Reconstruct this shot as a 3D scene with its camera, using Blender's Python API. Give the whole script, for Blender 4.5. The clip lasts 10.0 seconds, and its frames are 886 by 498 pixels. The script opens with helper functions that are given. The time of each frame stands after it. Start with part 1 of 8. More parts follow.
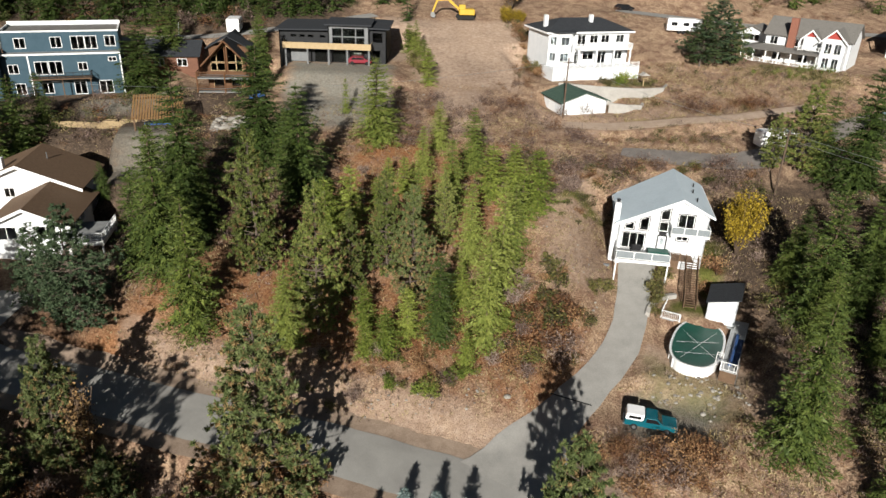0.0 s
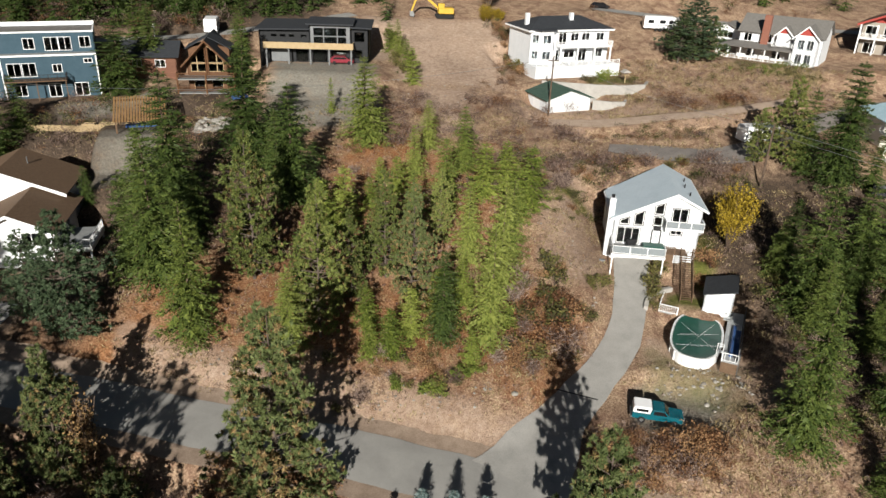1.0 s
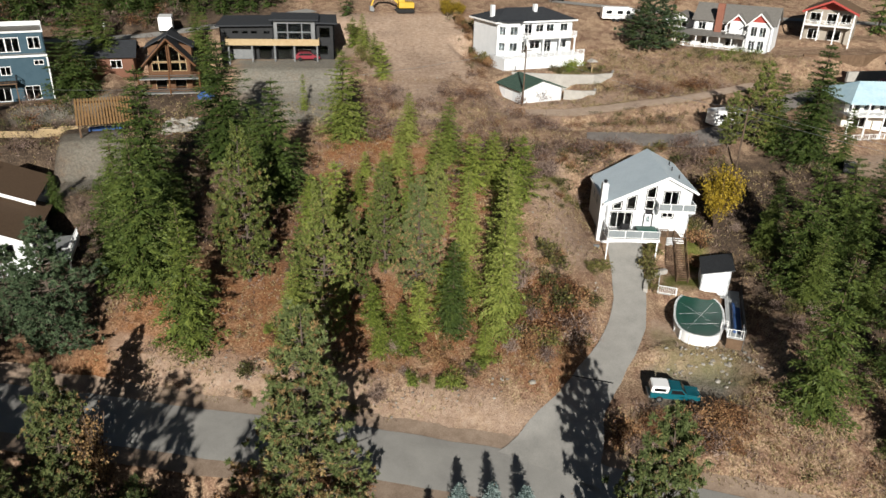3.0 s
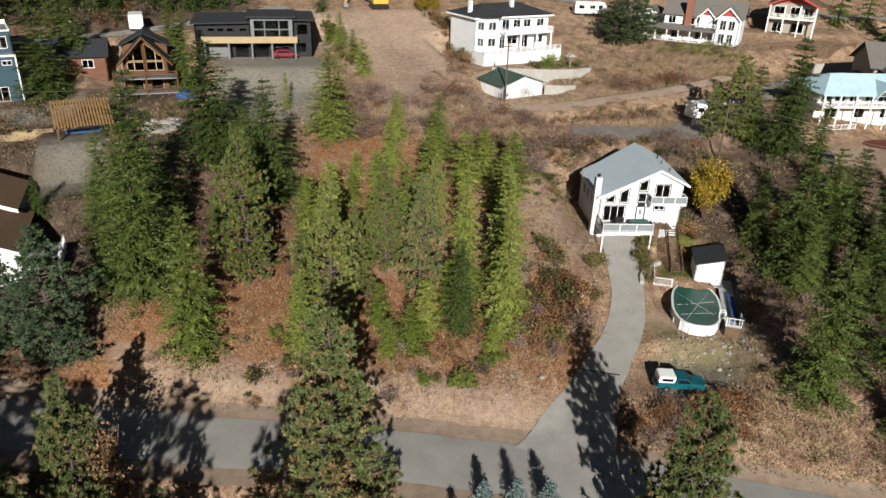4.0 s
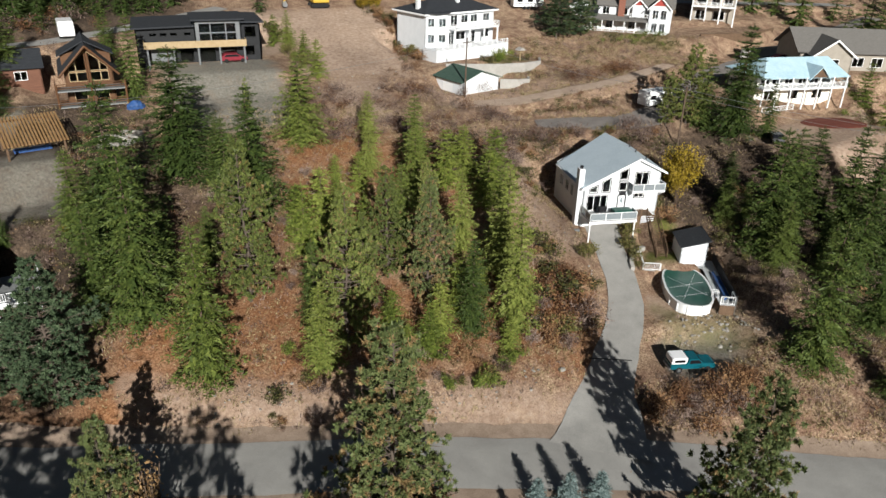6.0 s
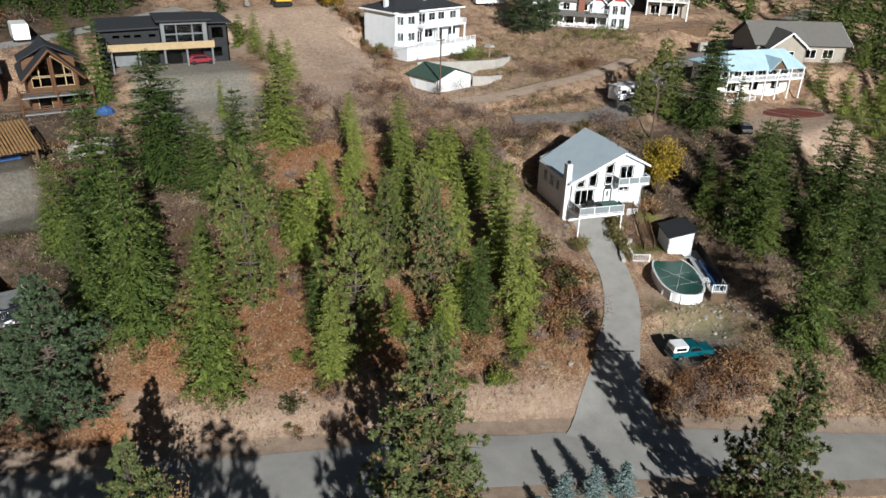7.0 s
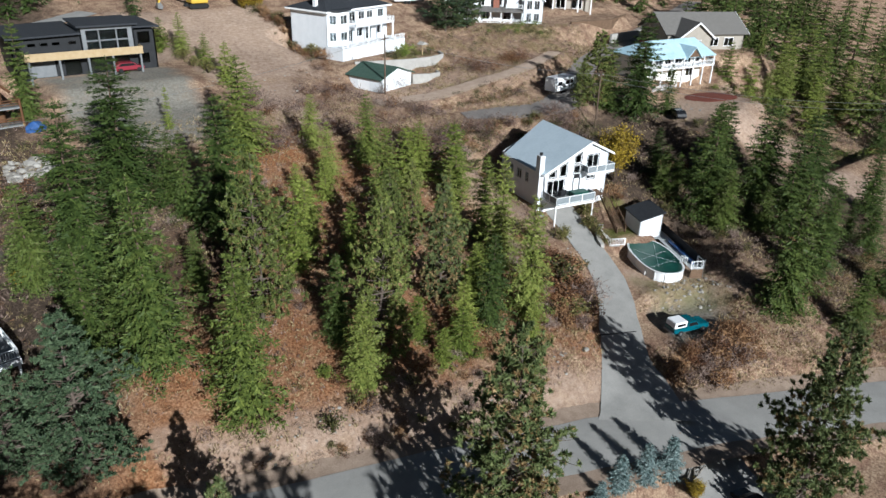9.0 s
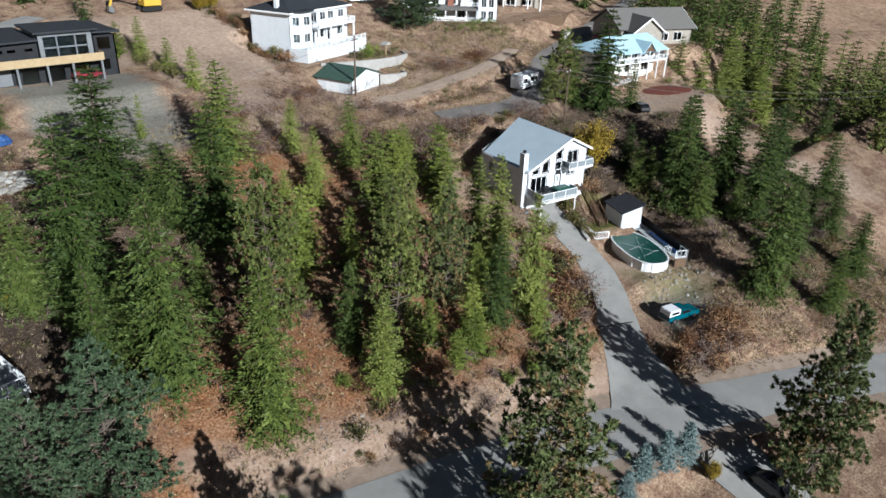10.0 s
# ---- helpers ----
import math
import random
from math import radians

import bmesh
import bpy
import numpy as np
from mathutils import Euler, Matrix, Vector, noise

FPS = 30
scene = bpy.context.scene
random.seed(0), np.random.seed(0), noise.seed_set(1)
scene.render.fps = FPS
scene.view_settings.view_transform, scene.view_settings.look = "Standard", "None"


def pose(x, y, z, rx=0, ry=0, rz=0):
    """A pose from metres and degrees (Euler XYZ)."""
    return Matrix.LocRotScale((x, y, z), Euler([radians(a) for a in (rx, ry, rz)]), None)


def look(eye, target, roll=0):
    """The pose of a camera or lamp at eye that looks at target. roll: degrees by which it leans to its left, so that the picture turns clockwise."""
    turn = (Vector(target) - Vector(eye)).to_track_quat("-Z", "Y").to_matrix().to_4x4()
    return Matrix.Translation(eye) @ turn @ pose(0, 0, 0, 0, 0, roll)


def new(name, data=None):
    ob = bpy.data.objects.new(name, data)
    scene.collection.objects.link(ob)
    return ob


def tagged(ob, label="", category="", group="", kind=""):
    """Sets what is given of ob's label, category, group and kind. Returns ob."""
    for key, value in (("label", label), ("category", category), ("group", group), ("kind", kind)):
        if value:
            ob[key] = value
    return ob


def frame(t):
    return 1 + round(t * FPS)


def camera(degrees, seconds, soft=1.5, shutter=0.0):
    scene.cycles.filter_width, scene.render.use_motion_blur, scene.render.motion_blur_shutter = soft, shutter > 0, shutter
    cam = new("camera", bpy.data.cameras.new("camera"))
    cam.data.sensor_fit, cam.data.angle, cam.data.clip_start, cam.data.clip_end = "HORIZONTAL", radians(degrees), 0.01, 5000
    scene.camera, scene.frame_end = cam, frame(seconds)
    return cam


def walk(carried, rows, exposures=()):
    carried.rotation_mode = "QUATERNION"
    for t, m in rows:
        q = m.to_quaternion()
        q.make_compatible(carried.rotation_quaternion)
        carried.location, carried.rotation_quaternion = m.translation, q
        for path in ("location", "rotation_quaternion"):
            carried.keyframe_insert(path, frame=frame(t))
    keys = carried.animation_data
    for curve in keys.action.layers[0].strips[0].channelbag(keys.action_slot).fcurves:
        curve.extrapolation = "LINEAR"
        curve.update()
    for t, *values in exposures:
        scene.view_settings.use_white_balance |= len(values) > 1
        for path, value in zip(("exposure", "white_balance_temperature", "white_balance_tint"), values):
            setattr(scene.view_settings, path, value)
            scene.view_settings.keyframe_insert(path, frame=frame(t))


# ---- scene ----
cam = camera(63.5, 10.0)
PATH = [
    (0, (0.609, 0.285, 46.914), (0.63, 2.095, 46.062), 2.1),
    (0.5, (-1.399, 0.363, 46.825), (-1.328, 2.173, 45.976), 2.2),
    (1, (-3.378, 0.575, 46.51), (-3.26, 2.382, 45.662), 2.2),
    (1.5, (-5.13, 0.987, 45.891), (-4.968, 2.792, 45.047), 2.1),
    (2, (-6.821, 1.327, 45.148), (-6.62, 3.13, 44.306), 2.1),
    (2.5, (-8.586, 1.666, 44.781), (-8.343, 3.465, 43.942), 1.9),
    (4, (-15.78, 3.305, 44.978), (-15.366, 5.067, 44.127), 2.0),
    (4.5, (-18.313, 4.126, 44.934), (-17.839, 5.872, 44.082), 1.9),
    (5, (-20.845, 5.035, 45.104), (-20.307, 6.761, 44.249), 1.7),
    (5.5, (-23.325, 6.051, 45.132), (-22.728, 7.757, 44.275), 1.6),
    (7, (-31.84, 10.129, 45.26), (-31.032, 11.742, 44.396), 1.6),
    (7.5, (-34.875, 11.903, 45.251), (-33.992, 13.475, 44.386), 1.7),
    (8, (-38.085, 13.892, 45.184), (-37.123, 15.418, 44.321), 1.7),
    (8.5, (-41.033, 16.123, 44.985), (-39.995, 17.6, 44.123), 1.8),
    (9, (-43.779, 18.405, 44.537), (-42.669, 19.831, 43.68), 1.8),
    (9.5, (-46.751, 20.868, 44.535), (-45.569, 22.234, 43.678), 1.8),
    (10, (-49.624, 23.432, 44.921), (-48.372, 24.732, 44.06), 1.8),
]
walk(cam, [(t, look(eye, target, roll)) for t, eye, target, roll in PATH], [(0.0, 0.72, 6400, 8.5), (4.0, 0.60, 6400, 8.5), (7.0, 0.59, 5950, 7.5), (10.0, 0.72, 5500, 6.5)])

# ---- world and sun ----
SUN_AZ, SUN_EL = radians(188.0), radians(23.0)      # compass bearing of the sun (from +y, clockwise) and its height
world = bpy.data.worlds.new("sky")
scene.world = world
world.use_nodes = True
wn = world.node_tree
sky = wn.nodes.new("ShaderNodeTexSky")
sky.sky_type = "NISHITA"
sky.sun_disc = False
sky.sun_elevation, sky.sun_rotation = SUN_EL, SUN_AZ
background = wn.nodes["Background"]
wn.links.new(sky.outputs[0], background.inputs[0])
background.inputs[1].default_value = 0.0165
sun = new("sun", bpy.data.lights.new("sun", "SUN"))
sun.data.energy, sun.data.angle, sun.data.color = 5.0, radians(0.55), (1.0, 0.94, 0.85)
sun_way = Vector((math.sin(SUN_AZ) * math.cos(SUN_EL), math.cos(SUN_AZ) * math.cos(SUN_EL), math.sin(SUN_EL)))
sun.matrix_world = look(sun_way * 200, (0, 0, 0))
scene.view_settings.exposure = 0.0


# ---- materials ----
def material(name, colors, scale=4.0, rough=0.8, bump=0.3, fine=40.0, metal=0.0, island=0.0, randomness=0.0, spec=0.3, detail=6.0, stretch=None, sheen=None):
    """A surface of two noises over two or three colours, with a fine relief. island: lightness change by loose piece; randomness: by object."""
    m = bpy.data.materials.new(name)
    m.use_nodes = True
    t = m.node_tree
    n, l = t.nodes, t.links
    b = n["Principled BSDF"]
    b.inputs["Roughness"].default_value = rough
    b.inputs["Metallic"].default_value = metal
    b.inputs["Specular IOR Level"].default_value = spec
    co = n.new("ShaderNodeTexCoord")
    src = co.outputs["Object"]
    if stretch:
        mp = n.new("ShaderNodeMapping")
        mp.inputs["Scale"].default_value = stretch
        l.new(src, mp.inputs["Vector"])
        src = mp.outputs[0]
    a = n.new("ShaderNodeTexNoise")
    a.inputs["Scale"].default_value = scale
    a.inputs["Detail"].default_value = detail
    a.inputs["Roughness"].default_value = 0.62
    l.new(src, a.inputs["Vector"])
    f = n.new("ShaderNodeTexNoise")
    f.inputs["Scale"].default_value = fine
    f.inputs["Detail"].default_value = 4.0
    l.new(src, f.inputs["Vector"])
    mix = n.new("ShaderNodeMath")
    mix.operation = "MULTIPLY_ADD"
    l.new(f.outputs["Fac"], mix.inputs[0])
    mix.inputs[1].default_value = 0.45
    sub = n.new("ShaderNodeMath")
    sub.operation = "MULTIPLY"
    l.new(a.outputs["Fac"], sub.inputs[0])
    sub.inputs[1].default_value = 0.55
    l.new(sub.outputs[0], mix.inputs[2])
    fac = mix.outputs[0]
    if island:
        g = n.new("ShaderNodeNewGeometry")
        isl = n.new("ShaderNodeMath")
        isl.operation = "MULTIPLY_ADD"
        l.new(g.outputs["Random Per Island"], isl.inputs[0])
        isl.inputs[1].default_value = island
        off = n.new("ShaderNodeMath")
        off.operation = "SUBTRACT"
        l.new(fac, off.inputs[0])
        off.inputs[1].default_value = island / 2
        l.new(off.outputs[0], isl.inputs[2])
        fac = isl.outputs[0]
    if randomness:
        g = n.new("ShaderNodeObjectInfo")
        isl = n.new("ShaderNodeMath")
        isl.operation = "MULTIPLY_ADD"
        l.new(g.outputs["Random"], isl.inputs[0])
        isl.inputs[1].default_value = randomness
        off = n.new("ShaderNodeMath")
        off.operation = "SUBTRACT"
        l.new(fac, off.inputs[0])
        off.inputs[1].default_value = randomness / 2
        l.new(off.outputs[0], isl.inputs[2])
        fac = isl.outputs[0]
    ramp = n.new("ShaderNodeValToRGB")
    e = ramp.color_ramp.elements
    k = len(colors)
    e[0].position, e[1].position = 0.34, 0.66
    e[0].color, e[1].color = (*colors[0], 1), (*colors[-1], 1)
    for i in range(1, k - 1):
        x = e.new(0.34 + 0.32 * i / (k - 1))
        x.color = (*colors[i], 1)
    l.new(fac, ramp.inputs[0])
    l.new(ramp.outputs[0], b.inputs["Base Color"])
    if bump:
        bp = n.new("ShaderNodeBump")
        bp.inputs["Strength"].default_value = bump
        bp.inputs["Distance"].default_value = 0.05
        l.new(mix.outputs[0], bp.inputs["Height"])
        l.new(bp.outputs[0], b.inputs["Normal"])
    return m


def foliage(name, *tones, island=0.5, randomness=0.25):
    m = material(name, tones, 1.2, 0.62, 0.0, 9.0, island=island, randomness=randomness, spec=0.25)
    b = m.node_tree.nodes["Principled BSDF"]
    n, l = m.node_tree.nodes, m.node_tree.links
    ramp = b.inputs["Base Color"].links[0].from_socket
    tr = n.new("ShaderNodeBsdfTranslucent")
    l.new(ramp, tr.inputs["Color"])
    mx = n.new("ShaderNodeMixShader")
    mx.inputs[0].default_value = 0.10
    l.new(b.outputs[0], mx.inputs[1])
    l.new(tr.outputs[0], mx.inputs[2])
    l.new(mx.outputs[0], n["Material Output"].inputs[0])
    return m


def glass(name, tint=(0.75, 0.82, 0.85)):
    m = bpy.data.materials.new(name)
    m.use_nodes = True
    b = m.node_tree.nodes["Principled BSDF"]
    b.inputs["Base Color"].default_value = (*tint, 1)
    b.inputs["Roughness"].default_value = 0.02
    b.inputs["Transmission Weight"].default_value = 1.0
    b.inputs["IOR"].default_value = 1.45
    return m


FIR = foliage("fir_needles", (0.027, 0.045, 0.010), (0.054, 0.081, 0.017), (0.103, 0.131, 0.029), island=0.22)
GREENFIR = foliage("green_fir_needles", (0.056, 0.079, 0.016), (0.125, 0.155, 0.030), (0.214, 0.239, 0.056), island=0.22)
YOUNG = foliage("young_fir_needles", (0.067, 0.094, 0.015), (0.149, 0.182, 0.032), (0.244, 0.275, 0.060), island=0.22)
PINE = foliage("pine_needles", (0.061, 0.079, 0.020), (0.134, 0.161, 0.038), (0.235, 0.252, 0.071), island=0.22)
GREENPINE = foliage("green_pine_needles", (0.031, 0.048, 0.017), (0.067, 0.092, 0.030), (0.129, 0.153, 0.055), island=0.22)
FARGREEN = foliage("wood_needles", (0.046, 0.070, 0.016), (0.101, 0.126, 0.029), (0.175, 0.189, 0.048), island=0.22)
DARKPINE = foliage("dark_pine_needles", (0.021, 0.038, 0.019), (0.043, 0.070, 0.034), (0.084, 0.118, 0.059), island=0.22)
TANNEEDLE = foliage("tan_needles", (0.104, 0.066, 0.024), (0.194, 0.131, 0.055), (0.297, 0.208, 0.098), island=0.5)
BROWNLEAF = foliage("withered_leaves", (0.068, 0.041, 0.020), (0.177, 0.105, 0.048), (0.286, 0.184, 0.082), island=0.7, randomness=0.1)
SPRUCE = foliage("blue_spruce_needles", (0.054, 0.088, 0.082), (0.136, 0.190, 0.184), (0.245, 0.306, 0.299), island=0.5, randomness=0.1)
YELLOW = foliage("yellow_leaves", (0.109, 0.075, 0.007), (0.245, 0.167, 0.012), (0.367, 0.265, 0.027), island=0.6, randomness=0.1)
RUST = foliage("rust_leaves", (0.095, 0.042, 0.020), (0.196, 0.101, 0.048), (0.314, 0.187, 0.092), island=0.6, randomness=0.5)
DRYTWIG = foliage("bare_twigs", (0.085, 0.055, 0.046), (0.195, 0.138, 0.116), (0.315, 0.240, 0.200), island=0.5, randomness=0.4)
OLIVE = foliage("olive_leaves", (0.034, 0.037, 0.011), (0.082, 0.082, 0.024), (0.150, 0.136, 0.041), island=0.6, randomness=0.4)
STRAW = foliage("dry_grass", (0.136, 0.099, 0.044), (0.265, 0.204, 0.099), (0.381, 0.313, 0.177), island=0.7, randomness=0.2)
PINEBARK = material("pine_bark", [(0.041, 0.031, 0.024), (0.088, 0.068, 0.054), (0.150, 0.122, 0.102)], 3, 0.95, 0.8, 25, stretch=(1, 1, 0.25))
BARK = material("bark", [(0.034, 0.024, 0.017), (0.088, 0.061, 0.044), (0.163, 0.122, 0.088)], 3, 0.95, 0.8, 25, stretch=(1, 1, 0.25))
ASPHALT = material("asphalt", [(0.224, 0.216, 0.206), (0.273, 0.267, 0.252), (0.324, 0.314, 0.296)], 0.35, 0.93, 0.15, 14, spec=0.2)
OLDASPHALT = material("old_asphalt", [(0.209, 0.206, 0.195), (0.267, 0.260, 0.245), (0.317, 0.306, 0.288)], 0.5, 0.93, 0.15, 10, spec=0.2)
DIRTROAD = material("worn_dusty_asphalt", [(0.15, 0.135, 0.125), (0.21, 0.19, 0.175), (0.27, 0.24, 0.22)], 0.5, 0.93, 0.2, 10, spec=0.2)
SHOULDER = material("shoulder_dirt", [(0.177, 0.129, 0.095), (0.245, 0.184, 0.139), (0.313, 0.245, 0.190)], 0.9, 0.95, 0.4, 9)
GRAVEL = material("gravel_road", [(0.30, 0.215, 0.16), (0.39, 0.295, 0.225), (0.48, 0.38, 0.30)], 0.7, 0.95, 0.5, 12)
WHITE = material("white_siding", [(0.56, 0.585, 0.61), (0.62, 0.64, 0.665), (0.66, 0.68, 0.705)], 0.8, 0.6, 0.1, 6)
WHITETRIM = material("white_paint", [(0.70, 0.71, 0.72), (0.76, 0.77, 0.78)], 2, 0.5, 0.05, 20)
CREAM = material("cream_stucco", [(0.70, 0.68, 0.62), (0.80, 0.78, 0.72)], 1, 0.8, 0.2, 20)
METALROOF = material("pale_metal_roof", [(0.40, 0.475, 0.53), (0.445, 0.52, 0.575), (0.48, 0.555, 0.61)], 0.5, 0.5, 0.0, 3, metal=0.0, spec=0.4)
BLUEROOF = material("light_blue_metal_roof", [(0.34, 0.50, 0.60), (0.42, 0.58, 0.66), (0.50, 0.64, 0.71)], 0.5, 0.45, 0.0, 3, spec=0.4)
DARKROOF = material("dark_shingles", [(0.014, 0.016, 0.020), (0.026, 0.029, 0.034), (0.040, 0.043, 0.050)], 2, 0.85, 0.4, 18, stretch=(1, 3, 3))
BROWNROOF = material("brown_shingles", [(0.087, 0.052, 0.032), (0.127, 0.081, 0.049), (0.167, 0.110, 0.069)], 2, 0.85, 0.4, 18, stretch=(1, 3, 3))
GREYROOF = material("grey_shingles", [(0.102, 0.095, 0.088), (0.143, 0.136, 0.126), (0.184, 0.173, 0.163)], 2, 0.85, 0.4, 18, stretch=(1, 3, 3))
GREENROOF = material("green_shingles", [(0.024, 0.051, 0.037), (0.041, 0.075, 0.058), (0.061, 0.099, 0.075)], 2, 0.85, 0.4, 18)
BLUESIDING = material("blue_siding", [(0.026, 0.055, 0.078), (0.033, 0.067, 0.092), (0.044, 0.078, 0.104)], 1, 0.7, 0.1, 12)
BLACKSIDING = material("black_siding", [(0.008, 0.009, 0.010), (0.013, 0.014, 0.016), (0.019, 0.020, 0.022)], 1, 0.7, 0.1, 12)
GREYSIDING = material("grey_siding", [(0.109, 0.116, 0.122), (0.143, 0.150, 0.156), (0.177, 0.184, 0.190)], 1, 0.7, 0.1, 12)
TANSIDING = material("tan_siding", [(0.243, 0.214, 0.180), (0.289, 0.260, 0.220), (0.324, 0.294, 0.254)], 1, 0.75, 0.1, 12)
LOG = material("log_wood", [(0.063, 0.028, 0.012), (0.097, 0.045, 0.019), (0.126, 0.063, 0.029)], 1.5, 0.6, 0.2, 20, stretch=(0.3, 3, 3))
WOOD = material("brown_wood", [(0.065, 0.038, 0.022), (0.109, 0.068, 0.041), (0.158, 0.103, 0.065)], 1.5, 0.8, 0.2, 20)
PERGOLA = material("honey_wood", [(0.15, 0.085, 0.035), (0.22, 0.13, 0.055), (0.28, 0.17, 0.08)], 1.5, 0.75, 0.1, 20)
REDPAINT = material("red_car_paint", [(0.168, 0.015, 0.027), (0.204, 0.024, 0.036)], 1, 0.3, 0.0, 30, spec=0.5)
PALEWOOD = material("pale_new_wood", [(0.276, 0.197, 0.101), (0.339, 0.254, 0.143), (0.382, 0.297, 0.180)], 1.5, 0.7, 0.1, 20)
GREYDECK = material("grey_deck", [(0.136, 0.143, 0.143), (0.197, 0.204, 0.204), (0.245, 0.252, 0.252)], 2, 0.8, 0.2, 20)
PALEDECK = material("pale_grey_deck", [(0.30, 0.315, 0.325), (0.38, 0.395, 0.40), (0.45, 0.46, 0.465)], 2, 0.8, 0.2, 20)
CONCRETE = material("concrete", [(0.245, 0.231, 0.211), (0.313, 0.299, 0.279), (0.367, 0.354, 0.326)], 0.8, 0.9, 0.2, 15)
REDTRIM = material("red_trim", [(0.286, 0.041, 0.034), (0.354, 0.061, 0.048)], 2, 0.6, 0.1, 20)
BRICK = material("red_brick", [(0.170, 0.068, 0.048), (0.245, 0.109, 0.075)], 5, 0.9, 0.4, 30)
BLACK = material("black_trim", [(0.008, 0.008, 0.010), (0.020, 0.020, 0.022)], 2, 0.6, 0.1, 20)
RUBBER = material("rubber", [(0.008, 0.008, 0.008), (0.019, 0.019, 0.019)], 4, 0.85, 0.2, 40)
STEEL = material("grey_metal", [(0.238, 0.245, 0.252), (0.326, 0.333, 0.340)], 3, 0.4, 0.05, 30, metal=0.8)
COVER = material("green_pool_cover", [(0.004, 0.044, 0.032), (0.007, 0.061, 0.045), (0.011, 0.076, 0.056)], 0.8, 0.45, 0.2, 5, spec=0.5)
BLUEPLASTIC = material("blue_tarp", [(0.020, 0.054, 0.163), (0.041, 0.095, 0.245)], 2, 0.5, 0.3, 9)
TEAL = material("teal_car_paint", [(0.005, 0.075, 0.099), (0.008, 0.092, 0.119)], 1, 0.25, 0.0, 30, spec=0.6)
CARWHITE = material("white_car_paint", [(0.76, 0.77, 0.78), (0.82, 0.82, 0.83)], 1, 0.3, 0.0, 30, spec=0.5)
CARBLACK = material("black_car_paint", [(0.008, 0.009, 0.011), (0.014, 0.014, 0.016)], 1, 0.2, 0.0, 30, spec=0.6)
DIGGER = material("yellow_machine_paint", [(0.422, 0.265, 0.027), (0.503, 0.340, 0.048)], 2, 0.5, 0.1, 20)
STONE = material("pale_stone", [(0.173, 0.158, 0.138), (0.245, 0.230, 0.204), (0.316, 0.301, 0.275)], 1.5, 0.9, 0.6, 9, randomness=0.5)
SMOKY = material("frosted_rail_panel", [(0.16, 0.185, 0.20), (0.22, 0.245, 0.26)], 1.0, 0.25, 0.0, 9, spec=0.5)
GLASS = glass("window_glass")
DARKROOM = material("dim_interior", [(0.068, 0.061, 0.054), (0.109, 0.102, 0.095)], 1, 0.9, 0.0, 5)
BROWNSIDING = material("brown_wood_siding", [(0.088, 0.037, 0.024), (0.129, 0.058, 0.035), (0.170, 0.082, 0.051)], 1.5, 0.7, 0.15, 20, stretch=(0.3, 3, 3))
REDMULCH = material("red_mulch", [(0.075, 0.017, 0.012), (0.112, 0.030, 0.019), (0.142, 0.049, 0.030)], 2, 0.95, 0.6, 9)


# ---- ground ----
def ramp01(a, b, v):
    t = min(1.0, max(0.0, (v - a) / (b - a)))
    return t * t * (3 - 2 * t)


# height along the way uphill (y), for the middle of the hillside
SLOPE = [(-900, -60), (-100, -18), (0, -9), (30, -4.0), (44, -2.6), (52, -0.8), (56, 0.4), (60, 2.2), (68, 4.2), (80, 7.6), (92, 10.6),
         (104, 13.6), (116, 15.6), (128, 18.4), (140, 21.4), (156, 25.5), (200, 34), (280, 54), (500, 120), (900, 215), (3000, 330)]


def slope_at(y):
    for (y0, z0), (y1, z1) in zip(SLOPE, SLOPE[1:]):
        if y <= y1:
            t = (y - y0) / (y1 - y0)
            return z0 + (z1 - z0) * t
    return SLOPE[-1][1]


# roads: name, width, shoulder, points (x, y, z) along the middle
STREET = [(-120, 74, 3.6), (-60, 66.5, 2.0), (-36, 61, 1.3), (-22, 57.4, 0.7), (-9, 54.2, 0.2), (3, 50.6, -0.5), (14, 47.2, -1.2), (26, 42.2, -2.0), (36, 38, -2.5), (70, 22, -4.5), (130, -10, -9)]
DRIVE = [(7.6, 50.5, -0.6), (10.3, 54.3, -0.1), (13, 58, 0.6), (16.2, 61.8, 1.4), (19.2, 65, 2.3), (21.8, 68.5, 3.2), (23.5, 72.5, 4.2), (24.8, 76.5, 5.2), (25.6, 79.5, 6.1), (26.6, 83.2, 7.3)]
UPPER = [(29, 107.4, 14.2), (32, 106.4, 14.2), (37, 105.2, 14.2), (45, 103.8, 14.3), (53, 107.5, 14.6), (61, 113, 15.3), (75, 122, 16.8), (100, 131, 18.5), (150, 150, 22)]
TRACK = [(18, 116.5, 15.7), (29, 115, 16.0), (40, 116.6, 16.8), (52, 119, 17.5), (68, 126, 18.2)]
YARD = [(9.0, 47.0, -1.3), (8.2, 42.0, -2.4), (7.0, 36.0, -3.2), (5.0, 28.0, -4.2)]
LANE = [(40, 172, 28.0), (62, 168, 26.4), (84, 168, 25.4), (112, 166, 24.6), (150, 160, 24)]
BACK = [(-90, 139, 21.0), (-62, 143, 22.5), (-44, 146, 23.3), (-30, 152, 24.6), (-14, 160, 26.5)]
SIDE = [(-52, 67, 2.2), (-50.6, 72, 3.0), (-49.6, 76, 3.6)]


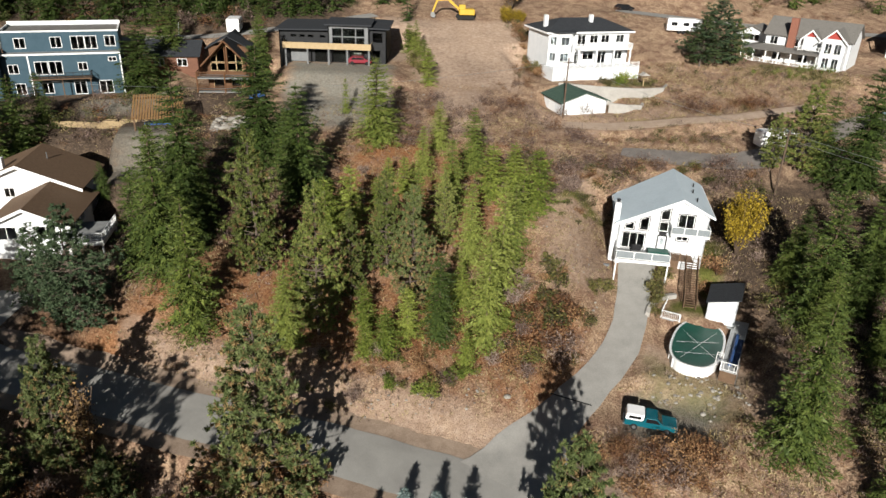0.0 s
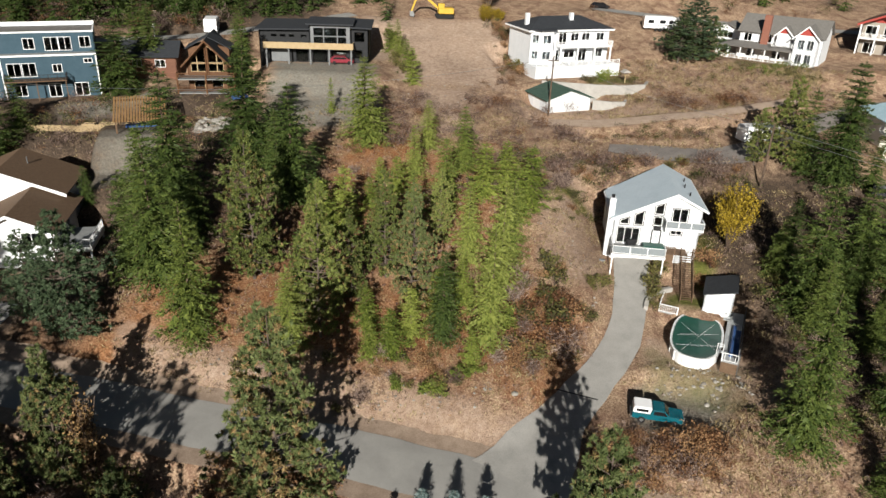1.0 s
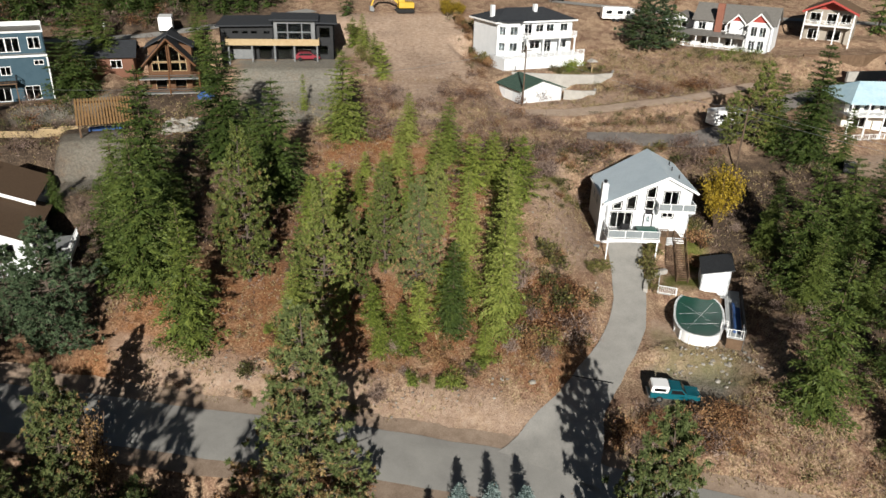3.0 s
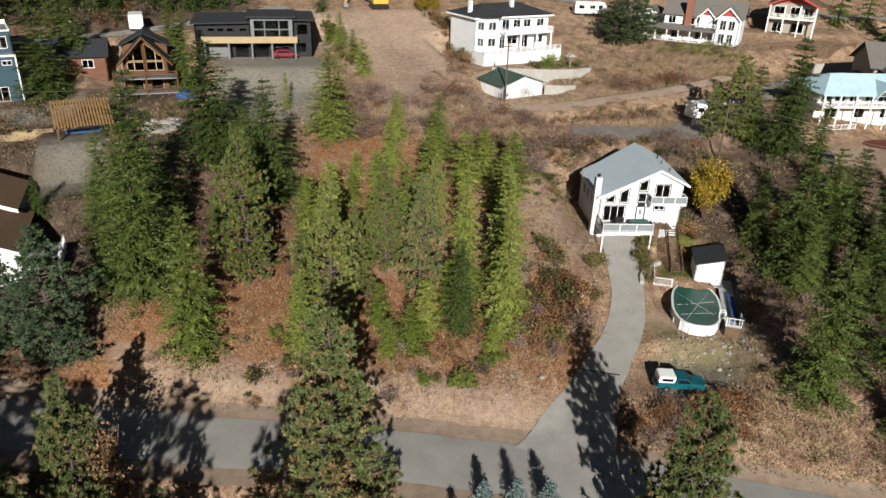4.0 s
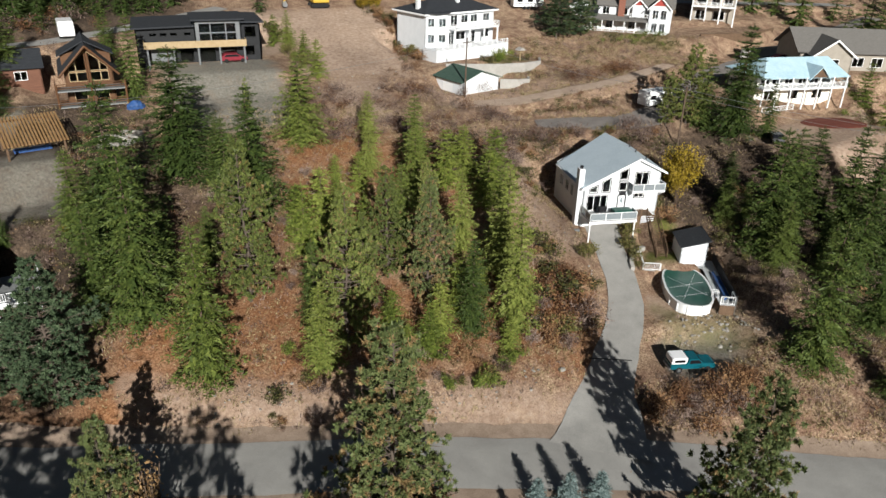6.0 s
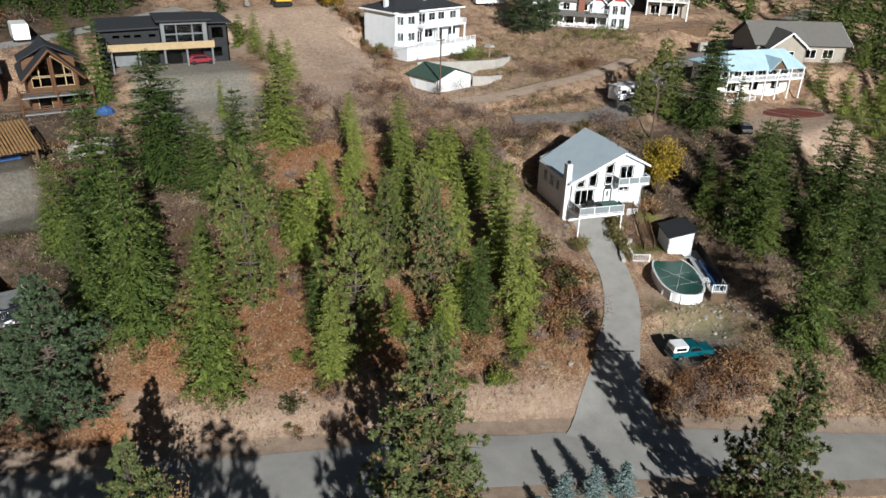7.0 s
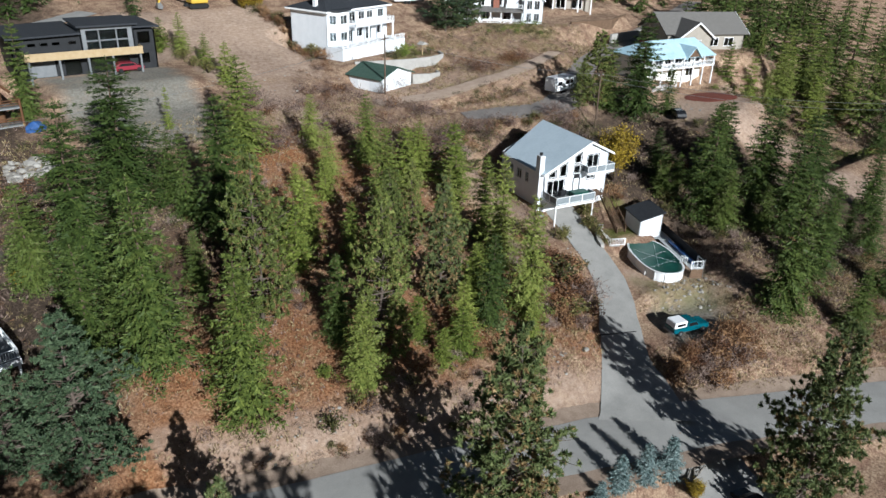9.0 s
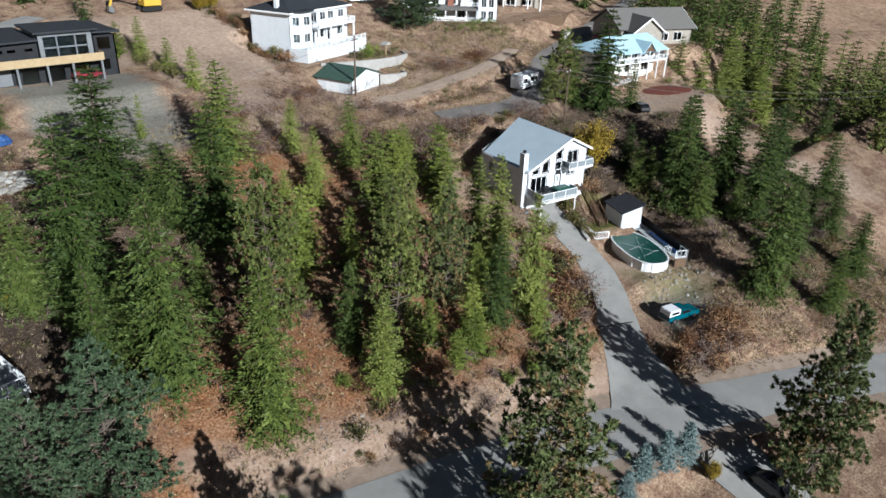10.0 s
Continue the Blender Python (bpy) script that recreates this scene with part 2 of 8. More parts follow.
def along(points, x, y):
    """Distance to a road's middle line, and its height there."""
    best, height = 1e9, 0.0
    for (x0, y0, z0), (x1, y1, z1) in zip(points, points[1:]):
        dx, dy = x1 - x0, y1 - y0
        t = min(1.0, max(0.0, ((x - x0) * dx + (y - y0) * dy) / (dx * dx + dy * dy)))
        d = math.hypot(x - x0 - t * dx, y - y0 - t * dy)
        if d < best:
            best, height = d, z0 + t * (z1 - z0)
    return best, height


# level pads: middle, half sizes, turn, height, width of the bank round it
PADS = [
    (29.8, 87.5, 6.5, 7.0, -10, 7.2, 5.0),      # white house
    (30.0, 68.5, 6.0, 5.5, -24, 3.0, 3.5),      # pool
    (32.0, 76.0, 3.5, 3.0, -24, 4.9, 2.0),      # pool shed and lawn
    (24.0, 57.6, 4.5, 3.2, -14, 1.25, 3.0),     # parking
    (-19.6, 139.0, 11.5, 10.0, 0, 20.6, 6.0),    # black house
    (-37.0, 129.0, 6.0, 6.0, 8, 17.6, 5.0),     # log house
    (-66.0, 128.5, 14.0, 8.0, 20, 15.8, 5.0),    # blue house
    (-57.0, 96.0, 11.0, 9.0, 14, 5.5, 6.0),     # brown-roofed house
    (27.6, 140.0, 10.0, 7.5, 18, 19.4, 4.0),   # large white house
    (33.6, 131.2, 7.4, 2.9, 4, 19.5, 0.9),       # garden terrace
    (25.5, 123.6, 5.5, 3.6, 18, 16.2, 2.6),     # green-roofed garage
    (78.0, 150.0, 12.0, 9.0, -32, 21.4, 6.0),   # white house with a porch
    (79.5, 108.0, 11.0, 7.0, -7, 15.7, 5.0),    # blue-roofed house
    (74.0, 93.0, 12.0, 5.0, 15, 13.2, 8.0),
    (101.0, 154.0, 9.0, 8.0, -40, 22.6, 5.0),   # tan house
    (96.0, 142.0, 10.0, 4.0, 5, 21.6, 3.0),     # patio
    (98.0, 114.0, 11.0, 8.0, -25, 19.0, 8.0), # grey-roofed house
    (0.5, 43.8, 5.5, 2.0, -18, -3.2, 2.5),      # bed of spruces below the street
    (-43.5, 102.5, 4.0, 6.5, 14, 10.6, 3.5),    # gravel yard
    (-44.0, 108.5, 4.5, 3.5, 14, 15.2, 2.5),    # pergola terrace
]


def height(x, y):
    # the hillside, pushed up and down a little from left to right
    shift = 0.0
    if y < 75:
        shift = 0.24 * (x - 4) * ramp01(75, 55, y) if x < 4 else 0.30 * (x - 10) * ramp01(75, 60, y) * ramp01(10, 26, x)
        shift = max(-9.0, min(8.0, shift))
    z = slope_at(y + shift)
    z += -2.2 * ramp01(-26, -50, x) * ramp01(70, 85, y) * ramp01(125, 105, y)
    if x > 60 and y > 70:
        z -= 0.05 * (min(x, 160) - 60)
    z += 0.22 * noise.noise((x * 0.12, y * 0.12, 0.0)) + 0.9 * noise.noise((x * 0.025, y * 0.025, 3.0)) * ramp01(20, 120, abs(x - 10) + abs(y - 80) * 0.5)
    for px, py, hx, hy, turn, pz, bank in PADS:
        if abs(x - px) > hx + hy + bank or abs(y - py) > hx + hy + bank:
            continue
        c, s = math.cos(radians(turn)), math.sin(radians(turn))
        u, v = (x - px) * c + (y - py) * s, -(x - px) * s + (y - py) * c
        d = math.hypot(max(0, abs(u) - hx), max(0, abs(v) - hy))
        w = ramp01(bank, 0, d)
        z = z * (1 - w) + pz * w
    for points, half, bank in ((STREET, 3.9, 3.2), (UPPER, 3.2, 3.4), (TRACK, 1.8, 1.8), (YARD, 3.4, 2.5), (BACK, 2.8, 3.0), (LANE, 4.0, 4.0), (SIDE, 2.8, 3.0), (DRIVE, 2.4, 2.0)):
        d, rz = along(points, x, y)
        if d < half + bank:
            w = ramp01(half + bank, half, d)
            z = z * (1 - w) + (rz - 0.05) * w
    return z


def spread(lo, hi, step, far_lo, far_hi):
    core = list(np.arange(lo, hi + step / 2, step))
    out, s = [hi], step
    while out[-1] < far_hi:
        s *= 1.22
        out.append(out[-1] + s)
    inn, s = [lo], step
    while inn[-1] > far_lo:
        s *= 1.22
        inn.append(inn[-1] - s)
    return inn[:0:-1] + core + out[1:]


def inside(x, y, cx, cy, hx, hy, turn=0, soft=2.0):
    c, s = math.cos(radians(turn)), math.sin(radians(turn))
    u, v = (x - cx) * c + (y - cy) * s, -(x - cx) * s + (y - cy) * c
    wob = 1.6 * noise.noise((x * 0.25, y * 0.25, 9.0))
    return ramp01(soft, -soft, max(abs(u) - hx, abs(v) - hy) + wob)


def ground_kind(x, y):
    """How bare (dirt), how rusty (fallen leaves and needles), how green (lawn), how grey (gravel) the ground is."""
    bare = max(inside(x, y, 6.5, 142, 9.5, 13, -6), inside(x, y, -20, 63.5, 14, 2.2, -15, 1.5) * 0.75, inside(x, y, 2, 57.5, 8, 2.2, -18, 1.5) * 0.75, inside(x, y, 4, 120, 4, 8), inside(x, y, 19, 90, 3.5, 14, -8) * 0.6,
               inside(x, y, 76, 93, 15, 5, 0), inside(x, y, 80, 83, 10, 5, -30), inside(x, y, 76, 65, 11, 5, -40), inside(x, y, 36, 119, 20, 4.5, 6) * 0.5, inside(x, y, 3, 150, 14, 9), inside(x, y, 28.5, 63.5, 5.5, 3.5, -24, 1.5) * 0.8)
    rust = max(inside(x, y, -10, 72, 26, 7, -12, 5) * 0.85, inside(x, y, -2, 93, 14, 14, 0, 6) * 0.75, inside(x, y, 8, 70, 7, 7, 20, 4) * 0.8, inside(x, y, -6, 106, 6, 4, 0, 3) * 1.0, inside(x, y, -38, 66, 8, 4, -14, 2), inside(x, y, -24, 80, 11, 14, -10, 5) * 0.8)
    green = max(inside(x, y, 21.5, 95.4, 3.6, 1.3, -10, 0.8), inside(x, y, 35.8, 83, 1.5, 6, -10, 0.8), inside(x, y, 31.5, 75, 2.2, 1.2, -24, 0.6), inside(x, y, 27.5, 62.0, 5.0, 3.2, -24, 2.0) * 0.45,
                inside(x, y, 35, 131.5, 4.5, 2.2, 8, 1.0) * 0.8, inside(x, y, 70, 140, 8, 3, -30, 2) * 0.5)
    grey = max(inside(x, y, -17, 125, 9, 12, 5), inside(x, y, -43.8, 102.8, 4, 6.0, 14, 1.5) * 0.7, inside(x, y, 25, 58, 4.5, 3.5, -14, 1.2) * 0.9, inside(x, y, -52, 120, 6, 3, 10))
    return bare, rust, green, grey


def soil_shade_at(x, y):
    """How dark the ground is under the thick woods and brush: tree shade painted into the soil colour, together with
    needles and rotting leaves.
    """
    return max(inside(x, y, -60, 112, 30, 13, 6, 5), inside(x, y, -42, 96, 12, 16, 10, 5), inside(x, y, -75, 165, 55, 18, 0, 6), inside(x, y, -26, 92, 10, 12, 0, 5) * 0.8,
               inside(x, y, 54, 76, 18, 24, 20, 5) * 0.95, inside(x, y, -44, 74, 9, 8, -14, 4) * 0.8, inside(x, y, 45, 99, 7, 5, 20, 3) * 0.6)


GX = spread(-64, 118, 0.9, -2600, 2600)
GY = spread(34, 158, 0.9, -1500, 3000)
gverts = [(x, y, height(x, y)) for y in GY for x in GX]
nx = len(GX)
gfaces = [(j * nx + i, j * nx + i + 1, (j + 1) * nx + i + 1, (j + 1) * nx + i) for j in range(len(GY) - 1) for i in range(nx - 1)]
gm = bpy.data.meshes.new("ground")
gm.from_pydata(gverts, [], gfaces)
gm.polygons.foreach_set("use_smooth", [True] * len(gm.polygons))
attr = gm.color_attributes.new("kind", "FLOAT_COLOR", "POINT")
kinds = np.array([ground_kind(x, y) for x, y, _ in gverts], dtype=np.float32)
attr.data.foreach_set("color", kinds.ravel())
# mask of the painted tree shade and dark leaf litter
soil_shade = gm.attributes.new("soil_shade", "FLOAT", "POINT")
soil_shade.data.foreach_set("value", np.array([soil_shade_at(x, y) for x, y, _ in gverts], dtype=np.float32))


def ground_material():
    m = bpy.data.materials.new("hillside")
    m.use_nodes = True
    t = m.node_tree
    n, l = t.nodes, t.links
    b = n["Principled BSDF"]
    b.inputs["Roughness"].default_value = 0.95
    b.inputs["Specular IOR Level"].default_value = 0.15
    co = n.new("ShaderNodeTexCoord")

    def noise_at(scale, detail=6.0, rough=0.65):
        a = n.new("ShaderNodeTexNoise")
        a.inputs["Scale"].default_value = scale
        a.inputs["Detail"].default_value = detail
        a.inputs["Roughness"].default_value = rough
        l.new(co.outputs["Object"], a.inputs["Vector"])
        return a.outputs["Fac"]

    def ramp(fac, stops):
        r = n.new("ShaderNodeValToRGB")
        e = r.color_ramp.elements
        e[0].position, e[0].color = stops[0][0], (*stops[0][1], 1)
        e[1].position, e[1].color = stops[-1][0], (*stops[-1][1], 1)
        for p, c in stops[1:-1]:
            x = e.new(p)
            x.color = (*c, 1)
        l.new(fac, r.inputs[0])
        return r.outputs[0]

    def blend(fac, a, c):
        mx = n.new("ShaderNodeMix")
        mx.data_type = "RGBA"
        l.new(fac, mx.inputs["Factor"])
        l.new(a, mx.inputs["A"])
        l.new(c, mx.inputs["B"])
        return mx.outputs["Result"]

    big, mid, small = noise_at(0.06), noise_at(0.55), noise_at(4.5, 8.0, 0.75)
    grass = ramp(small, [(0.30, (0.060, 0.038, 0.026)), (0.42, (0.225, 0.152, 0.106)), (0.54, (0.40, 0.288, 0.196)), (0.68, (0.59, 0.475, 0.355))])
    brush = ramp(small, [(0.30, (0.040, 0.025, 0.018)), (0.48, (0.185, 0.112, 0.078)), (0.68, (0.37, 0.255, 0.185))])
    base = blend(ramp(mid, [(0.42, (0, 0, 0)), (0.60, (1, 1, 1))]), grass, brush)
    rust = ramp(small, [(0.30, (0.050, 0.022, 0.011)), (0.44, (0.185, 0.080, 0.034)), (0.55, (0.325, 0.162, 0.078)), (0.70, (0.46, 0.31, 0.20))])
    dirt = ramp(noise_at(1.6, 8.0, 0.7), [(0.30, (0.235, 0.165, 0.122)), (0.5, (0.36, 0.268, 0.208)), (0.7, (0.47, 0.378, 0.31))])
    lawn = ramp(small, [(0.32, (0.045, 0.055, 0.012)), (0.5, (0.10, 0.11, 0.026)), (0.7, (0.19, 0.172, 0.06))])
    grit = ramp(noise_at(3.0, 8.0, 0.7), [(0.32, (0.135, 0.128, 0.112)), (0.5, (0.205, 0.196, 0.172)), (0.7, (0.285, 0.272, 0.243))])
    at = n.new("ShaderNodeAttribute")
    at.attribute_name = "kind"
    sep = n.new("ShaderNodeSeparateColor")
    l.new(at.outputs["Color"], sep.inputs[0])

    def edge(sock):
        a = n.new("ShaderNodeMath")
        a.operation = "ADD"
        l.new(sock, a.inputs[0])
        s = n.new("ShaderNodeMath")
        s.operation = "MULTIPLY_ADD"
        l.new(mid, s.inputs[0])
        s.inputs[1].default_value = 1.2
        s.inputs[2].default_value = -0.6
        l.new(s.outputs[0], a.inputs[1])
        r = n.new("ShaderNodeMath")
        r.operation = "MULTIPLY"
        l.new(a.outputs[0], r.inputs[0])
        l.new(ramp(sock, [(0.02, (0, 0, 0)), (0.3, (1, 1, 1))]), r.inputs[1])
        r.use_clamp = True
        return r.outputs[0]

    base = blend(edge(sep.outputs[1]), base, rust)
    shade_attr = n.new("ShaderNodeAttribute")
    shade_attr.attribute_name = "soil_shade"
    # near-black soil tones, standing in for shade below the woods as well as litter
    base = blend(edge(shade_attr.outputs["Fac"]), base, ramp(small, [(0.32, (0.022, 0.017, 0.013)), (0.5, (0.065, 0.048, 0.036)), (0.68, (0.15, 0.112, 0.085))]))
    base = blend(edge(sep.outputs[0]), base, dirt)
    base = blend(edge(at.outputs["Alpha"]), base, grit)
    base = blend(edge(sep.outputs[2]), base, lawn)
    # fallen leaves and bleached tufts, large patches
    tone = ramp(big, [(0.35, (0.78, 0.76, 0.74)), (0.65, (1.12, 1.10, 1.06))])
    mul = n.new("ShaderNodeMix")
    mul.data_type, mul.blend_type = "RGBA", "MULTIPLY"
    mul.inputs["Factor"].default_value = 1.0
    l.new(base, mul.inputs["A"])
    l.new(tone, mul.inputs["B"])
    l.new(mul.outputs["Result"], b.inputs["Base Color"])
    bp = n.new("ShaderNodeBump")
    bp.inputs["Strength"].default_value = 0.9
    bp.inputs["Distance"].default_value = 0.25
    l.new(small, bp.inputs["Height"])
    l.new(bp.outputs[0], b.inputs["Normal"])
    return m


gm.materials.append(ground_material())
ground = tagged(new("ground", gm), "dry autumn hillside with brown grass, leaf litter and bare dirt", "ground", kind="structure")


def ribbon(name, points, widths, mat, label, lift=0.0, category="road", cross=6):
    """A road of a given width along points, draped on its levelled bed."""
    p = []
    for i in range(len(points) - 1):
        p0 = Vector(points[max(0, i - 1)])
        p1, p2 = Vector(points[i]), Vector(points[i + 1])
        p3 = Vector(points[min(len(points) - 1, i + 2)])
        k = max(2, int((p2 - p1).length / 1.5))
        for j in range(k):
            t = j / k
            p.append((0.5 * ((2 * p1) + (p2 - p0) * t + (2 * p0 - 5 * p1 + 4 * p2 - p3) * t * t + (3 * p1 - p0 - 3 * p2 + p3) * t ** 3), i + t))
    p.append((Vector(points[-1]), len(points) - 1.0))
    bm = bmesh.new()
    rows = []
    for i, (c, s) in enumerate(p):
        d = (p[min(i + 1, len(p) - 1)][0] - p[max(i - 1, 0)][0]).normalized()
        side = Vector((-d.y, d.x, 0)).normalized()
        k = min(int(s), len(widths) - 2)
        w = widths[k] + (widths[k + 1] - widths[k]) * (s - k)
        wob = [0.25 * noise.noise((c.x * 0.35, c.y * 0.35, 5.0)), 0.25 * noise.noise((c.x * 0.35, c.y * 0.35, 8.0))]
        row = []
        for j in range(cross + 1):
            u = -w / 2 - wob[0] + (w + wob[0] + wob[1]) * j / cross
            q = c + side * u
            crown = 0.06 * (1 - (2 * j / cross - 1) ** 2)
            row.append(bm.verts.new((q.x, q.y, max(along(points, q.x, q.y)[1] + crown, height(q.x, q.y) + 0.03) + lift)))
        rows.append(row)
    for a, b2 in zip(rows, rows[1:]):
        for j in range(cross):
            bm.faces.new((a[j], b2[j], b2[j + 1], a[j + 1]))
    bmesh.ops.recalc_face_normals(bm, faces=bm.faces)
    if sum(f.normal.z for f in bm.faces) < 0:
        bmesh.ops.reverse_faces(bm, faces=bm.faces)
    for f in bm.faces:
        f.smooth = True
    me = bpy.data.meshes.new(name)
    bm.to_mesh(me)
    me.materials.append(mat)
    return tagged(new(name, me), label, category, kind="structure")


ribbon("road_shoulder", STREET, [10.6] * 11, SHOULDER, "brown dirt shoulder along the asphalt street", -0.03)
ribbon("road", STREET, [6.6] * 11, ASPHALT, "pale grey asphalt street with shadows of trees", 0.03)
ribbon("driveway", DRIVE, [10.0, 7.4, 5.2, 4.6, 4.3, 4.0, 3.8, 3.9, 4.3, 4.6], OLDASPHALT, "pale asphalt driveway climbing to the white house", 0.06)
ribbon("upper_road", UPPER, [4.0, 6.0, 7.6, 7.6, 6.0, 5.5, 5.0, 5.0, 5.0], DIRTROAD, "worn grey asphalt road behind the white house", 0.02)
ribbon("dirt_track", TRACK, [4.0, 4.4, 3.8, 3.4, 3.0], GRAVEL, "pale dirt track above a grassy bank", 0.02)
ribbon("side_drive", SIDE, [5.5, 5.0, 5.0], OLDASPHALT, "grey asphalt drive beside the brown-roofed house", 0.03)
ribbon("lower_drive", YARD, [9.0, 7.0, 7.0, 7.0], OLDASPHALT, "grey asphalt drive below the street", 0.035)
ribbon("back_road", BACK, [5.0, 5.0, 5.0, 5.0, 5.0], OLDASPHALT, "grey asphalt road behind the log chalet", 0.03)
ribbon("lane", LANE, [7.0, 7.5, 8.0, 7.0, 7.0], OLDASPHALT, "grey parking lane behind the houses", 0.03)


# ---- building helpers ----
def part(name, bm, mat, parent, label=""):
    me = bpy.data.meshes.new(name)
    bm.to_mesh(me)
    bm.free()
    me.materials.append(mat)
    ob = new(name, me)
    ob.parent = parent
    return tagged(ob, label)


def thing(name, x, y, z, turn, label, category, group=""):
    ob = new(name)
    ob.empty_display_size = 0.3
    ob.matrix_basis = pose(x, y, z, 0, 0, turn)
    return tagged(ob, label, category, group)


def block(bm, x0, x1, y0, y1, z0, z1, m=None):
    v = [Vector((x, y, z)) for z in (z0, z1) for x, y in ((x0, y0), (x1, y0), (x1, y1), (x0, y1))]
    if m:
        v = [m @ p for p in v]
    v = [bm.verts.new(p) for p in v]
    for f in ((3, 2, 1, 0), (4, 5, 6, 7), (0, 1, 5, 4), (1, 2, 6, 5), (2, 3, 7, 6), (3, 0, 4, 7)):
        bm.faces.new([v[i] for i in f])
    return bm


def bevelled(bm, width=0.03, segments=1):
    bmesh.ops.bevel(bm, geom=list(bm.edges), offset=width, segments=segments, affect="EDGES", clamp_overlap=True)
    return bm


def cube(x0, x1, y0, y1, z0, z1, bevel=0.0):
    bm = block(bmesh.new(), x0, x1, y0, y1, z0, z1)
    return bevelled(bm, bevel) if bevel else bm


def rod(bm, a, b, r0, r1=None, n=8):
    a, b = Vector(a), Vector(b)
    r1 = r0 if r1 is None else r1
    m = Matrix.Translation((a + b) / 2) @ (b - a).to_track_quat("Z", "Y").to_matrix().to_4x4()
    bmesh.ops.create_cone(bm, cap_ends=True, segments=n, radius1=r0, radius2=r1, depth=(b - a).length, matrix=m)
    return bm


def prism(bm, pts, thick):
    """A slab: a flat polygon in space, pushed out by the vector thick."""
    thick = Vector(thick)
    a = [bm.verts.new(Vector(p)) for p in pts]
    b = [bm.verts.new(Vector(p) + thick) for p in pts]
    n = len(pts)
    bm.faces.new(a)
    bm.faces.new(b[::-1])
    for i in range(n):
        bm.faces.new((a[i], b[i], b[(i + 1) % n], a[(i + 1) % n]))
    bmesh.ops.recalc_face_normals(bm, faces=bm.faces)
    return bm


def top_at(profile, s):
    for (s0, z0), (s1, z1) in zip(profile, profile[1:]):
        if s <= s1 + 1e-6:
            return z0 + (z1 - z0) * (s - s0) / (s1 - s0)
    return profile[-1][1]


def wall(name, parent, mat, p0, p1, z0, profile, openings=(), thick=0.2, label=""):
    """An outside wall from p0 to p1 (in the house's plan; inside lies to its left), its top along profile (s, z), openings (s0, s1, z0, z1 and how far the top rises) cut through."""
    p0, p1 = Vector((*p0, 0)), Vector((*p1, 0))
    d = (p1 - p0).normalized()
    inward = Vector((-d.y, d.x, 0)) * thick
    length = (p1 - p0).length
    cuts = sorted({0.0, length, *[s for s, _ in profile if 0 < s < length], *[o[0] for o in openings], *[o[1] for o in openings]})
    bm = bmesh.new()
    for a, b in zip(cuts, cuts[1:]):
        mid = (a + b) / 2
        here = sorted([o for o in openings if o[0] < mid < o[1]], key=lambda o: o[2])
        low = (z0, z0)
        for o in here + [None]:
            zt = (top_at(profile, a), top_at(profile, b)) if o is None else (o[2], o[2])
            if max(zt[0] - low[0], zt[1] - low[1]) > 0.01:
                q = [p0 + d * a + Vector((0, 0, low[0])), p0 + d * b + Vector((0, 0, low[1])), p0 + d * b + Vector((0, 0, zt[1])), p0 + d * a + Vector((0, 0, zt[0]))]
                prism(bm, q, inward)
            if o is not None:
                rise = o[4] / (o[1] - o[0]) if len(o) > 4 else 0.0
                low = (o[3] + rise * (a - o[0]), o[3] + rise * (b - o[0]))
    bmesh.ops.remove_doubles(bm, verts=bm.verts, dist=0.002)
    return part(name, bm, mat, parent, label)


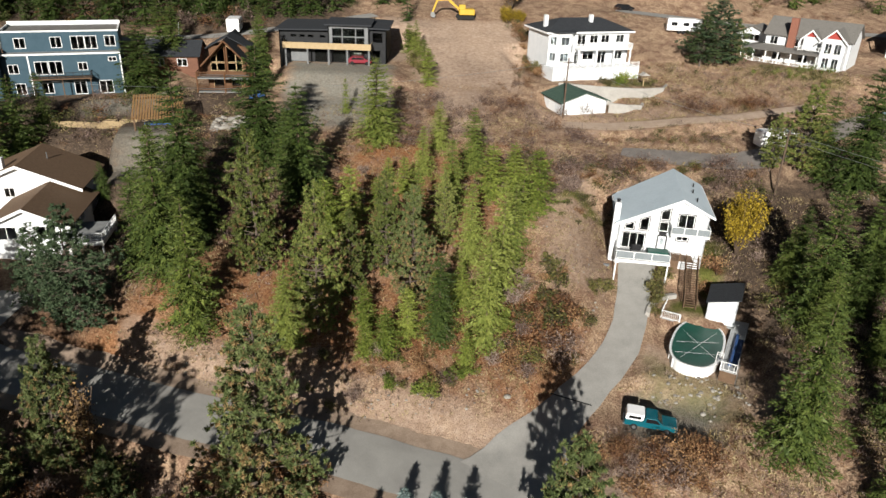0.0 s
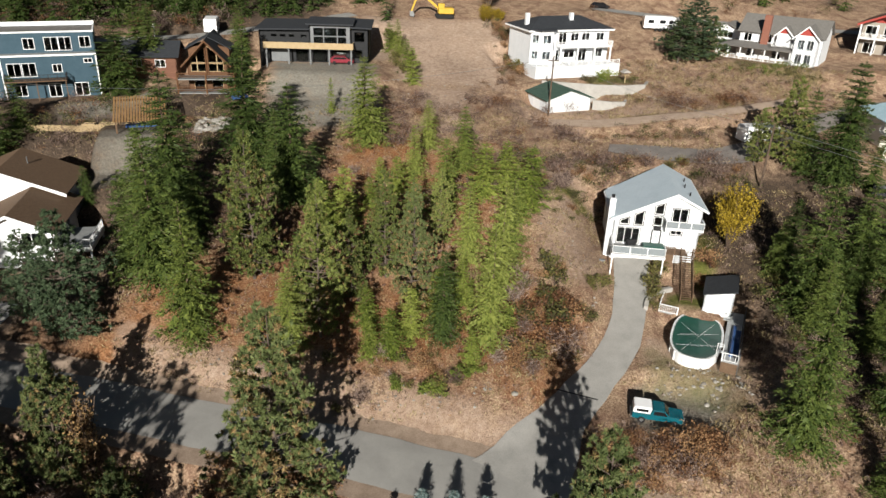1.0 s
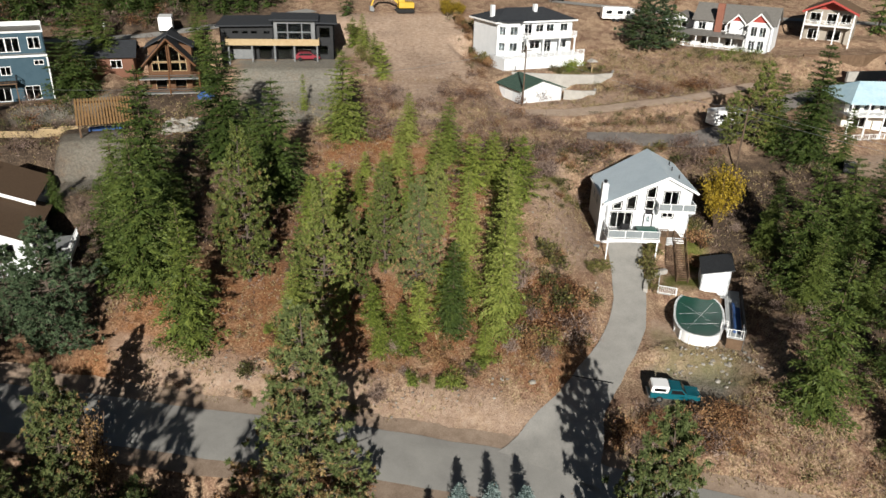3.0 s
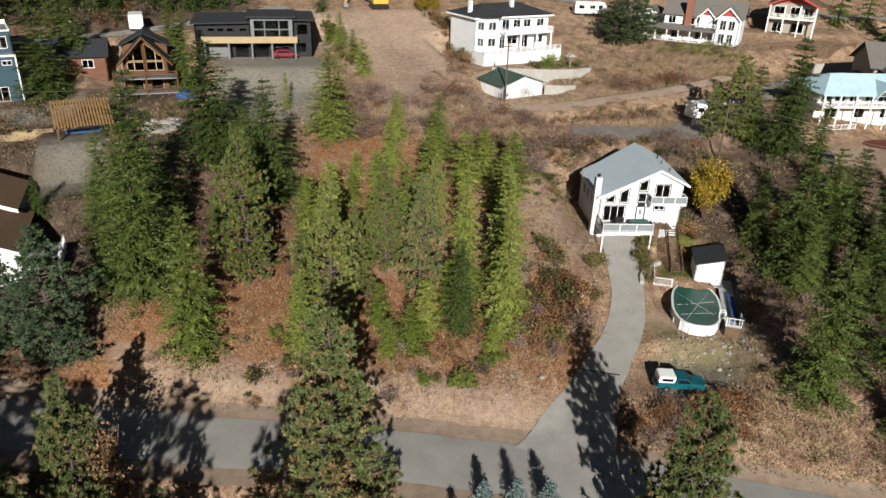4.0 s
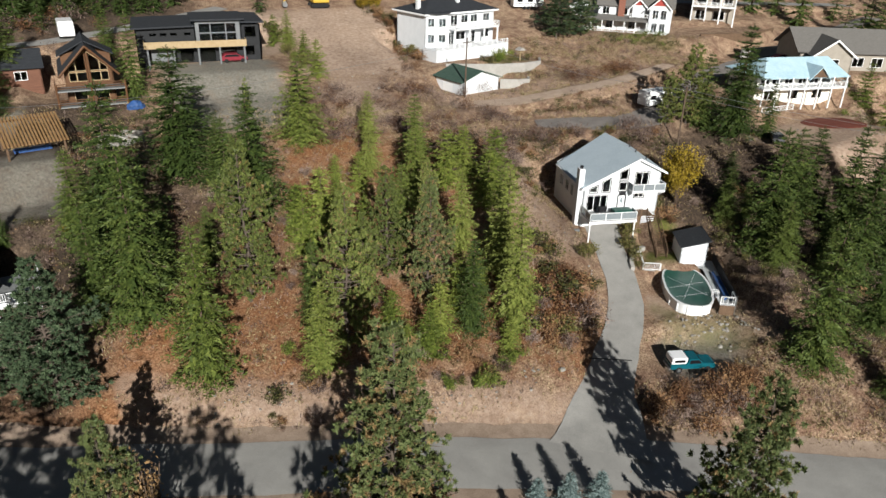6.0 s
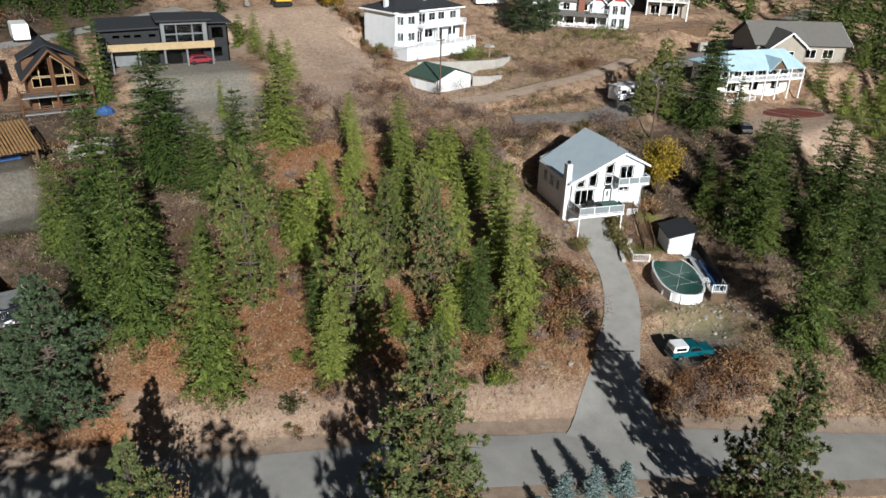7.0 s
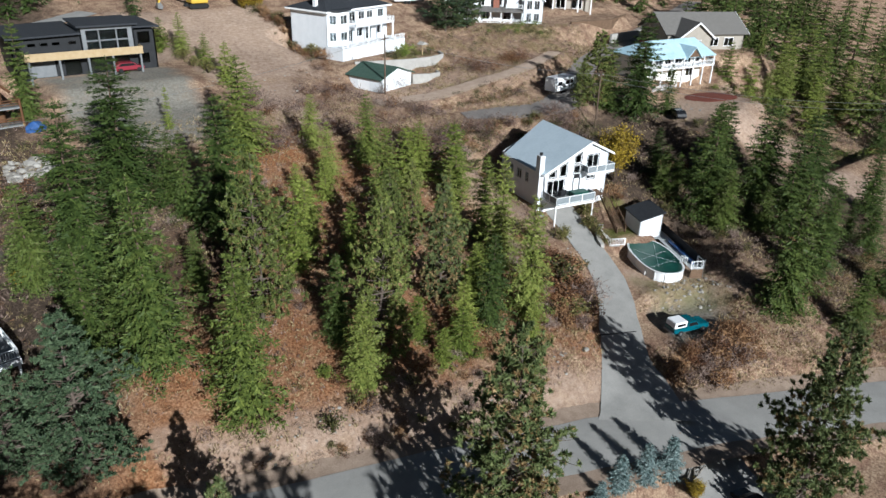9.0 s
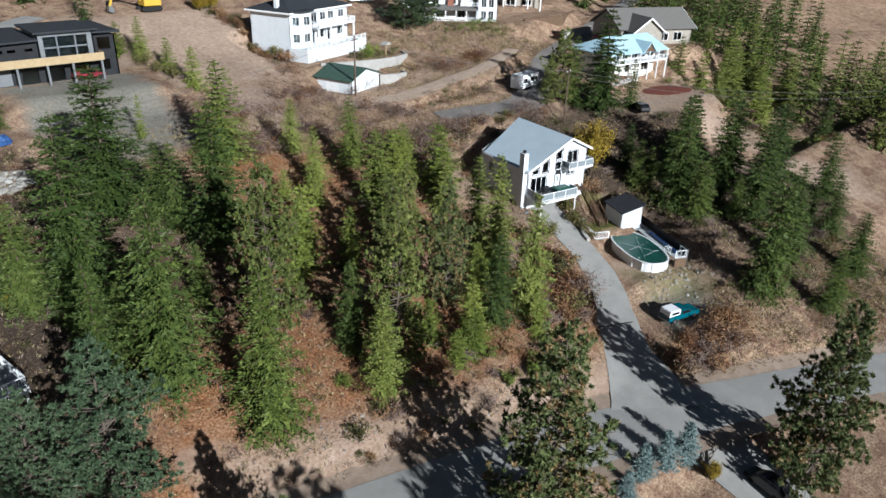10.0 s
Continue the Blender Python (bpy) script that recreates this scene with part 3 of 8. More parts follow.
def window(parent, p0, p1, s0, s1, z0, z1, trim, mull=(1, 1), depth=0.09, proud=0.05, name="window", bar=0.09, panes=True, slant=0.0):
    """A framed window in an opening of the wall p0-p1: frame, mullions and glass. slant: how far its top rises to the right."""
    p0, p1 = Vector((*p0, 0)), Vector((*p1, 0))
    d = (p1 - p0).normalized()
    out = Vector((d.y, -d.x, 0))
    o = p0 + out * proud
    fr = bmesh.new()

    def strip(a0, a1, b0, b1):
        prism(fr, [o + d * a0 + Vector((0, 0, b0)), o + d * a1 + Vector((0, 0, b0)), o + d * a1 + Vector((0, 0, b1)), o + d * a0 + Vector((0, 0, b1))], -out * (depth + proud))

    w = bar
    prism(fr, [o + d * (s0 - w) + Vector((0, 0, z1)), o + d * (s1 + w) + Vector((0, 0, z1 + slant)), o + d * (s1 + w) + Vector((0, 0, z1 + slant + w)), o + d * (s0 - w) + Vector((0, 0, z1 + w))], -out * (depth + proud))
    strip(s0 - w, s1 + w, z0 - w, z0)
    prism(fr, [o + d * (s0 - w) + Vector((0, 0, z0)), o + d * s0 + Vector((0, 0, z0)), o + d * s0 + Vector((0, 0, z1)), o + d * (s0 - w) + Vector((0, 0, z1))], -out * (depth + proud))
    prism(fr, [o + d * s1 + Vector((0, 0, z0)), o + d * (s1 + w) + Vector((0, 0, z0)), o + d * (s1 + w) + Vector((0, 0, z1 + slant)), o + d * s1 + Vector((0, 0, z1 + slant))], -out * (depth + proud))
    win = part(name, fr, trim, parent)
    mu = bmesh.new()
    cols, rows = mull
    for i in range(1, cols):
        s = s0 + (s1 - s0) * i / cols
        prism(mu, [p0 + d * (s - 0.035) + Vector((0, 0, z0)), p0 + d * (s + 0.035) + Vector((0, 0, z0)), p0 + d * (s + 0.035) + Vector((0, 0, z1 + slant * i / cols)), p0 + d * (s - 0.035) + Vector((0, 0, z1 + slant * i / cols))], -out * 0.06)
    for j in range(1, rows):
        z = z0 + (z1 - z0) * j / rows
        prism(mu, [p0 + d * s0 + Vector((0, 0, z - 0.035)), p0 + d * s1 + Vector((0, 0, z - 0.035)), p0 + d * s1 + Vector((0, 0, z + 0.035)), p0 + d * s0 + Vector((0, 0, z + 0.035))], -out * 0.055)
    if trim is BLACK:
        sa = bmesh.new()
        k = 0.085
        hi = lambda s: z1 + slant * (s - s0) / (s1 - s0)
        for q in ([(s0, z0), (s1, z0), (s1, z0 + k), (s0, z0 + k)], [(s0, hi(s0) - k), (s1, hi(s1) - k), (s1, hi(s1)), (s0, hi(s0))],
                  [(s0, z0), (s0 + k, z0), (s0 + k, hi(s0 + k)), (s0, hi(s0))], [(s1 - k, z0), (s1, z0), (s1, hi(s1)), (s1 - k, hi(s1 - k))]):
            prism(sa, [p0 - out * 0.01 + d * a + Vector((0, 0, z)) for a, z in q], -out * 0.05)
        part("sash", sa, WHITETRIM, win, "white inner sash")
    if cols > 1 or rows > 1:
        part("mullion", mu, WHITETRIM, win)
    else:
        mu.free()
    g = bmesh.new()
    q = p0 - out * 0.07
    prism(g, [q + d * s0 + Vector((0, 0, z0)), q + d * s1 + Vector((0, 0, z0)), q + d * s1 + Vector((0, 0, z1 + slant)), q + d * s0 + Vector((0, 0, z1))], -out * 0.012)
    part("pane", g, GLASS, win)
    return win


def slab_roof(name, parent, mat, a, b, c, d, thick=0.18, label="", ribs=0.0):
    """One plane of a roof through four corners (eave, eave, ridge, ridge), with thickness; ribs: the spacing of standing seams."""
    a, b, c, d = (Vector(p) for p in (a, b, c, d))
    n = (b - a).cross(d - a).normalized()
    if n.z < 0:
        n = -n
    bm = prism(bmesh.new(), [a, b, c, d], -n * thick)
    ob = part(name, bm, mat, parent, label)
    if ribs:
        k = int((b - a).length / ribs)
        for i in range(k + 1):
            t = i / k
            p, q = a.lerp(b, t), d.lerp(c, t)
            e = (b - a).normalized() * 0.02
            part("seam", prism(bmesh.new(), [p - e, p + e, q + e, q - e], n * 0.012), mat, ob)
    return ob


def railing(parent, pts, h, mat, name="railing", post=0.05, gap=1.3, bars=0.14, top=0.06, panel=None):
    """A rail along points: top and bottom rail, posts and thin balusters."""
    for a, b in zip(pts, pts[1:]):
        a, b = Vector(a), Vector(b)
        d = (b - a).normalized()
        up = Vector((0, 0, 1))
        side = d.cross(up).normalized()
        bm = bmesh.new()

        def beam(p, q, w, t):
            prism(bm, [p - side * w, p + side * w, q + side * w, q - side * w], up * t)

        beam(a + up * (h - top), b + up * (h - top), 0.045, top)
        beam(a + up * 0.10, b + up * 0.10, 0.03, 0.06)
        k = max(1, int((b - a).length / gap))
        for i in range(k + 1):
            p = a.lerp(b, i / k)
            prism(bm, [p - side * post - d * post, p + side * post - d * post, p + side * post + d * post, p - side * post + d * post], up * h)
        if bars:
            k = max(1, int((b - a).length / bars))
            for i in range(k):
                p = a.lerp(b, (i + 0.5) / k) + up * 0.12
                prism(bm, [p - side * 0.015 - d * 0.02, p + side * 0.015 - d * 0.02, p + side * 0.015 + d * 0.02, p - side * 0.015 + d * 0.02], up * (h - 0.15))
        rail = part(name, bm, mat, parent)
        if panel:
            q = [a + d * 0.06 + up * 0.17, b - d * 0.06 + up * 0.17, b - d * 0.06 + up * (h - top), a + d * 0.06 + up * (h - top)]
            part("panel", prism(bmesh.new(), [p - side * 0.006 for p in q], side * 0.012), panel, rail, "smoky rail panel")


def rooms(parent, w, d, z0, z1, inset=0.3, x0=0.0, y0=0.0, floors=(0.02,)):
    """Plain floors inside a house, so that its windows look into rooms."""
    bm = bmesh.new()
    for z in floors:
        block(bm, x0 + inset, x0 + w - inset, y0 + inset, y0 + d - inset, z - 0.15, z)
    part("inner_floor", bm, DARKROOM, parent)


# ---- plants ----
def leaf_mesh(name, p, d, n, length, width, mats, index=None, corners=4):
    """Many leaves: base p, direction d, flat side n, each with a length and width. All arrays. Four corners: a leaf; three: a spray of needles."""
    d = d / np.linalg.norm(d, axis=1, keepdims=True)
    side = np.cross(d, n)
    side /= np.linalg.norm(side, axis=1, keepdims=True) + 1e-9
    length, width = length[:, None], width[:, None]
    v = np.empty((len(p), corners, 3))
    if corners == 4:
        v[:, 0] = p
        v[:, 1] = p + d * length * 0.55 + side * width * 0.5
        v[:, 2] = p + d * length
        v[:, 3] = p + d * length * 0.55 - side * width * 0.5
    else:
        v[:, 0] = p + side * width * 0.5
        v[:, 1] = p + d * length
        v[:, 2] = p - side * width * 0.5
    me = bpy.data.meshes.new(name)
    k = len(p)
    me.vertices.add(corners * k)
    me.vertices.foreach_set("co", v.reshape(-1).astype(np.float32))
    me.loops.add(corners * k)
    me.loops.foreach_set("vertex_index", np.arange(corners * k, dtype=np.int32))
    me.polygons.add(k)
    me.polygons.foreach_set("loop_start", np.arange(0, corners * k, corners, dtype=np.int32))
    for m in mats:
        me.materials.append(m)
    if index is not None:
        me.polygons.foreach_set("material_index", index.astype(np.int32))
    me.update(calc_edges=True)
    me.validate()
    return me


def trunk_mesh(name, h, r, mat, lean=0.0, limbs=(), seed=0):
    rng = random.Random(seed)
    bm = bmesh.new()
    steps = 7
    pts = [Vector((lean * math.sin(i * 0.9) * 0.3, lean * math.cos(i * 1.3) * 0.3, -0.6 + (h + 0.6) * i / steps)) for i in range(steps + 1)]
    for i in range(steps):
        rod(bm, pts[i], pts[i + 1], r * (1 - 0.92 * i / steps) + 0.015, r * (1 - 0.92 * (i + 1) / steps) + 0.015, 7)
    for a, b, rr in limbs:
        rod(bm, a, b, rr, rr * 0.35, 3)
    me = bpy.data.meshes.new(name)
    bm.to_mesh(me)
    bm.free()
    me.materials.append(mat)
    return me


def conifer(seed, h=20.0, radius=4.0, bare=0.06, whorls=26, per=6, cards=45, needles=(), shape=0.85, droop=0.35, size=1.0, ragged=0.25, limb_chance=0.35, boughs=9, bough_size=0.85):
    """Trunk and crown of a fir h metres high: tiers of drooping branches, each a flat fan of short needle sprays with upturned tips."""
    rng = np.random.default_rng(seed)
    P, D, N, L, W = [], [], [], [], []
    limbs = []
    up = np.array((0, 0, 1.0))
    phase, lop = rng.uniform(0, 6.28, 2)
    for i in range(whorls):
        f = min(0.975, max(bare, bare + (1 - bare) * (i + rng.uniform(-0.2, 0.2)) / whorls))
        env = radius * ((1 - f) ** shape) * min(1.0, 0.6 + 0.4 * (f - bare) / 0.10)
        k = max(4, int(per * (0.7 + 0.4 * (1 - f)) + rng.uniform(0, 1)))
        for j in range(k):
            az = phase + i * 2.4 + j * 2 * math.pi / k + rng.uniform(-0.3, 0.3)
            z = h * f + rng.uniform(-0.16, 0.16) * h / whorls
            ln = env * rng.uniform(1 - ragged * 1.5, 1 + ragged * 0.8) * (1 + 0.10 * math.cos(az - lop)) + 0.16
            if rng.random() < 0.06:
                ln *= 0.45
            rise = -0.22 + 0.70 * f + rng.uniform(-0.08, 0.08)
            out = np.array((math.cos(az), math.sin(az), 0.0))
            side = np.array((-math.sin(az), math.cos(az), 0.0))

            def at(s):
                return out * (ln * s) + up * (z + ln * (rise * s - droop * s * s + 0.16 * s ** 4))

            if ln > 1.2 and rng.random() < limb_chance:
                limbs.append((tuple(at(0.0)), tuple(at(0.75)), 0.016 + 0.011 * ln))
            m = max(7, int(cards * (0.14 + 0.86 * (ln / radius) ** 1.3)))
            s = 0.10 + 0.92 * rng.uniform(0, 1, m) ** 0.62
            v = rng.uniform(-1, 1, m)
            fw = 0.40 * ln * (1.06 - s) ** 0.7 * np.minimum(1.0, s / 0.3) + 0.10
            # sprays gather along side twigs
            s = s + 0.03 * np.sin(s * ln * 9.0 + seed)
            base = np.array([at(q) for q in s])
            off = v * fw
            base = base + side * off[:, None] + out * (np.abs(off) * 0.30)[:, None] - up * (np.abs(off) * 0.25)[:, None]
            base += rng.normal(0, 0.06, (m, 3))
            sg = np.sign(v)[:, None]
            D.append(out * rng.uniform(0.35, 0.9, (m, 1)) + sg * side * rng.uniform(0.2, 0.9, (m, 1)) + up * rng.uniform(-0.55, 0.40, (m, 1)))
            P.append(base)
            N.append(up * 0.8 + out * 0.5 + rng.normal(0, 0.36, (m, 3)))
            L.append(rng.uniform(0.30, 0.60, m) * size)
            W.append(rng.uniform(0.12, 0.22, m) * size)
            # broad inner boughs that close the fan
            nb = boughs
            q = (np.arange(nb) + rng.uniform(0, 0.6, nb)) / nb * 0.62
            base = np.array([at(x) for x in q])
            wide = 0.34 * ln * (1.04 - q) ** 0.8
            for sg in (-1, 1):
                P.append(base + rng.normal(0, 0.03, (nb, 3)) - up * 0.06)
                D.append(out * rng.uniform(0.6, 1.0, (nb, 1)) + sg * side * rng.uniform(0.25, 0.75, (nb, 1)) + up * (rise - 2 * droop * q - 0.15)[:, None])
                N.append(up + rng.normal(0, 0.38, (nb, 3)))
                ll = (wide * bough_size + 0.22) * rng.uniform(0.75, 1.15, nb)
                L.append(ll)
                W.append(ll * rng.uniform(0.50, 0.70, nb))
    k = 26
    zz = h * rng.uniform(0.93, 0.995, k)
    P.append(np.stack([np.zeros(k), np.zeros(k), zz], 1))
    D.append(rng.normal(0, 0.5, (k, 3)) + np.array((0, 0, 0.8)))
    N.append(rng.normal(0, 1, (k, 3)))
    L.append(rng.uniform(0.2, 0.4, k) * size ** 0.5)
    W.append(rng.uniform(0.07, 0.12, k) * size ** 0.5)
    cat = np.concatenate
    crown = leaf_mesh("crown", cat(P), cat(D), cat(N), cat(L), cat(W), list(needles), None, 3)
    trunk = trunk_mesh("trunk", h * 0.985, 0.011 * h + 0.02, BARK, 0.4, limbs, seed)
    return trunk, crown


def pine(seed, h=20.0, radius=4.0, bare=0.12, whorls=24, per=5, tufts=1.5, cards=15, needles=(), tan=0.0, size=1.0):
    """Trunk and crown of a pine: open limbs that end in round brushes of long needles; some brushes have turned tan."""
    rng = np.random.default_rng(seed)
    P, D, N, L, W, I = [], [], [], [], [], []
    limbs = []
    up = np.array((0, 0, 1.0))
    phase = rng.uniform(0, 6.28)
    lump = rng.uniform(0, 6.28, 6)
    for i in range(whorls):
        f = min(0.98, bare + (1 - bare) * (i + rng.uniform(-0.35, 0.35)) / whorls)
        env = radius * min(1.0, (1 - f) * 1.4) ** 0.75 * (0.66 + 0.34 * min(1, (f - bare) / 0.25)) + 0.15
        env *= 1 + 0.16 * math.sin(f * 17 + lump[0])
        for j in range(per if f < 0.85 else 4):
            az = phase + i * 2.4 + j * 2 * math.pi / per + rng.uniform(-0.45, 0.45)
            ln = env * rng.uniform(0.62, 1.12) * (1 + 0.2 * math.sin(2 * az + f * 11 + lump[1]))
            if rng.random() < 0.10:
                continue
            z = h * f
            out = np.array((math.cos(az), math.sin(az), 0.0))
            side = np.array((-math.sin(az), math.cos(az), 0.0))
            rise = 0.02 + 0.55 * f

            def at(s):
                return out * (ln * s) + up * (z + ln * (rise * s - 0.22 * s * s + 0.18 * s ** 3))

            if ln > 0.8:
                limbs.append((tuple(at(0.0)), tuple(at(0.6)), 0.022 + 0.013 * ln))
                limbs.append((tuple(at(0.6)), tuple(at(1.0)), 0.014 + 0.006 * ln))
            m = max(2, int(ln * tufts + 1.2))
            for q in range(m):
                s = rng.uniform(0.40, 1.0) if q else 1.0
                c = at(s) + side * rng.uniform(-0.34, 0.34) * ln * s + up * rng.uniform(-0.12, 0.32)
                b = cards
                r = rng.uniform(0.75, 1.2)
                dirs = rng.normal(0, 1.0, (b, 3)) + out * 0.25 + up * 0.40
                P.append(np.repeat(c[None], b, 0) + rng.normal(0, 0.05, (b, 3)) * r)
                D.append(dirs)
                N.append(rng.normal(0, 1, (b, 3)))
                core = np.arange(b) < 6
                L.append(np.where(core, 0.36, rng.uniform(0.28, 0.48, b)) * size * r)
                W.append(np.where(core, 0.26, rng.uniform(0.07, 0.12, b)) * size * r)
                lean = tan * (1.55 - 1.5 * f) * (1 + 0.9 * math.sin(3 * az + 9 * f + lump[2]))
                brown = rng.random(b) < (0.85 if rng.random() < lean else 0.04)
                I.append(brown * (1 if len(needles) > 1 else 0))
    cat = np.concatenate
    crown = leaf_mesh("crown", cat(P), cat(D), cat(N), cat(L), cat(W), list(needles), cat(I), 3)
    trunk = trunk_mesh("trunk", h * 0.985, 0.0115 * h + 0.03, PINEBARK, 0.6, limbs, seed)
    return trunk, crown


def bush(seed, h=2.5, radius=1.8, leaf=None, count=1500, size=0.22, stems=14, slim=1.0, bark=None, spread=0.11):
    """Stems and leaves of a shrub or small broad tree: leaves gathered into uneven clumps along the twigs."""
    rng = np.random.default_rng(seed)
    limbs, tips = [], []
    for i in range(stems):
        az, el = rng.uniform(0, 6.28), rng.uniform(0.5, 1.45)
        r = rng.uniform(0.55, 1.0)
        tip = np.array((math.cos(az) * math.cos(el) * radius * r * 1.25, math.sin(az) * math.cos(el) * radius * r * 1.25, h * r * (0.35 + 0.65 * math.sin(el))))
        mid = tip * np.array((0.4, 0.4, 0.55))
        limbs.append(((0, 0, 0), tuple(mid), 0.012 + 0.012 * h))
        limbs.append((tuple(mid), tuple(tip), 0.008 + 0.006 * h))
        for q in range(3):
            t2 = mid + (tip - mid) * rng.uniform(0.2, 0.9) + rng.normal(0, 0.16, 3) * radius
            limbs.append((tuple(mid + (tip - mid) * rng.uniform(0.0, 0.6)), tuple(t2), 0.012))
            tips.append(t2)
        tips.append(tip)
    tips = np.array(tips)
    pick = rng.integers(0, len(tips), count)
    P = tips[pick] * rng.uniform(0.72, 1.05, (count, 1)) + rng.normal(0, spread, (count, 3)) * np.array((radius, radius, h * 0.6))
    P[:, 2] = np.maximum(P[:, 2], 0.05)
    D = rng.normal(0, 1, (count, 3)) + np.array((0, 0, 0.3 if slim == 1.0 else 1.1))
    crown = leaf_mesh("crown", P, D, rng.normal(0, 1, (count, 3)), rng.uniform(0.7, 1.3, count) * size, rng.uniform(0.5, 0.9, count) * size * slim, [leaf])
    bm = bmesh.new()
    for a, b, r in limbs:
        rod(bm, a, b, r, r * 0.5, 3)
    me = bpy.data.meshes.new("stems")
    bm.to_mesh(me)
    bm.free()
    me.materials.append(bark or BARK)
    return me, crown


def plant(name, meshes, x, y, z, scale, turn, label, category, group="", wide=1.0, names=("trunk", "crown")):
    ob = new(name)
    ob.empty_display_size = 0.3
    ob.matrix_basis = pose(x, y, z, 0, 0, turn) @ Matrix.Diagonal((scale * wide, scale * wide, scale, 1))
    tagged(ob, label, category, group)
    for nm, me in zip(names, meshes):
        o = new(nm, me)
        o.parent = ob
    return ob


FIRS = [conifer(11 + i, 20, 5.7 + 0.3 * i, 0.03 + 0.02 * i, 21, 7, 95, (FIR,), 0.70, 0.34, boughs=5, bough_size=0.8) for i in range(4)]
GREENFIRS = [conifer(21 + i, 18, 5.5 + 0.3 * i, 0.03 + 0.02 * i, 20, 7, 88, (GREENFIR,), 0.70, 0.30, boughs=5, bough_size=0.8) for i in range(3)]
FARFIRS = [conifer(31 + i, 20, 4.8, 0.05, 13, 5, 10, (FIR if i % 2 else FARGREEN,), 0.75, 0.38, 2.2, 0.3, 0.0, 3, 1.2) for i in range(4)]
YOUNGS = [conifer(41 + i, 10, 3.6, 0.02, 15, 6, 70, (YOUNG,), 0.74, 0.22, 0.85, 0.3, boughs=4, bough_size=0.8) for i in range(3)]
PINES = [pine(51 + i, 20, 5.0, 0.08, 28, 6, 2.1, 22, (PINE, TANNEEDLE), 0.07, 1.2) for i in range(3)]
SOUTHPINES = [pine(64, 20, 5.0, 0.08, 23, 5, 1.8, 12, (GREENPINE,), 0.0, 1.25)]
NEARPINES = [pine(57 + i, 20, 5.0, 0.06, 33, 6, 3.0, 34, (GREENPINE, TANNEEDLE), 0.12, 1.05) for i in range(2)]
DARKPINES = [pine(55 + i, 20, 5.2, 0.05, 31, 6, 2.3, 24, (DARKPINE,), 0.0, 1.1) for i in range(2)]
GOLDS = [pine(61 + i, 20, 4.8, 0.06, 32, 6, 2.7, 32, (GREENPINE, TANNEEDLE), 0.30, 1.0) for i in range(2)]
SPRUCES = [conifer(71 + i, 5, 1.45, 0.02, 18, 7, 40, (SPRUCE,), 0.9, 0.10, 0.5, boughs=4) for i in range(2)]
RUSTS = [bush(81 + i, 2.2, 1.7, RUST, 540, 0.18, 10, spread=0.14) for i in range(3)]
TWIGS = [bush(85 + i, 2.2, 1.8, DRYTWIG, 500, 0.48, 13, 0.16) for i in range(3)]
OLIVES = [bush(91 + i, 1.8, 1.5, OLIVE, 440, 0.18, 8) for i in range(2)]
GREENS = [bush(95 + i, 1.8, 1.4, YOUNG, 800, 0.18, 8) for i in range(2)]
YELLOWS = [bush(97 + i, 6.5, 2.3, YELLOW, 9000, 0.20, 40, spread=0.10) for i in range(2)]
BROWNS = [bush(99, 7.0, 1.6, BROWNLEAF, 1500, 0.22, 24)]
KINDS = {
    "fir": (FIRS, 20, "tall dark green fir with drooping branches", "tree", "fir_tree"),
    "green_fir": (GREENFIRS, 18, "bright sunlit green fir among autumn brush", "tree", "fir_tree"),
    "brown": (BROWNS, 7.0, "thin leaf tree with withered brown leaves", "tree", "leaf_tree"),
    "far": (FARFIRS[::2], 20, "green conifer in the far hillside wood", "tree", "fir_tree"),
    "young": (YOUNGS, 10, "young bright green fir on the slope", "tree", "young_fir"),
    "pine": (PINES, 20, "tall pine with tufted olive green needles", "tree", "pine_tree"),
    "southpine": (SOUTHPINES, 20, "tall green pine with open tufted limbs", "tree", "pine_tree"),
    "nearpine": (NEARPINES, 20, "green pine with tufted needles, some of them brown", "tree", "pine_tree"),
    "darkpine": (DARKPINES, 20, "dark blue-green pine with dense tufted needles", "tree", "pine_tree"),
    "gold": (GOLDS, 20, "tall pine with many yellowing brown needles", "tree", "pine_tree"),
    "spruce": (SPRUCES, 5, "small blue spruce beside the street", "tree", "blue_spruce"),
    "rust": (RUSTS, 2.2, "rust-coloured autumn shrub on the slope", "shrub", "shrub"),
    "twig": (TWIGS, 2.2, "bare grey-brown autumn shrub with thin twigs", "shrub", "shrub"),
    "olive": (OLIVES, 1.8, "olive green shrub among dry grass", "shrub", "shrub"),
    "green": (GREENS, 1.8, "bright green low bush on the slope", "shrub", "shrub"),
    "yellow": (YELLOWS, 6.5, "bright yellow autumn leaf tree", "tree", "leaf_tree"),
}
made_count = [0]


def grow(kind, x, y, top=None, size=None, wide=1.0, ground_z=None):
    """A plant of a kind at (x, y): its top at the height top, or its size in metres."""
    meshes, h, label, category, name = KINDS[kind]
    i = made_count[0]
    made_count[0] += 1
    z = height(x, y) if ground_z is None else ground_z
    tall = size if size is not None else max(1.0, top - z)
    s = tall / h
    names = ("branchwork", "crown") if category == "shrub" else ("trunk", "crown")
    return plant(name, meshes[i % len(meshes)], x, y, z, s, (i * 77) % 360, label, category, kind + " plants", wide, names)


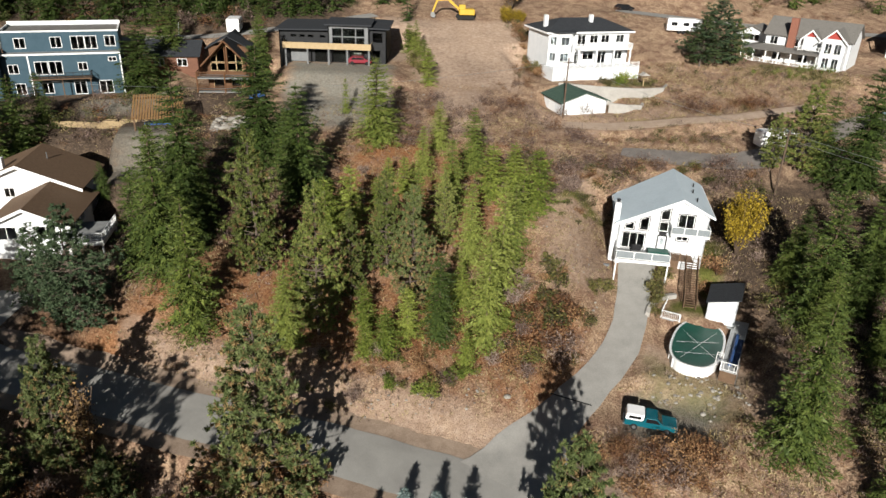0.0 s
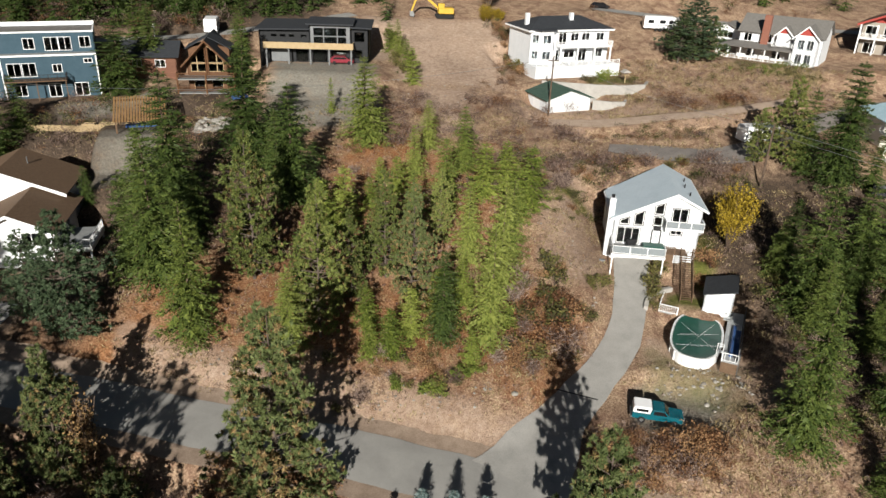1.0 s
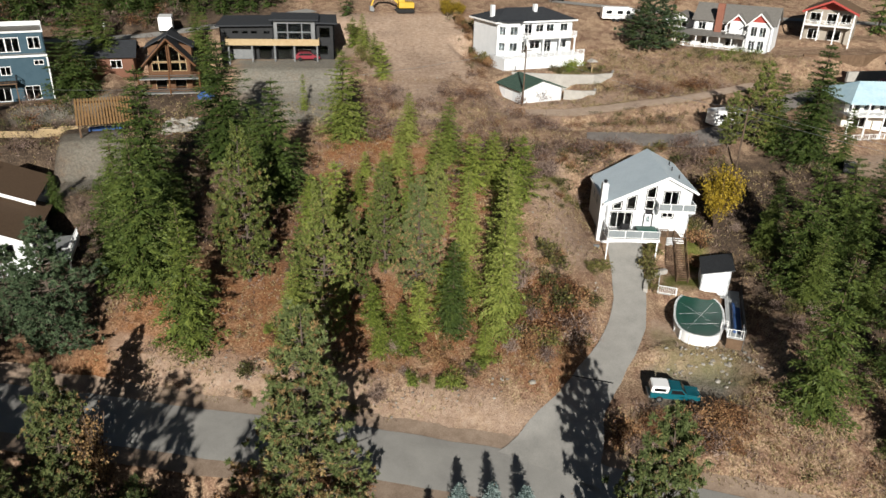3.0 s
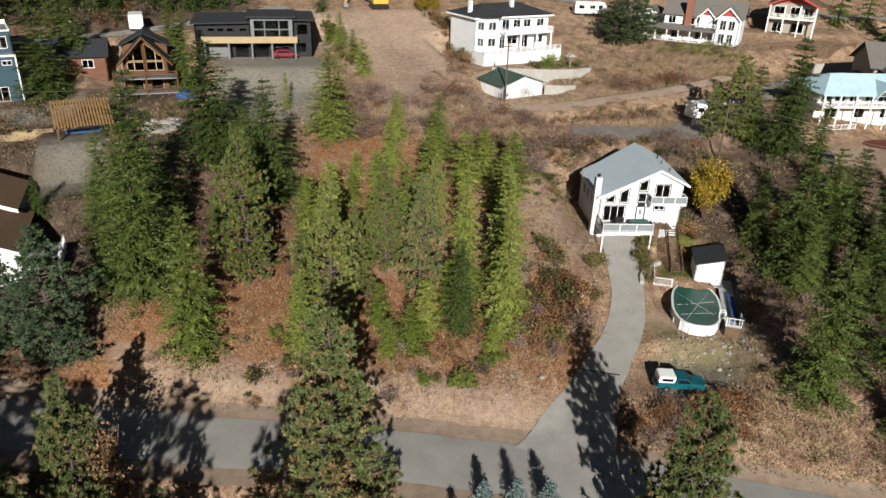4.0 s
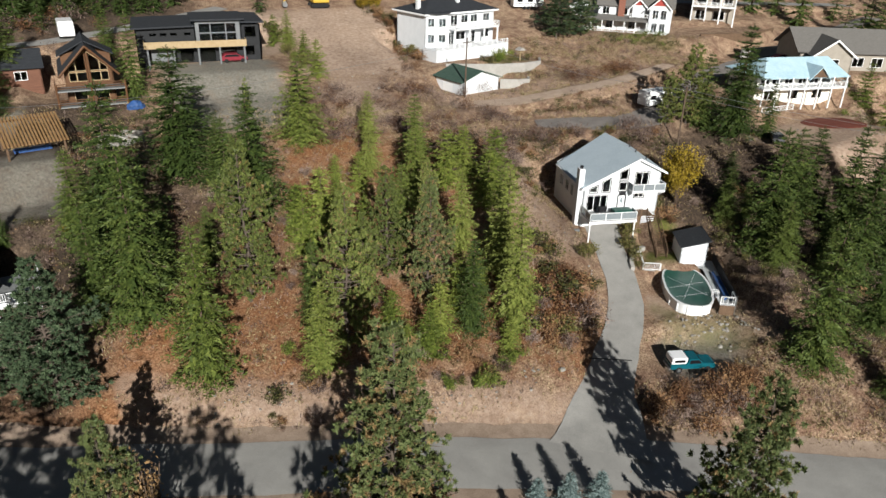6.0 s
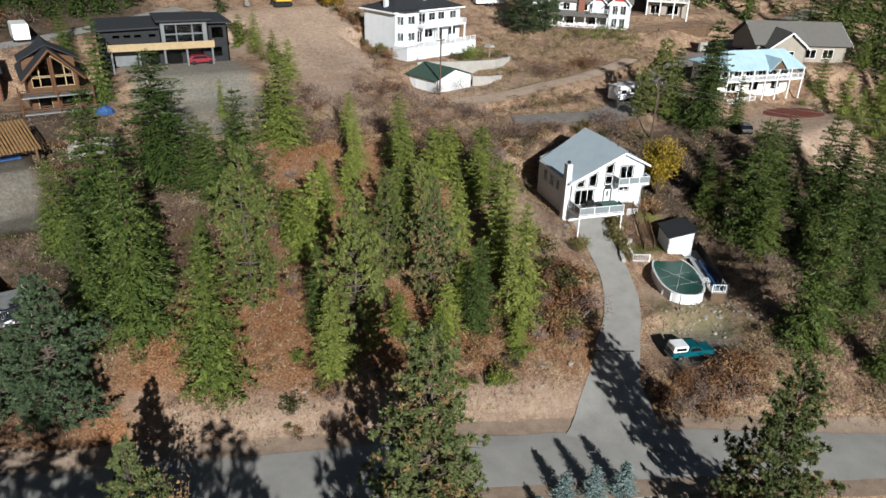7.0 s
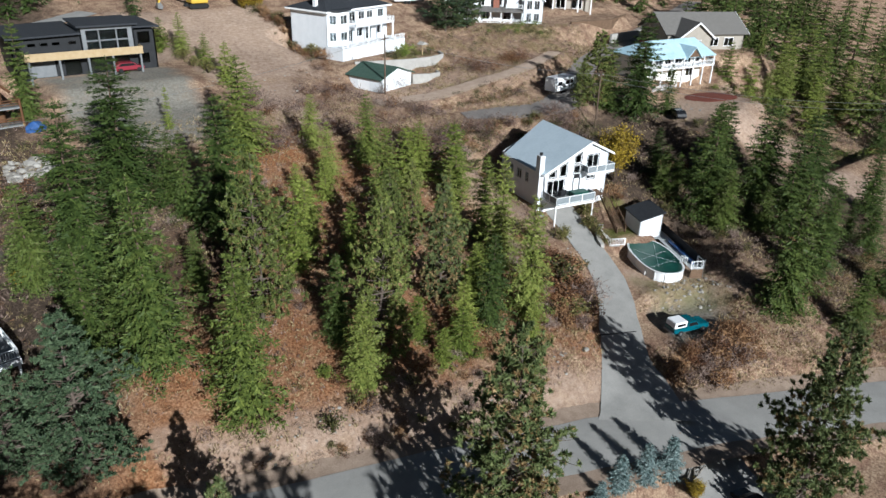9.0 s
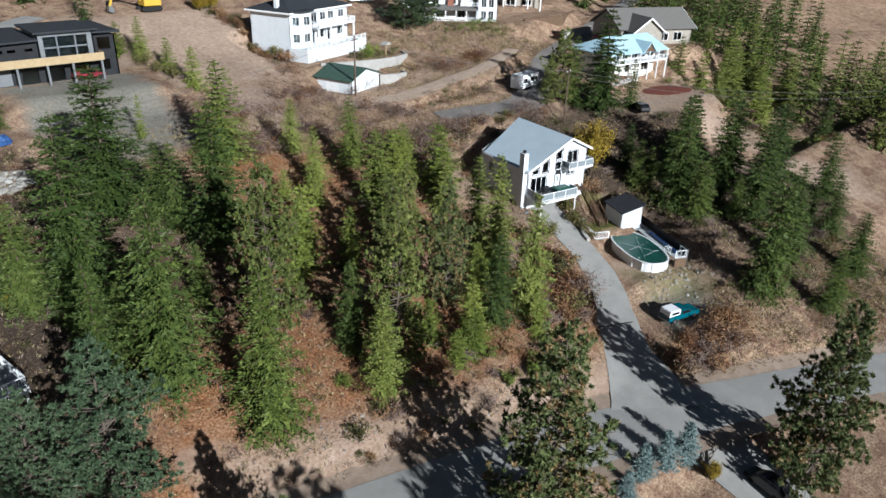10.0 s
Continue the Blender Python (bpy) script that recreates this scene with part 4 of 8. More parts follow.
def thicket(name, spots, label, seed):
    """Far or tangled brush as one object: (x, y, size, kind) each a clump of leaves and twigs."""
    r = random.Random(seed)
    kinds = ["twig", "rust", "olive", "green"]
    mats = [KINDS[k][0][0][1].materials[0] for k in kinds]
    chunks, index = [], []
    for x, y, size, kind in spots:
        me = r.choice(KINDS[kind][0])[1]
        v = np.empty(len(me.vertices) * 3, dtype=np.float32)
        me.vertices.foreach_get("co", v)
        v = v.reshape(-1, 4, 3)
        v = v[r.randrange(4)::4].reshape(-1, 3)
        k, a = size / KINDS[kind][1], r.uniform(0, 6.28)
        w = k * r.uniform(0.9, 1.5)
        m = np.array(((math.cos(a) * w, -math.sin(a) * w, 0), (math.sin(a) * w, math.cos(a) * w, 0), (0, 0, k)))
        v = v @ m.T + np.array((x, y, height(x, y)))
        chunks.append(v.reshape(-1, 4, 3))
        index.append(np.full(len(v) // 4, kinds.index(kind), dtype=np.int32))
    v = np.concatenate(chunks)
    k = len(v)
    me = bpy.data.meshes.new(name)
    me.vertices.add(4 * k)
    me.vertices.foreach_set("co", v.reshape(-1).astype(np.float32))
    me.loops.add(4 * k)
    me.loops.foreach_set("vertex_index", np.arange(4 * k, dtype=np.int32))
    me.polygons.add(k)
    me.polygons.foreach_set("loop_start", np.arange(0, 4 * k, 4, dtype=np.int32))
    for mt in mats:
        me.materials.append(mt)
    me.polygons.foreach_set("material_index", np.concatenate(index))
    me.update(calc_edges=True)
    return tagged(new(name, me), label, "brush", kind="stuff")


# ---- white house above the driveway ----
def white_house():
    hs = thing("white_house", 23.0, 82.4, 6.0, -10.0, "white two-storey house with a pale metal gable roof and deck", "house")
    W0, W1, F, B = 0.45, 11.05, 0.55, 11.6
    S = W1 - W0
    roof = lambda x: 6.45 + 0.5 * x if x <= 7.6 else 10.25 - 0.5 * (x - 7.6)
    prof = [(0, roof(W0) - 0.15), (7.6 - W0, roof(7.6) - 0.15), (S, roof(W1) - 0.15)]
    p0, p1 = (W0, F), (W1, F)
    # openings along the front, from its left corner: slider, A, B, C, D, door, upper slider, small window
    front = [(0.55, 3.35, 3.2, 5.35), (0.75, 1.85, 5.75, 6.3, 0.5), (2.5, 3.6, 5.75, 7.2, 0.5), (4.85, 5.95, 7.4, 8.45, 0.5), (4.85, 5.95, 5.85, 7.1), (4.95, 5.85, 3.15, 5.2),
             (7.0, 8.9, 6.2, 8.35), (7.1, 8.5, 4.8, 5.5)]
    wall("front_wall", hs, WHITE, p0, p1, -1.0, prof, front)
    wall("left_wall", hs, WHITE, (W0, B), p0, -1.0, [(0, roof(W0) - 0.15), (B - F, roof(W0) - 0.15)], [(2.0, 3.2, 4.0, 5.4), (4.2, 5.4, 4.0, 5.4), (6.4, 7.2, 4.0, 5.4)])
    wall("right_wall", hs, WHITE, p1, (W1, B), -1.0, [(0, roof(W1) - 0.15), (B - F, roof(W1) - 0.15)], [(3, 4.2, 6.6, 7.8)])
    wall("back_wall", hs, WHITE, (W1, B), (W0, B), -1.0, [(0, prof[2][1]), (S - (7.6 - W0), prof[1][1]), (S, prof[0][1])])
    rooms(hs, S, B - F, 0, 8, 0.25, W0, F, (0.02, 3.1, 6.1))
    # roof, its left plane shorter at the back
    slab_roof("roof", hs, METALROOF, (0, 0, 6.6), (0, 10.4, 6.6), (7.6, 12.2, 10.4), (7.6, 0, 10.4), 0.2, "pale blue-grey metal roof")
    slab_roof("roof", hs, METALROOF, (11.55, 0, 8.42), (11.55, 12.2, 8.42), (7.6, 12.2, 10.4), (7.6, 0, 10.4), 0.2, "pale blue-grey metal roof")
    fa = bmesh.new()
    prism(fa, [(0, -0.03, 6.32), (7.6, -0.03, 10.12), (7.6, -0.03, 10.43), (0, -0.03, 6.63)], (0, 0.05, 0))
    prism(fa, [(7.6, -0.03, 10.12), (11.58, -0.03, 8.14), (11.58, -0.03, 8.44), (7.6, -0.03, 10.43)], (0, 0.05, 0))
    part("fascia", fa, WHITETRIM, hs)
    gu = bmesh.new()
    block(gu, -0.14, 0.0, 0.0, 10.4, 6.35, 6.5)
    part("gutter", gu, WHITETRIM, hs)
    part("gutter", block(bmesh.new(), 11.55, 11.69, 0.0, 12.2, 8.17, 8.32), WHITETRIM, hs)
    for x, y in ((9.6, 2.6), (9.4, 5.4), (9.9, 8.6)):
        bm = rod(bmesh.new(), (x, y, roof(x) + 0.0), (x, y, roof(x) + 0.65), 0.09)
        part("roof_vent", bm, BLACK, hs)
    # windows
    window(hs, p0, p1, *front[0], BLACK, (3, 1), bar=0.07)
    window(hs, p0, p1, *front[1][:4], BLACK, (1, 1), slant=0.5)
    window(hs, p0, p1, *front[2][:4], BLACK, (1, 1), slant=0.5)
    window(hs, p0, p1, *front[3][:4], BLACK, (1, 1), slant=0.5)
    window(hs, p0, p1, *front[4], BLACK, (1, 1))
    window(hs, p0, p1, *front[6], BLACK, (2, 1))
    window(hs, p0, p1, *front[7], BLACK, (2, 1))
    for o in ((2.0, 3.2, 4.0, 5.4), (4.2, 5.4, 4.0, 5.4), (6.4, 7.2, 4.0, 5.4)):
        window(hs, (W0, B), p0, *o, WHITETRIM, (2, 1))
    window(hs, p1, (W1, B), 3, 4.2, 6.6, 7.8, WHITETRIM, (2, 1))
    dr = cube(W0 + 4.97, W0 + 5.83, F + 0.02, F + 0.08, 3.16, 5.18, 0.01)
    door = part("door", dr, WHITETRIM, hs, "white front door with a glass light")
    part("pane", cube(W0 + 5.2, W0 + 5.6, F - 0.005, F + 0.015, 4.1, 4.9), GLASS, door)
    ft = bmesh.new()
    block(ft, W0 + 4.78, W0 + 4.93, F - 0.05, F + 0.1, 3.1, 5.32)
    block(ft, W0 + 5.87, W0 + 6.02, F - 0.05, F + 0.1, 3.1, 5.32)
    block(ft, W0 + 4.93, W0 + 5.87, F - 0.05, F + 0.1, 5.2, 5.75)
    part("door_frame", ft, BLACK, hs)
    part("heat_pump", cube(-0.9, -0.15, -0.9, -0.5, 0.3, 1.2, 0.03), GREYSIDING, hs, "grey outdoor heat pump unit")
    # landing and wooden rail to the stairs
    ld = bmesh.new()
    for i in range(12):
        block(ld, 6.85, 9.7, -1.5 + i * 0.165, -1.5 + i * 0.165 + 0.15, 2.95, 3.0)
    part("landing", ld, WOOD, hs)
    railing(hs, [(6.9, -1.45, 3.0), (8.05, -1.45, 3.0)], 1.0, WOOD, "landing_railing")
    part("skirt", cube(6.9, 8.0, -1.5, -1.44, 1.2, 2.95), WOOD, hs, "brown lattice skirt under the landing")
    # chimney on the left front corner
    ch = block(bmesh.new(), -0.35, 0.42, 0.75, 1.75, -1.0, 9.0)
    chim = part("chimney", bevelled(ch, 0.03), WHITE, hs, "white boxed chimney")
    part("cap", rod(bmesh.new(), (0.05, 1.25, 9.0), (0.05, 1.25, 9.35), 0.2, 0.24), BLACK, chim)
    # deck
    D0 = -2.75
    deck = part("deck", cube(0.26, 6.74, D0, F - 0.03, 2.9, 3.0), GREYDECK, hs, "grey boarded deck")
    for i in range(20):
        y = D0 + i * (F - D0 - 0.02) / 20
        part("board", cube(0.26, 6.74, y, y + (F - D0) / 20 - 0.015, 3.02, 3.08), GREYDECK, deck)
    jo = bmesh.new()
    block(jo, 0.25, 6.75, D0 - 0.06, D0 - 0.01, 2.72, 3.06)
    block(jo, 0.2, 0.25, D0 - 0.06, F - 0.05, 2.72, 3.06)
    block(jo, 6.75, 6.8, D0 - 0.06, F - 0.05, 2.72, 3.06)
    part("rim_board", jo, WHITETRIM, deck)
    railing(hs, [(0.3, F - 0.1, 3.08), (0.3, D0, 3.08), (6.7, D0, 3.08), (6.7, -1.2, 3.08)], 1.1, WHITETRIM, "deck_railing", gap=1.6, bars=0, panel=SMOKY)
    for x, low in ((0.4, -0.6), (6.6, 0.4)):
        part("post", cube(x - 0.08, x + 0.08, D0 + 0.05, D0 + 0.21, low, 2.75, 0.01), WHITETRIM, hs)
    # balcony
    bd = bmesh.new()
    block(bd, 6.55, 11.2, -0.9, F - 0.02, 5.95, 6.12)
    part("balcony", bd, WHITETRIM, hs)
    railing(hs, [(6.6, F - 0.05, 6.12), (6.6, -0.85, 6.12), (11.15, -0.85, 6.12), (11.15, F - 0.05, 6.12)], 1.05, WHITETRIM, "balcony_railing", gap=1.5, bars=0, panel=SMOKY)
    for x in (6.7, 11.05):
        part("bracket", prism(bmesh.new(), [(x, F, 5.95), (x, -0.8, 5.95), (x, F, 5.0)], (0.09, 0, 0)), WHITETRIM, hs)
    return hs


white_house()


def stairs(x, y, z, turn, width, steps, rise, run, label):
    st = thing("outdoor_stairs", x, y, z, turn, label, "stairs")
    for i in range(steps):
        part("tread", cube(0, width, i * run, i * run + run * 0.92, (i + 1) * rise - 0.05, (i + 1) * rise), WOOD, st)
    for xx in (-0.06, width):
        part("stringer", prism(bmesh.new(), [(xx, -0.1, -0.1), (xx, 0.25, -0.1), (xx, steps * run, steps * rise - 0.3), (xx, steps * run, steps * rise), (xx, -0.1, 0.2)], (0.06, 0, 0)), WOOD, st)
        ra = bmesh.new()
        prism(ra, [(xx, 0, 0.95), (xx, steps * run, steps * rise + 0.95), (xx, steps * run, steps * rise + 1.05), (xx, 0, 1.05)], (0.07, 0, 0))
        prism(ra, [(xx, 0, 0.5), (xx, steps * run, steps * rise + 0.5), (xx, steps * run, steps * rise + 0.57), (xx, 0, 0.57)], (0.05, 0, 0))
        for k in range(5):
            s = k / 4 * steps
            block(ra, xx - 0.01, xx + 0.08, s * run - 0.04, s * run + 0.05, s * rise - 0.2, s * rise + 1.0)
        part("handrail", ra, WOOD, st)
    return st


stairs(30.5, 75.0, 5.0, -12, 1.35, 20, 0.2, 0.23, "brown wooden outdoor stairs beside the white house")


def pool_shed():
    sh = thing("pool_shed", 32.4, 72.8, 4.9, -25, "small white shed with a dark lean-to roof", "shed")
    W, D = 3.2, 4.4
    wall("wall", sh, WHITE, (0, 0), (W, 0), -0.3, [(0, 2.3), (W, 3.2)])
    wall("wall", sh, WHITE, (0, D), (0, 0), -0.3, [(0, 2.3), (D, 2.3)])
    wall("wall", sh, WHITE, (W, 0), (W, D), -0.3, [(0, 3.2), (D, 3.2)], [(0.8, 1.7, 0.02, 2.0)])
    wall("wall", sh, WHITE, (W, D), (0, D), -0.3, [(0, 3.2), (W, 2.3)])
    slab_roof("roof", sh, DARKROOF, (-0.25, -0.3, 2.32), (-0.25, D + 0.3, 2.32), (W + 0.25, D + 0.3, 3.4), (W + 0.25, -0.3, 3.4), 0.14, "dark shingle roof")
    part("door", cube(W - 0.06, W - 0.01, 0.82, 1.68, 0.02, 1.98), WOOD, sh)
    return sh


pool_shed()


def pool():
    po = thing("swimming_pool", 30.2, 68.2, 3.0, -27, "oval above-ground swimming pool under a dark green cover", "pool")
    A, Bq, H = 2.65, 5.0, 1.32
    n = 56

    def oval(a, b, i):
        t = 2 * math.pi * i / n
        c, s = math.cos(t), math.sin(t)
        k = 2 / 2.6
        return Vector((a * math.copysign(abs(c) ** k, c), b * math.copysign(abs(s) ** k, s), 0))

    w = bmesh.new()
    lo = [w.verts.new(oval(A, Bq, i)) for i in range(n)]
    hi = [w.verts.new(oval(A, Bq, i) + Vector((0, 0, H))) for i in range(n)]
    for i in range(n):
        w.faces.new((lo[i], lo[(i + 1) % n], hi[(i + 1) % n], hi[i]))
    part("pool_wall", w, WHITETRIM, po, "white ribbed pool wall")
    for i in range(0, n, 4):
        p, q = oval(A + 0.02, Bq + 0.02, i), oval(A + 0.10, Bq + 0.10, i)
        d = (q - p).normalized()
        s = Vector((-d.y, d.x, 0)) * 0.06
        part("upright", prism(bmesh.new(), [p - s, p + s, q + s, q - s], (0, 0, H + 0.01)), WHITETRIM, po)
    r = bmesh.new()
    a = [r.verts.new(oval(A - 0.08, Bq - 0.08, i) + Vector((0, 0, H + 0.05))) for i in range(n)]
    b = [r.verts.new(oval(A + 0.16, Bq + 0.16, i) + Vector((0, 0, H + 0.05))) for i in range(n)]
    c = [r.verts.new(oval(A + 0.16, Bq + 0.16, i) + Vector((0, 0, H - 0.03))) for i in range(n)]
    for i in range(n):
        k = (i + 1) % n
        r.faces.new((a[i], b[i], b[k], a[k]))
        r.faces.new((b[i], c[i], c[k], b[k]))
    part("rim", r, WHITETRIM, po, "white pool rim")
    cv = bmesh.new()
    mid = cv.verts.new((0, 0, H - 0.16))
    rings = []
    for k in range(1, 9):
        f = k / 8
        ring = []
        for i in range(n):
            p = oval(A * f, Bq * f, i)
            z = H - 0.16 + 0.22 * f ** 6 + 0.05 * noise.noise((p.x * 0.9, p.y * 0.9, 2.0)) * (1 - f ** 4)
            ring.append(cv.verts.new((p.x, p.y, z)))
        rings.append(ring)
    for i in range(n):
        cv.faces.new((mid, rings[0][i], rings[0][(i + 1) % n]))
        for u, v in zip(rings, rings[1:]):
            cv.faces.new((u[i], v[i], v[(i + 1) % n], u[(i + 1) % n]))
    for f in cv.faces:
        f.smooth = True
    part("cover", cv, COVER, po, "dark green pool cover with ropes")
    for (x0, y0), (x1, y1) in (((-2.3, 2.6), (2.4, -2.4)), ((-2.5, -0.8), (2.5, 1.6)), ((-1.4, -4.3), (1.8, 4.2)), ((-2.2, -3.0), (2.3, -1.2))):
        bm = bmesh.new()
        for k in range(8):
            p = Vector((x0 + (x1 - x0) * k / 8, y0 + (y1 - y0) * k / 8, H - 0.08))
            q = Vector((x0 + (x1 - x0) * (k + 1) / 8, y0 + (y1 - y0) * (k + 1) / 8, H - 0.08))
            rod(bm, p, q, 0.010, None, 4)
        part("rope", bm, WHITETRIM, po)
    return po


pool()


def pickup():
    tr = thing("pickup_truck", 22.4, 57.2, 1.3, -14, "teal pickup truck with a white canopy, parked on gravel", "truck")
    side = [(-2.5, 0.45), (2.35, 0.45), (2.5, 0.6), (2.48, 0.98), (2.3, 1.06), (1.05, 1.1), (0.55, 1.62), (-0.55, 1.66), (-0.75, 1.08), (-2.5, 1.08)]
    bm = prism(bmesh.new(), [(x, -0.88, z) for x, z in side], (0, 1.76, 0))
    bevelled(bm, 0.06, 2)
    body = part("body", bm, TEAL, tr, "teal cab, bonnet and bed")
    can = prism(bmesh.new(), [(-2.48, -0.84, 1.09), (-0.78, -0.84, 1.09), (-0.66, -0.8, 1.78), (-2.36, -0.8, 1.78)], (0, 1.66, 0))
    cap = part("canopy", bevelled(can, 0.07, 2), CARWHITE, tr, "white bed canopy")
    part("side_window", cube(-2.15, -1.0, -0.86, -0.815, 1.3, 1.6), CARBLACK, cap)
    part("windscreen", prism(bmesh.new(), [(1.02, -0.72, 1.14), (1.02, 0.72, 1.14), (0.6, 0.62, 1.58), (0.6, -0.62, 1.58)], (0.03, 0, 0.03)), CARBLACK, tr)
    for s in (-1, 1):
        part("cab_window", prism(bmesh.new(), [(-0.5, s * 0.885, 1.12), (0.9, s * 0.885, 1.12), (0.5, s * 0.885, 1.55), (-0.45, s * 0.885, 1.55)], (0, s * 0.012, 0)), CARBLACK, tr)
        part("headlight", cube(2.47, 2.52, s * 0.62 - 0.14, s * 0.62 + 0.14, 0.72, 0.9, 0.01), WHITETRIM, tr)
        for x in (-1.55, 1.6):
            wh = part("wheel", rod(bmesh.new(), (x, s * 0.72, 0.36), (x, s * 0.93, 0.36), 0.36, None, 20), RUBBER, tr)
            part("rim", rod(bmesh.new(), (x, s * 0.9, 0.36), (x, s * 0.945, 0.36), 0.19, None, 14), STEEL, wh)
    part("bumper", cube(2.46, 2.62, -0.85, 0.85, 0.42, 0.6, 0.03), STEEL, tr)
    part("bumper", cube(-2.64, -2.49, -0.85, 0.85, 0.42, 0.6, 0.03), STEEL, tr)
    return tr


pickup()


# ---- houses behind ----
def grid_windows(hs, p0, p1, cells, trim, mull=(2, 1)):
    for c in cells:
        window(hs, p0, p1, *c, trim, mull)


def box_house(name, x, y, z, turn, W, D, H, wallmat, label, front, trim=WHITETRIM, floors=(0.02,), right=(), mull=(2, 1), base=-1.5):
    hs = thing(name, x, y, z, turn, label, "house")
    wall("front_wall", hs, wallmat, (0, 0), (W, 0), base, [(0, H), (W, H)], front)
    wall("right_wall", hs, wallmat, (W, 0), (W, D), base, [(0, H), (D, H)], right)
    wall("back_wall", hs, wallmat, (W, D), (0, D), base, [(0, H), (W, H)])
    wall("left_wall", hs, wallmat, (0, D), (0, 0), base, [(0, H), (D, H)])
    grid_windows(hs, (0, 0), (W, 0), front, trim, mull)
    grid_windows(hs, (W, 0), (W, D), right, trim, mull)
    rooms(hs, W, D, 0, H, 0.25, 0, 0, floors)
    return hs


def hip_roof(hs, mat, W, D, H, rise, over=0.6, inset=None, label=""):
    inset = D / 2 if inset is None else inset
    a, b, c, d = (-over, -over, H), (W + over, -over, H), (W + over, D + over, H), (-over, D + over, H)
    r0, r1 = (inset - over * 0.5, D / 2, H + rise), (W - inset + over * 0.5, D / 2, H + rise)
    slab_roof("roof", hs, mat, a, b, r1, r0, 0.16, label)
    slab_roof("roof", hs, mat, c, d, r0, r1, 0.16, label)
    part("roof", prism(bmesh.new(), [b, c, r1], (0, 0, -0.16)), mat, hs, label)
    part("roof", prism(bmesh.new(), [d, a, r0], (0, 0, -0.16)), mat, hs, label)
    fa = bmesh.new()
    block(fa, -over, W + over, -over - 0.03, -over + 0.01, H - 0.32, H - 0.02)
    block(fa, W + over - 0.01, W + over + 0.03, -over, D + over, H - 0.32, H - 0.02)
    block(fa, -over - 0.03, -over + 0.01, -over, D + over, H - 0.32, H - 0.02)
    part("fascia", fa, WHITETRIM, hs)
    sf = bmesh.new()
    block(sf, -over + 0.02, W + over - 0.02, -over + 0.02, D + over - 0.02, H - 0.28, H - 0.2)
    part("soffit", sf, WHITETRIM, hs)


def blue_house():
    W, D, H = 18.5, 12.0, 6.9
    front = [(5.0, 6.9, 3.7, 5.8), (7.2, 9.1, 3.7, 5.8), (11.7, 13.0, 4.3, 5.5), (16.6, 17.8, 5.7, 6.3), (5.6, 7.2, 0.5, 2.2), (10.6, 12.4, 0.2, 2.3), (14.6, 16.6, 0.2, 2.3), (1.0, 2.4, 4.0, 5.4), (1.6, 3.0, 0.5, 2.2)]
    hs = box_house("blue_house", -73.0, 121.4, 15.8, 20, W, D, H, BLUESIDING, "three-storey blue house with white trim and terraces", front, WHITETRIM, (0.02, 3.4))
    # set-back top floor behind a terrace
    up = [(2.0, 3.6, 7.6, 9.2), (7.6, 9.2, 7.6, 9.3), (10.8, 12.8, 7.3, 9.4), (13.0, 14.8, 7.3, 9.4), (16.2, 17.8, 7.7, 9.4)]
    y0 = 3.4
    wall("top_wall", hs, BLUESIDING, (0, y0), (W, y0), H - 0.1, [(0, 10.2), (W, 10.2)], up)
    wall("top_wall", hs, BLUESIDING, (W, y0), (W, D), H - 0.1, [(0, 10.2), (D - y0, 10.2)])
    wall("top_wall", hs, BLUESIDING, (W, D), (0, D), H - 0.1, [(0, 10.2), (W, 10.2)])
    wall("top_wall", hs, BLUESIDING, (0, D), (0, y0), H - 0.1, [(0, 10.2), (D - y0, 10.2)])
    grid_windows(hs, (0, y0), (W, y0), up, WHITETRIM)
    part("terrace", cube(0.1, W - 0.1, 0.1, D - 0.1, H - 0.15, H + 0.02), GREYDECK, hs)
    part("roof", cube(0.1, W - 0.1, y0 + 0.1, D - 0.1, 10.0, 10.15), GREYROOF, hs, "grey flat roof behind a white edge")
    for a in ((-0.06, W + 0.06, -0.08, 0.12, H, H + 0.28), (-0.06, W + 0.06, y0 - 0.08, y0 + 0.12, 10.2, 10.45), (-0.06, W + 0.06, D - 0.12, D + 0.08, 10.2, 10.9),
              (W - 0.14, W + 0.08, y0 + 0.12, D - 0.12, 10.2, 10.5), (-0.08, 0.14, y0 + 0.12, D - 0.12, 10.2, 10.5), (W - 0.14, W + 0.07, -0.05, 0.14, -0.5, H), (4.0, 4.22, -0.05, 0.02, -0.5, H)):
        part("trim", cube(*a), WHITETRIM, hs, "white edge board")
    part("balcony", cube(4.4, 13.6, -2.0, -0.02, 3.1, 3.28), WOOD, hs, "brown wooden balcony")
    railing(hs, [(4.45, -0.05, 3.28), (4.45, -1.95, 3.28), (13.55, -1.95, 3.28), (13.55, -0.05, 3.28)], 1.0, BLACK, "railing", bars=0.5)
    for x in (4.6, 9.0, 13.4):
        part("post", cube(x - 0.08, x + 0.08, -1.9, -1.74, -0.8, 3.1), WOOD, hs)
    # wing that stands forward
    wall("wing_wall", hs, BLUESIDING, (-9, -2.0), (-0.2, -2.0), -1.5, [(0, 7.4), (8.8, 7.4)], [(5.0, 7.0, 3.8, 5.4), (5.0, 7.0, 0.4, 2.2)])
    wall("wing_wall", hs, BLUESIDING, (-0.2, -2.0), (-0.2, 4.0), -1.5, [(0, 7.4), (6, 7.4)])
    grid_windows(hs, (-9, -2.0), (-0.2, -2.0), [(5.0, 7.0, 3.8, 5.4), (5.0, 7.0, 0.4, 2.2)], WHITETRIM)
    part("roof", cube(-9.2, -0.1, -2.2, 8.0, 7.4, 7.6), GREYROOF, hs)
    return hs


blue_house()


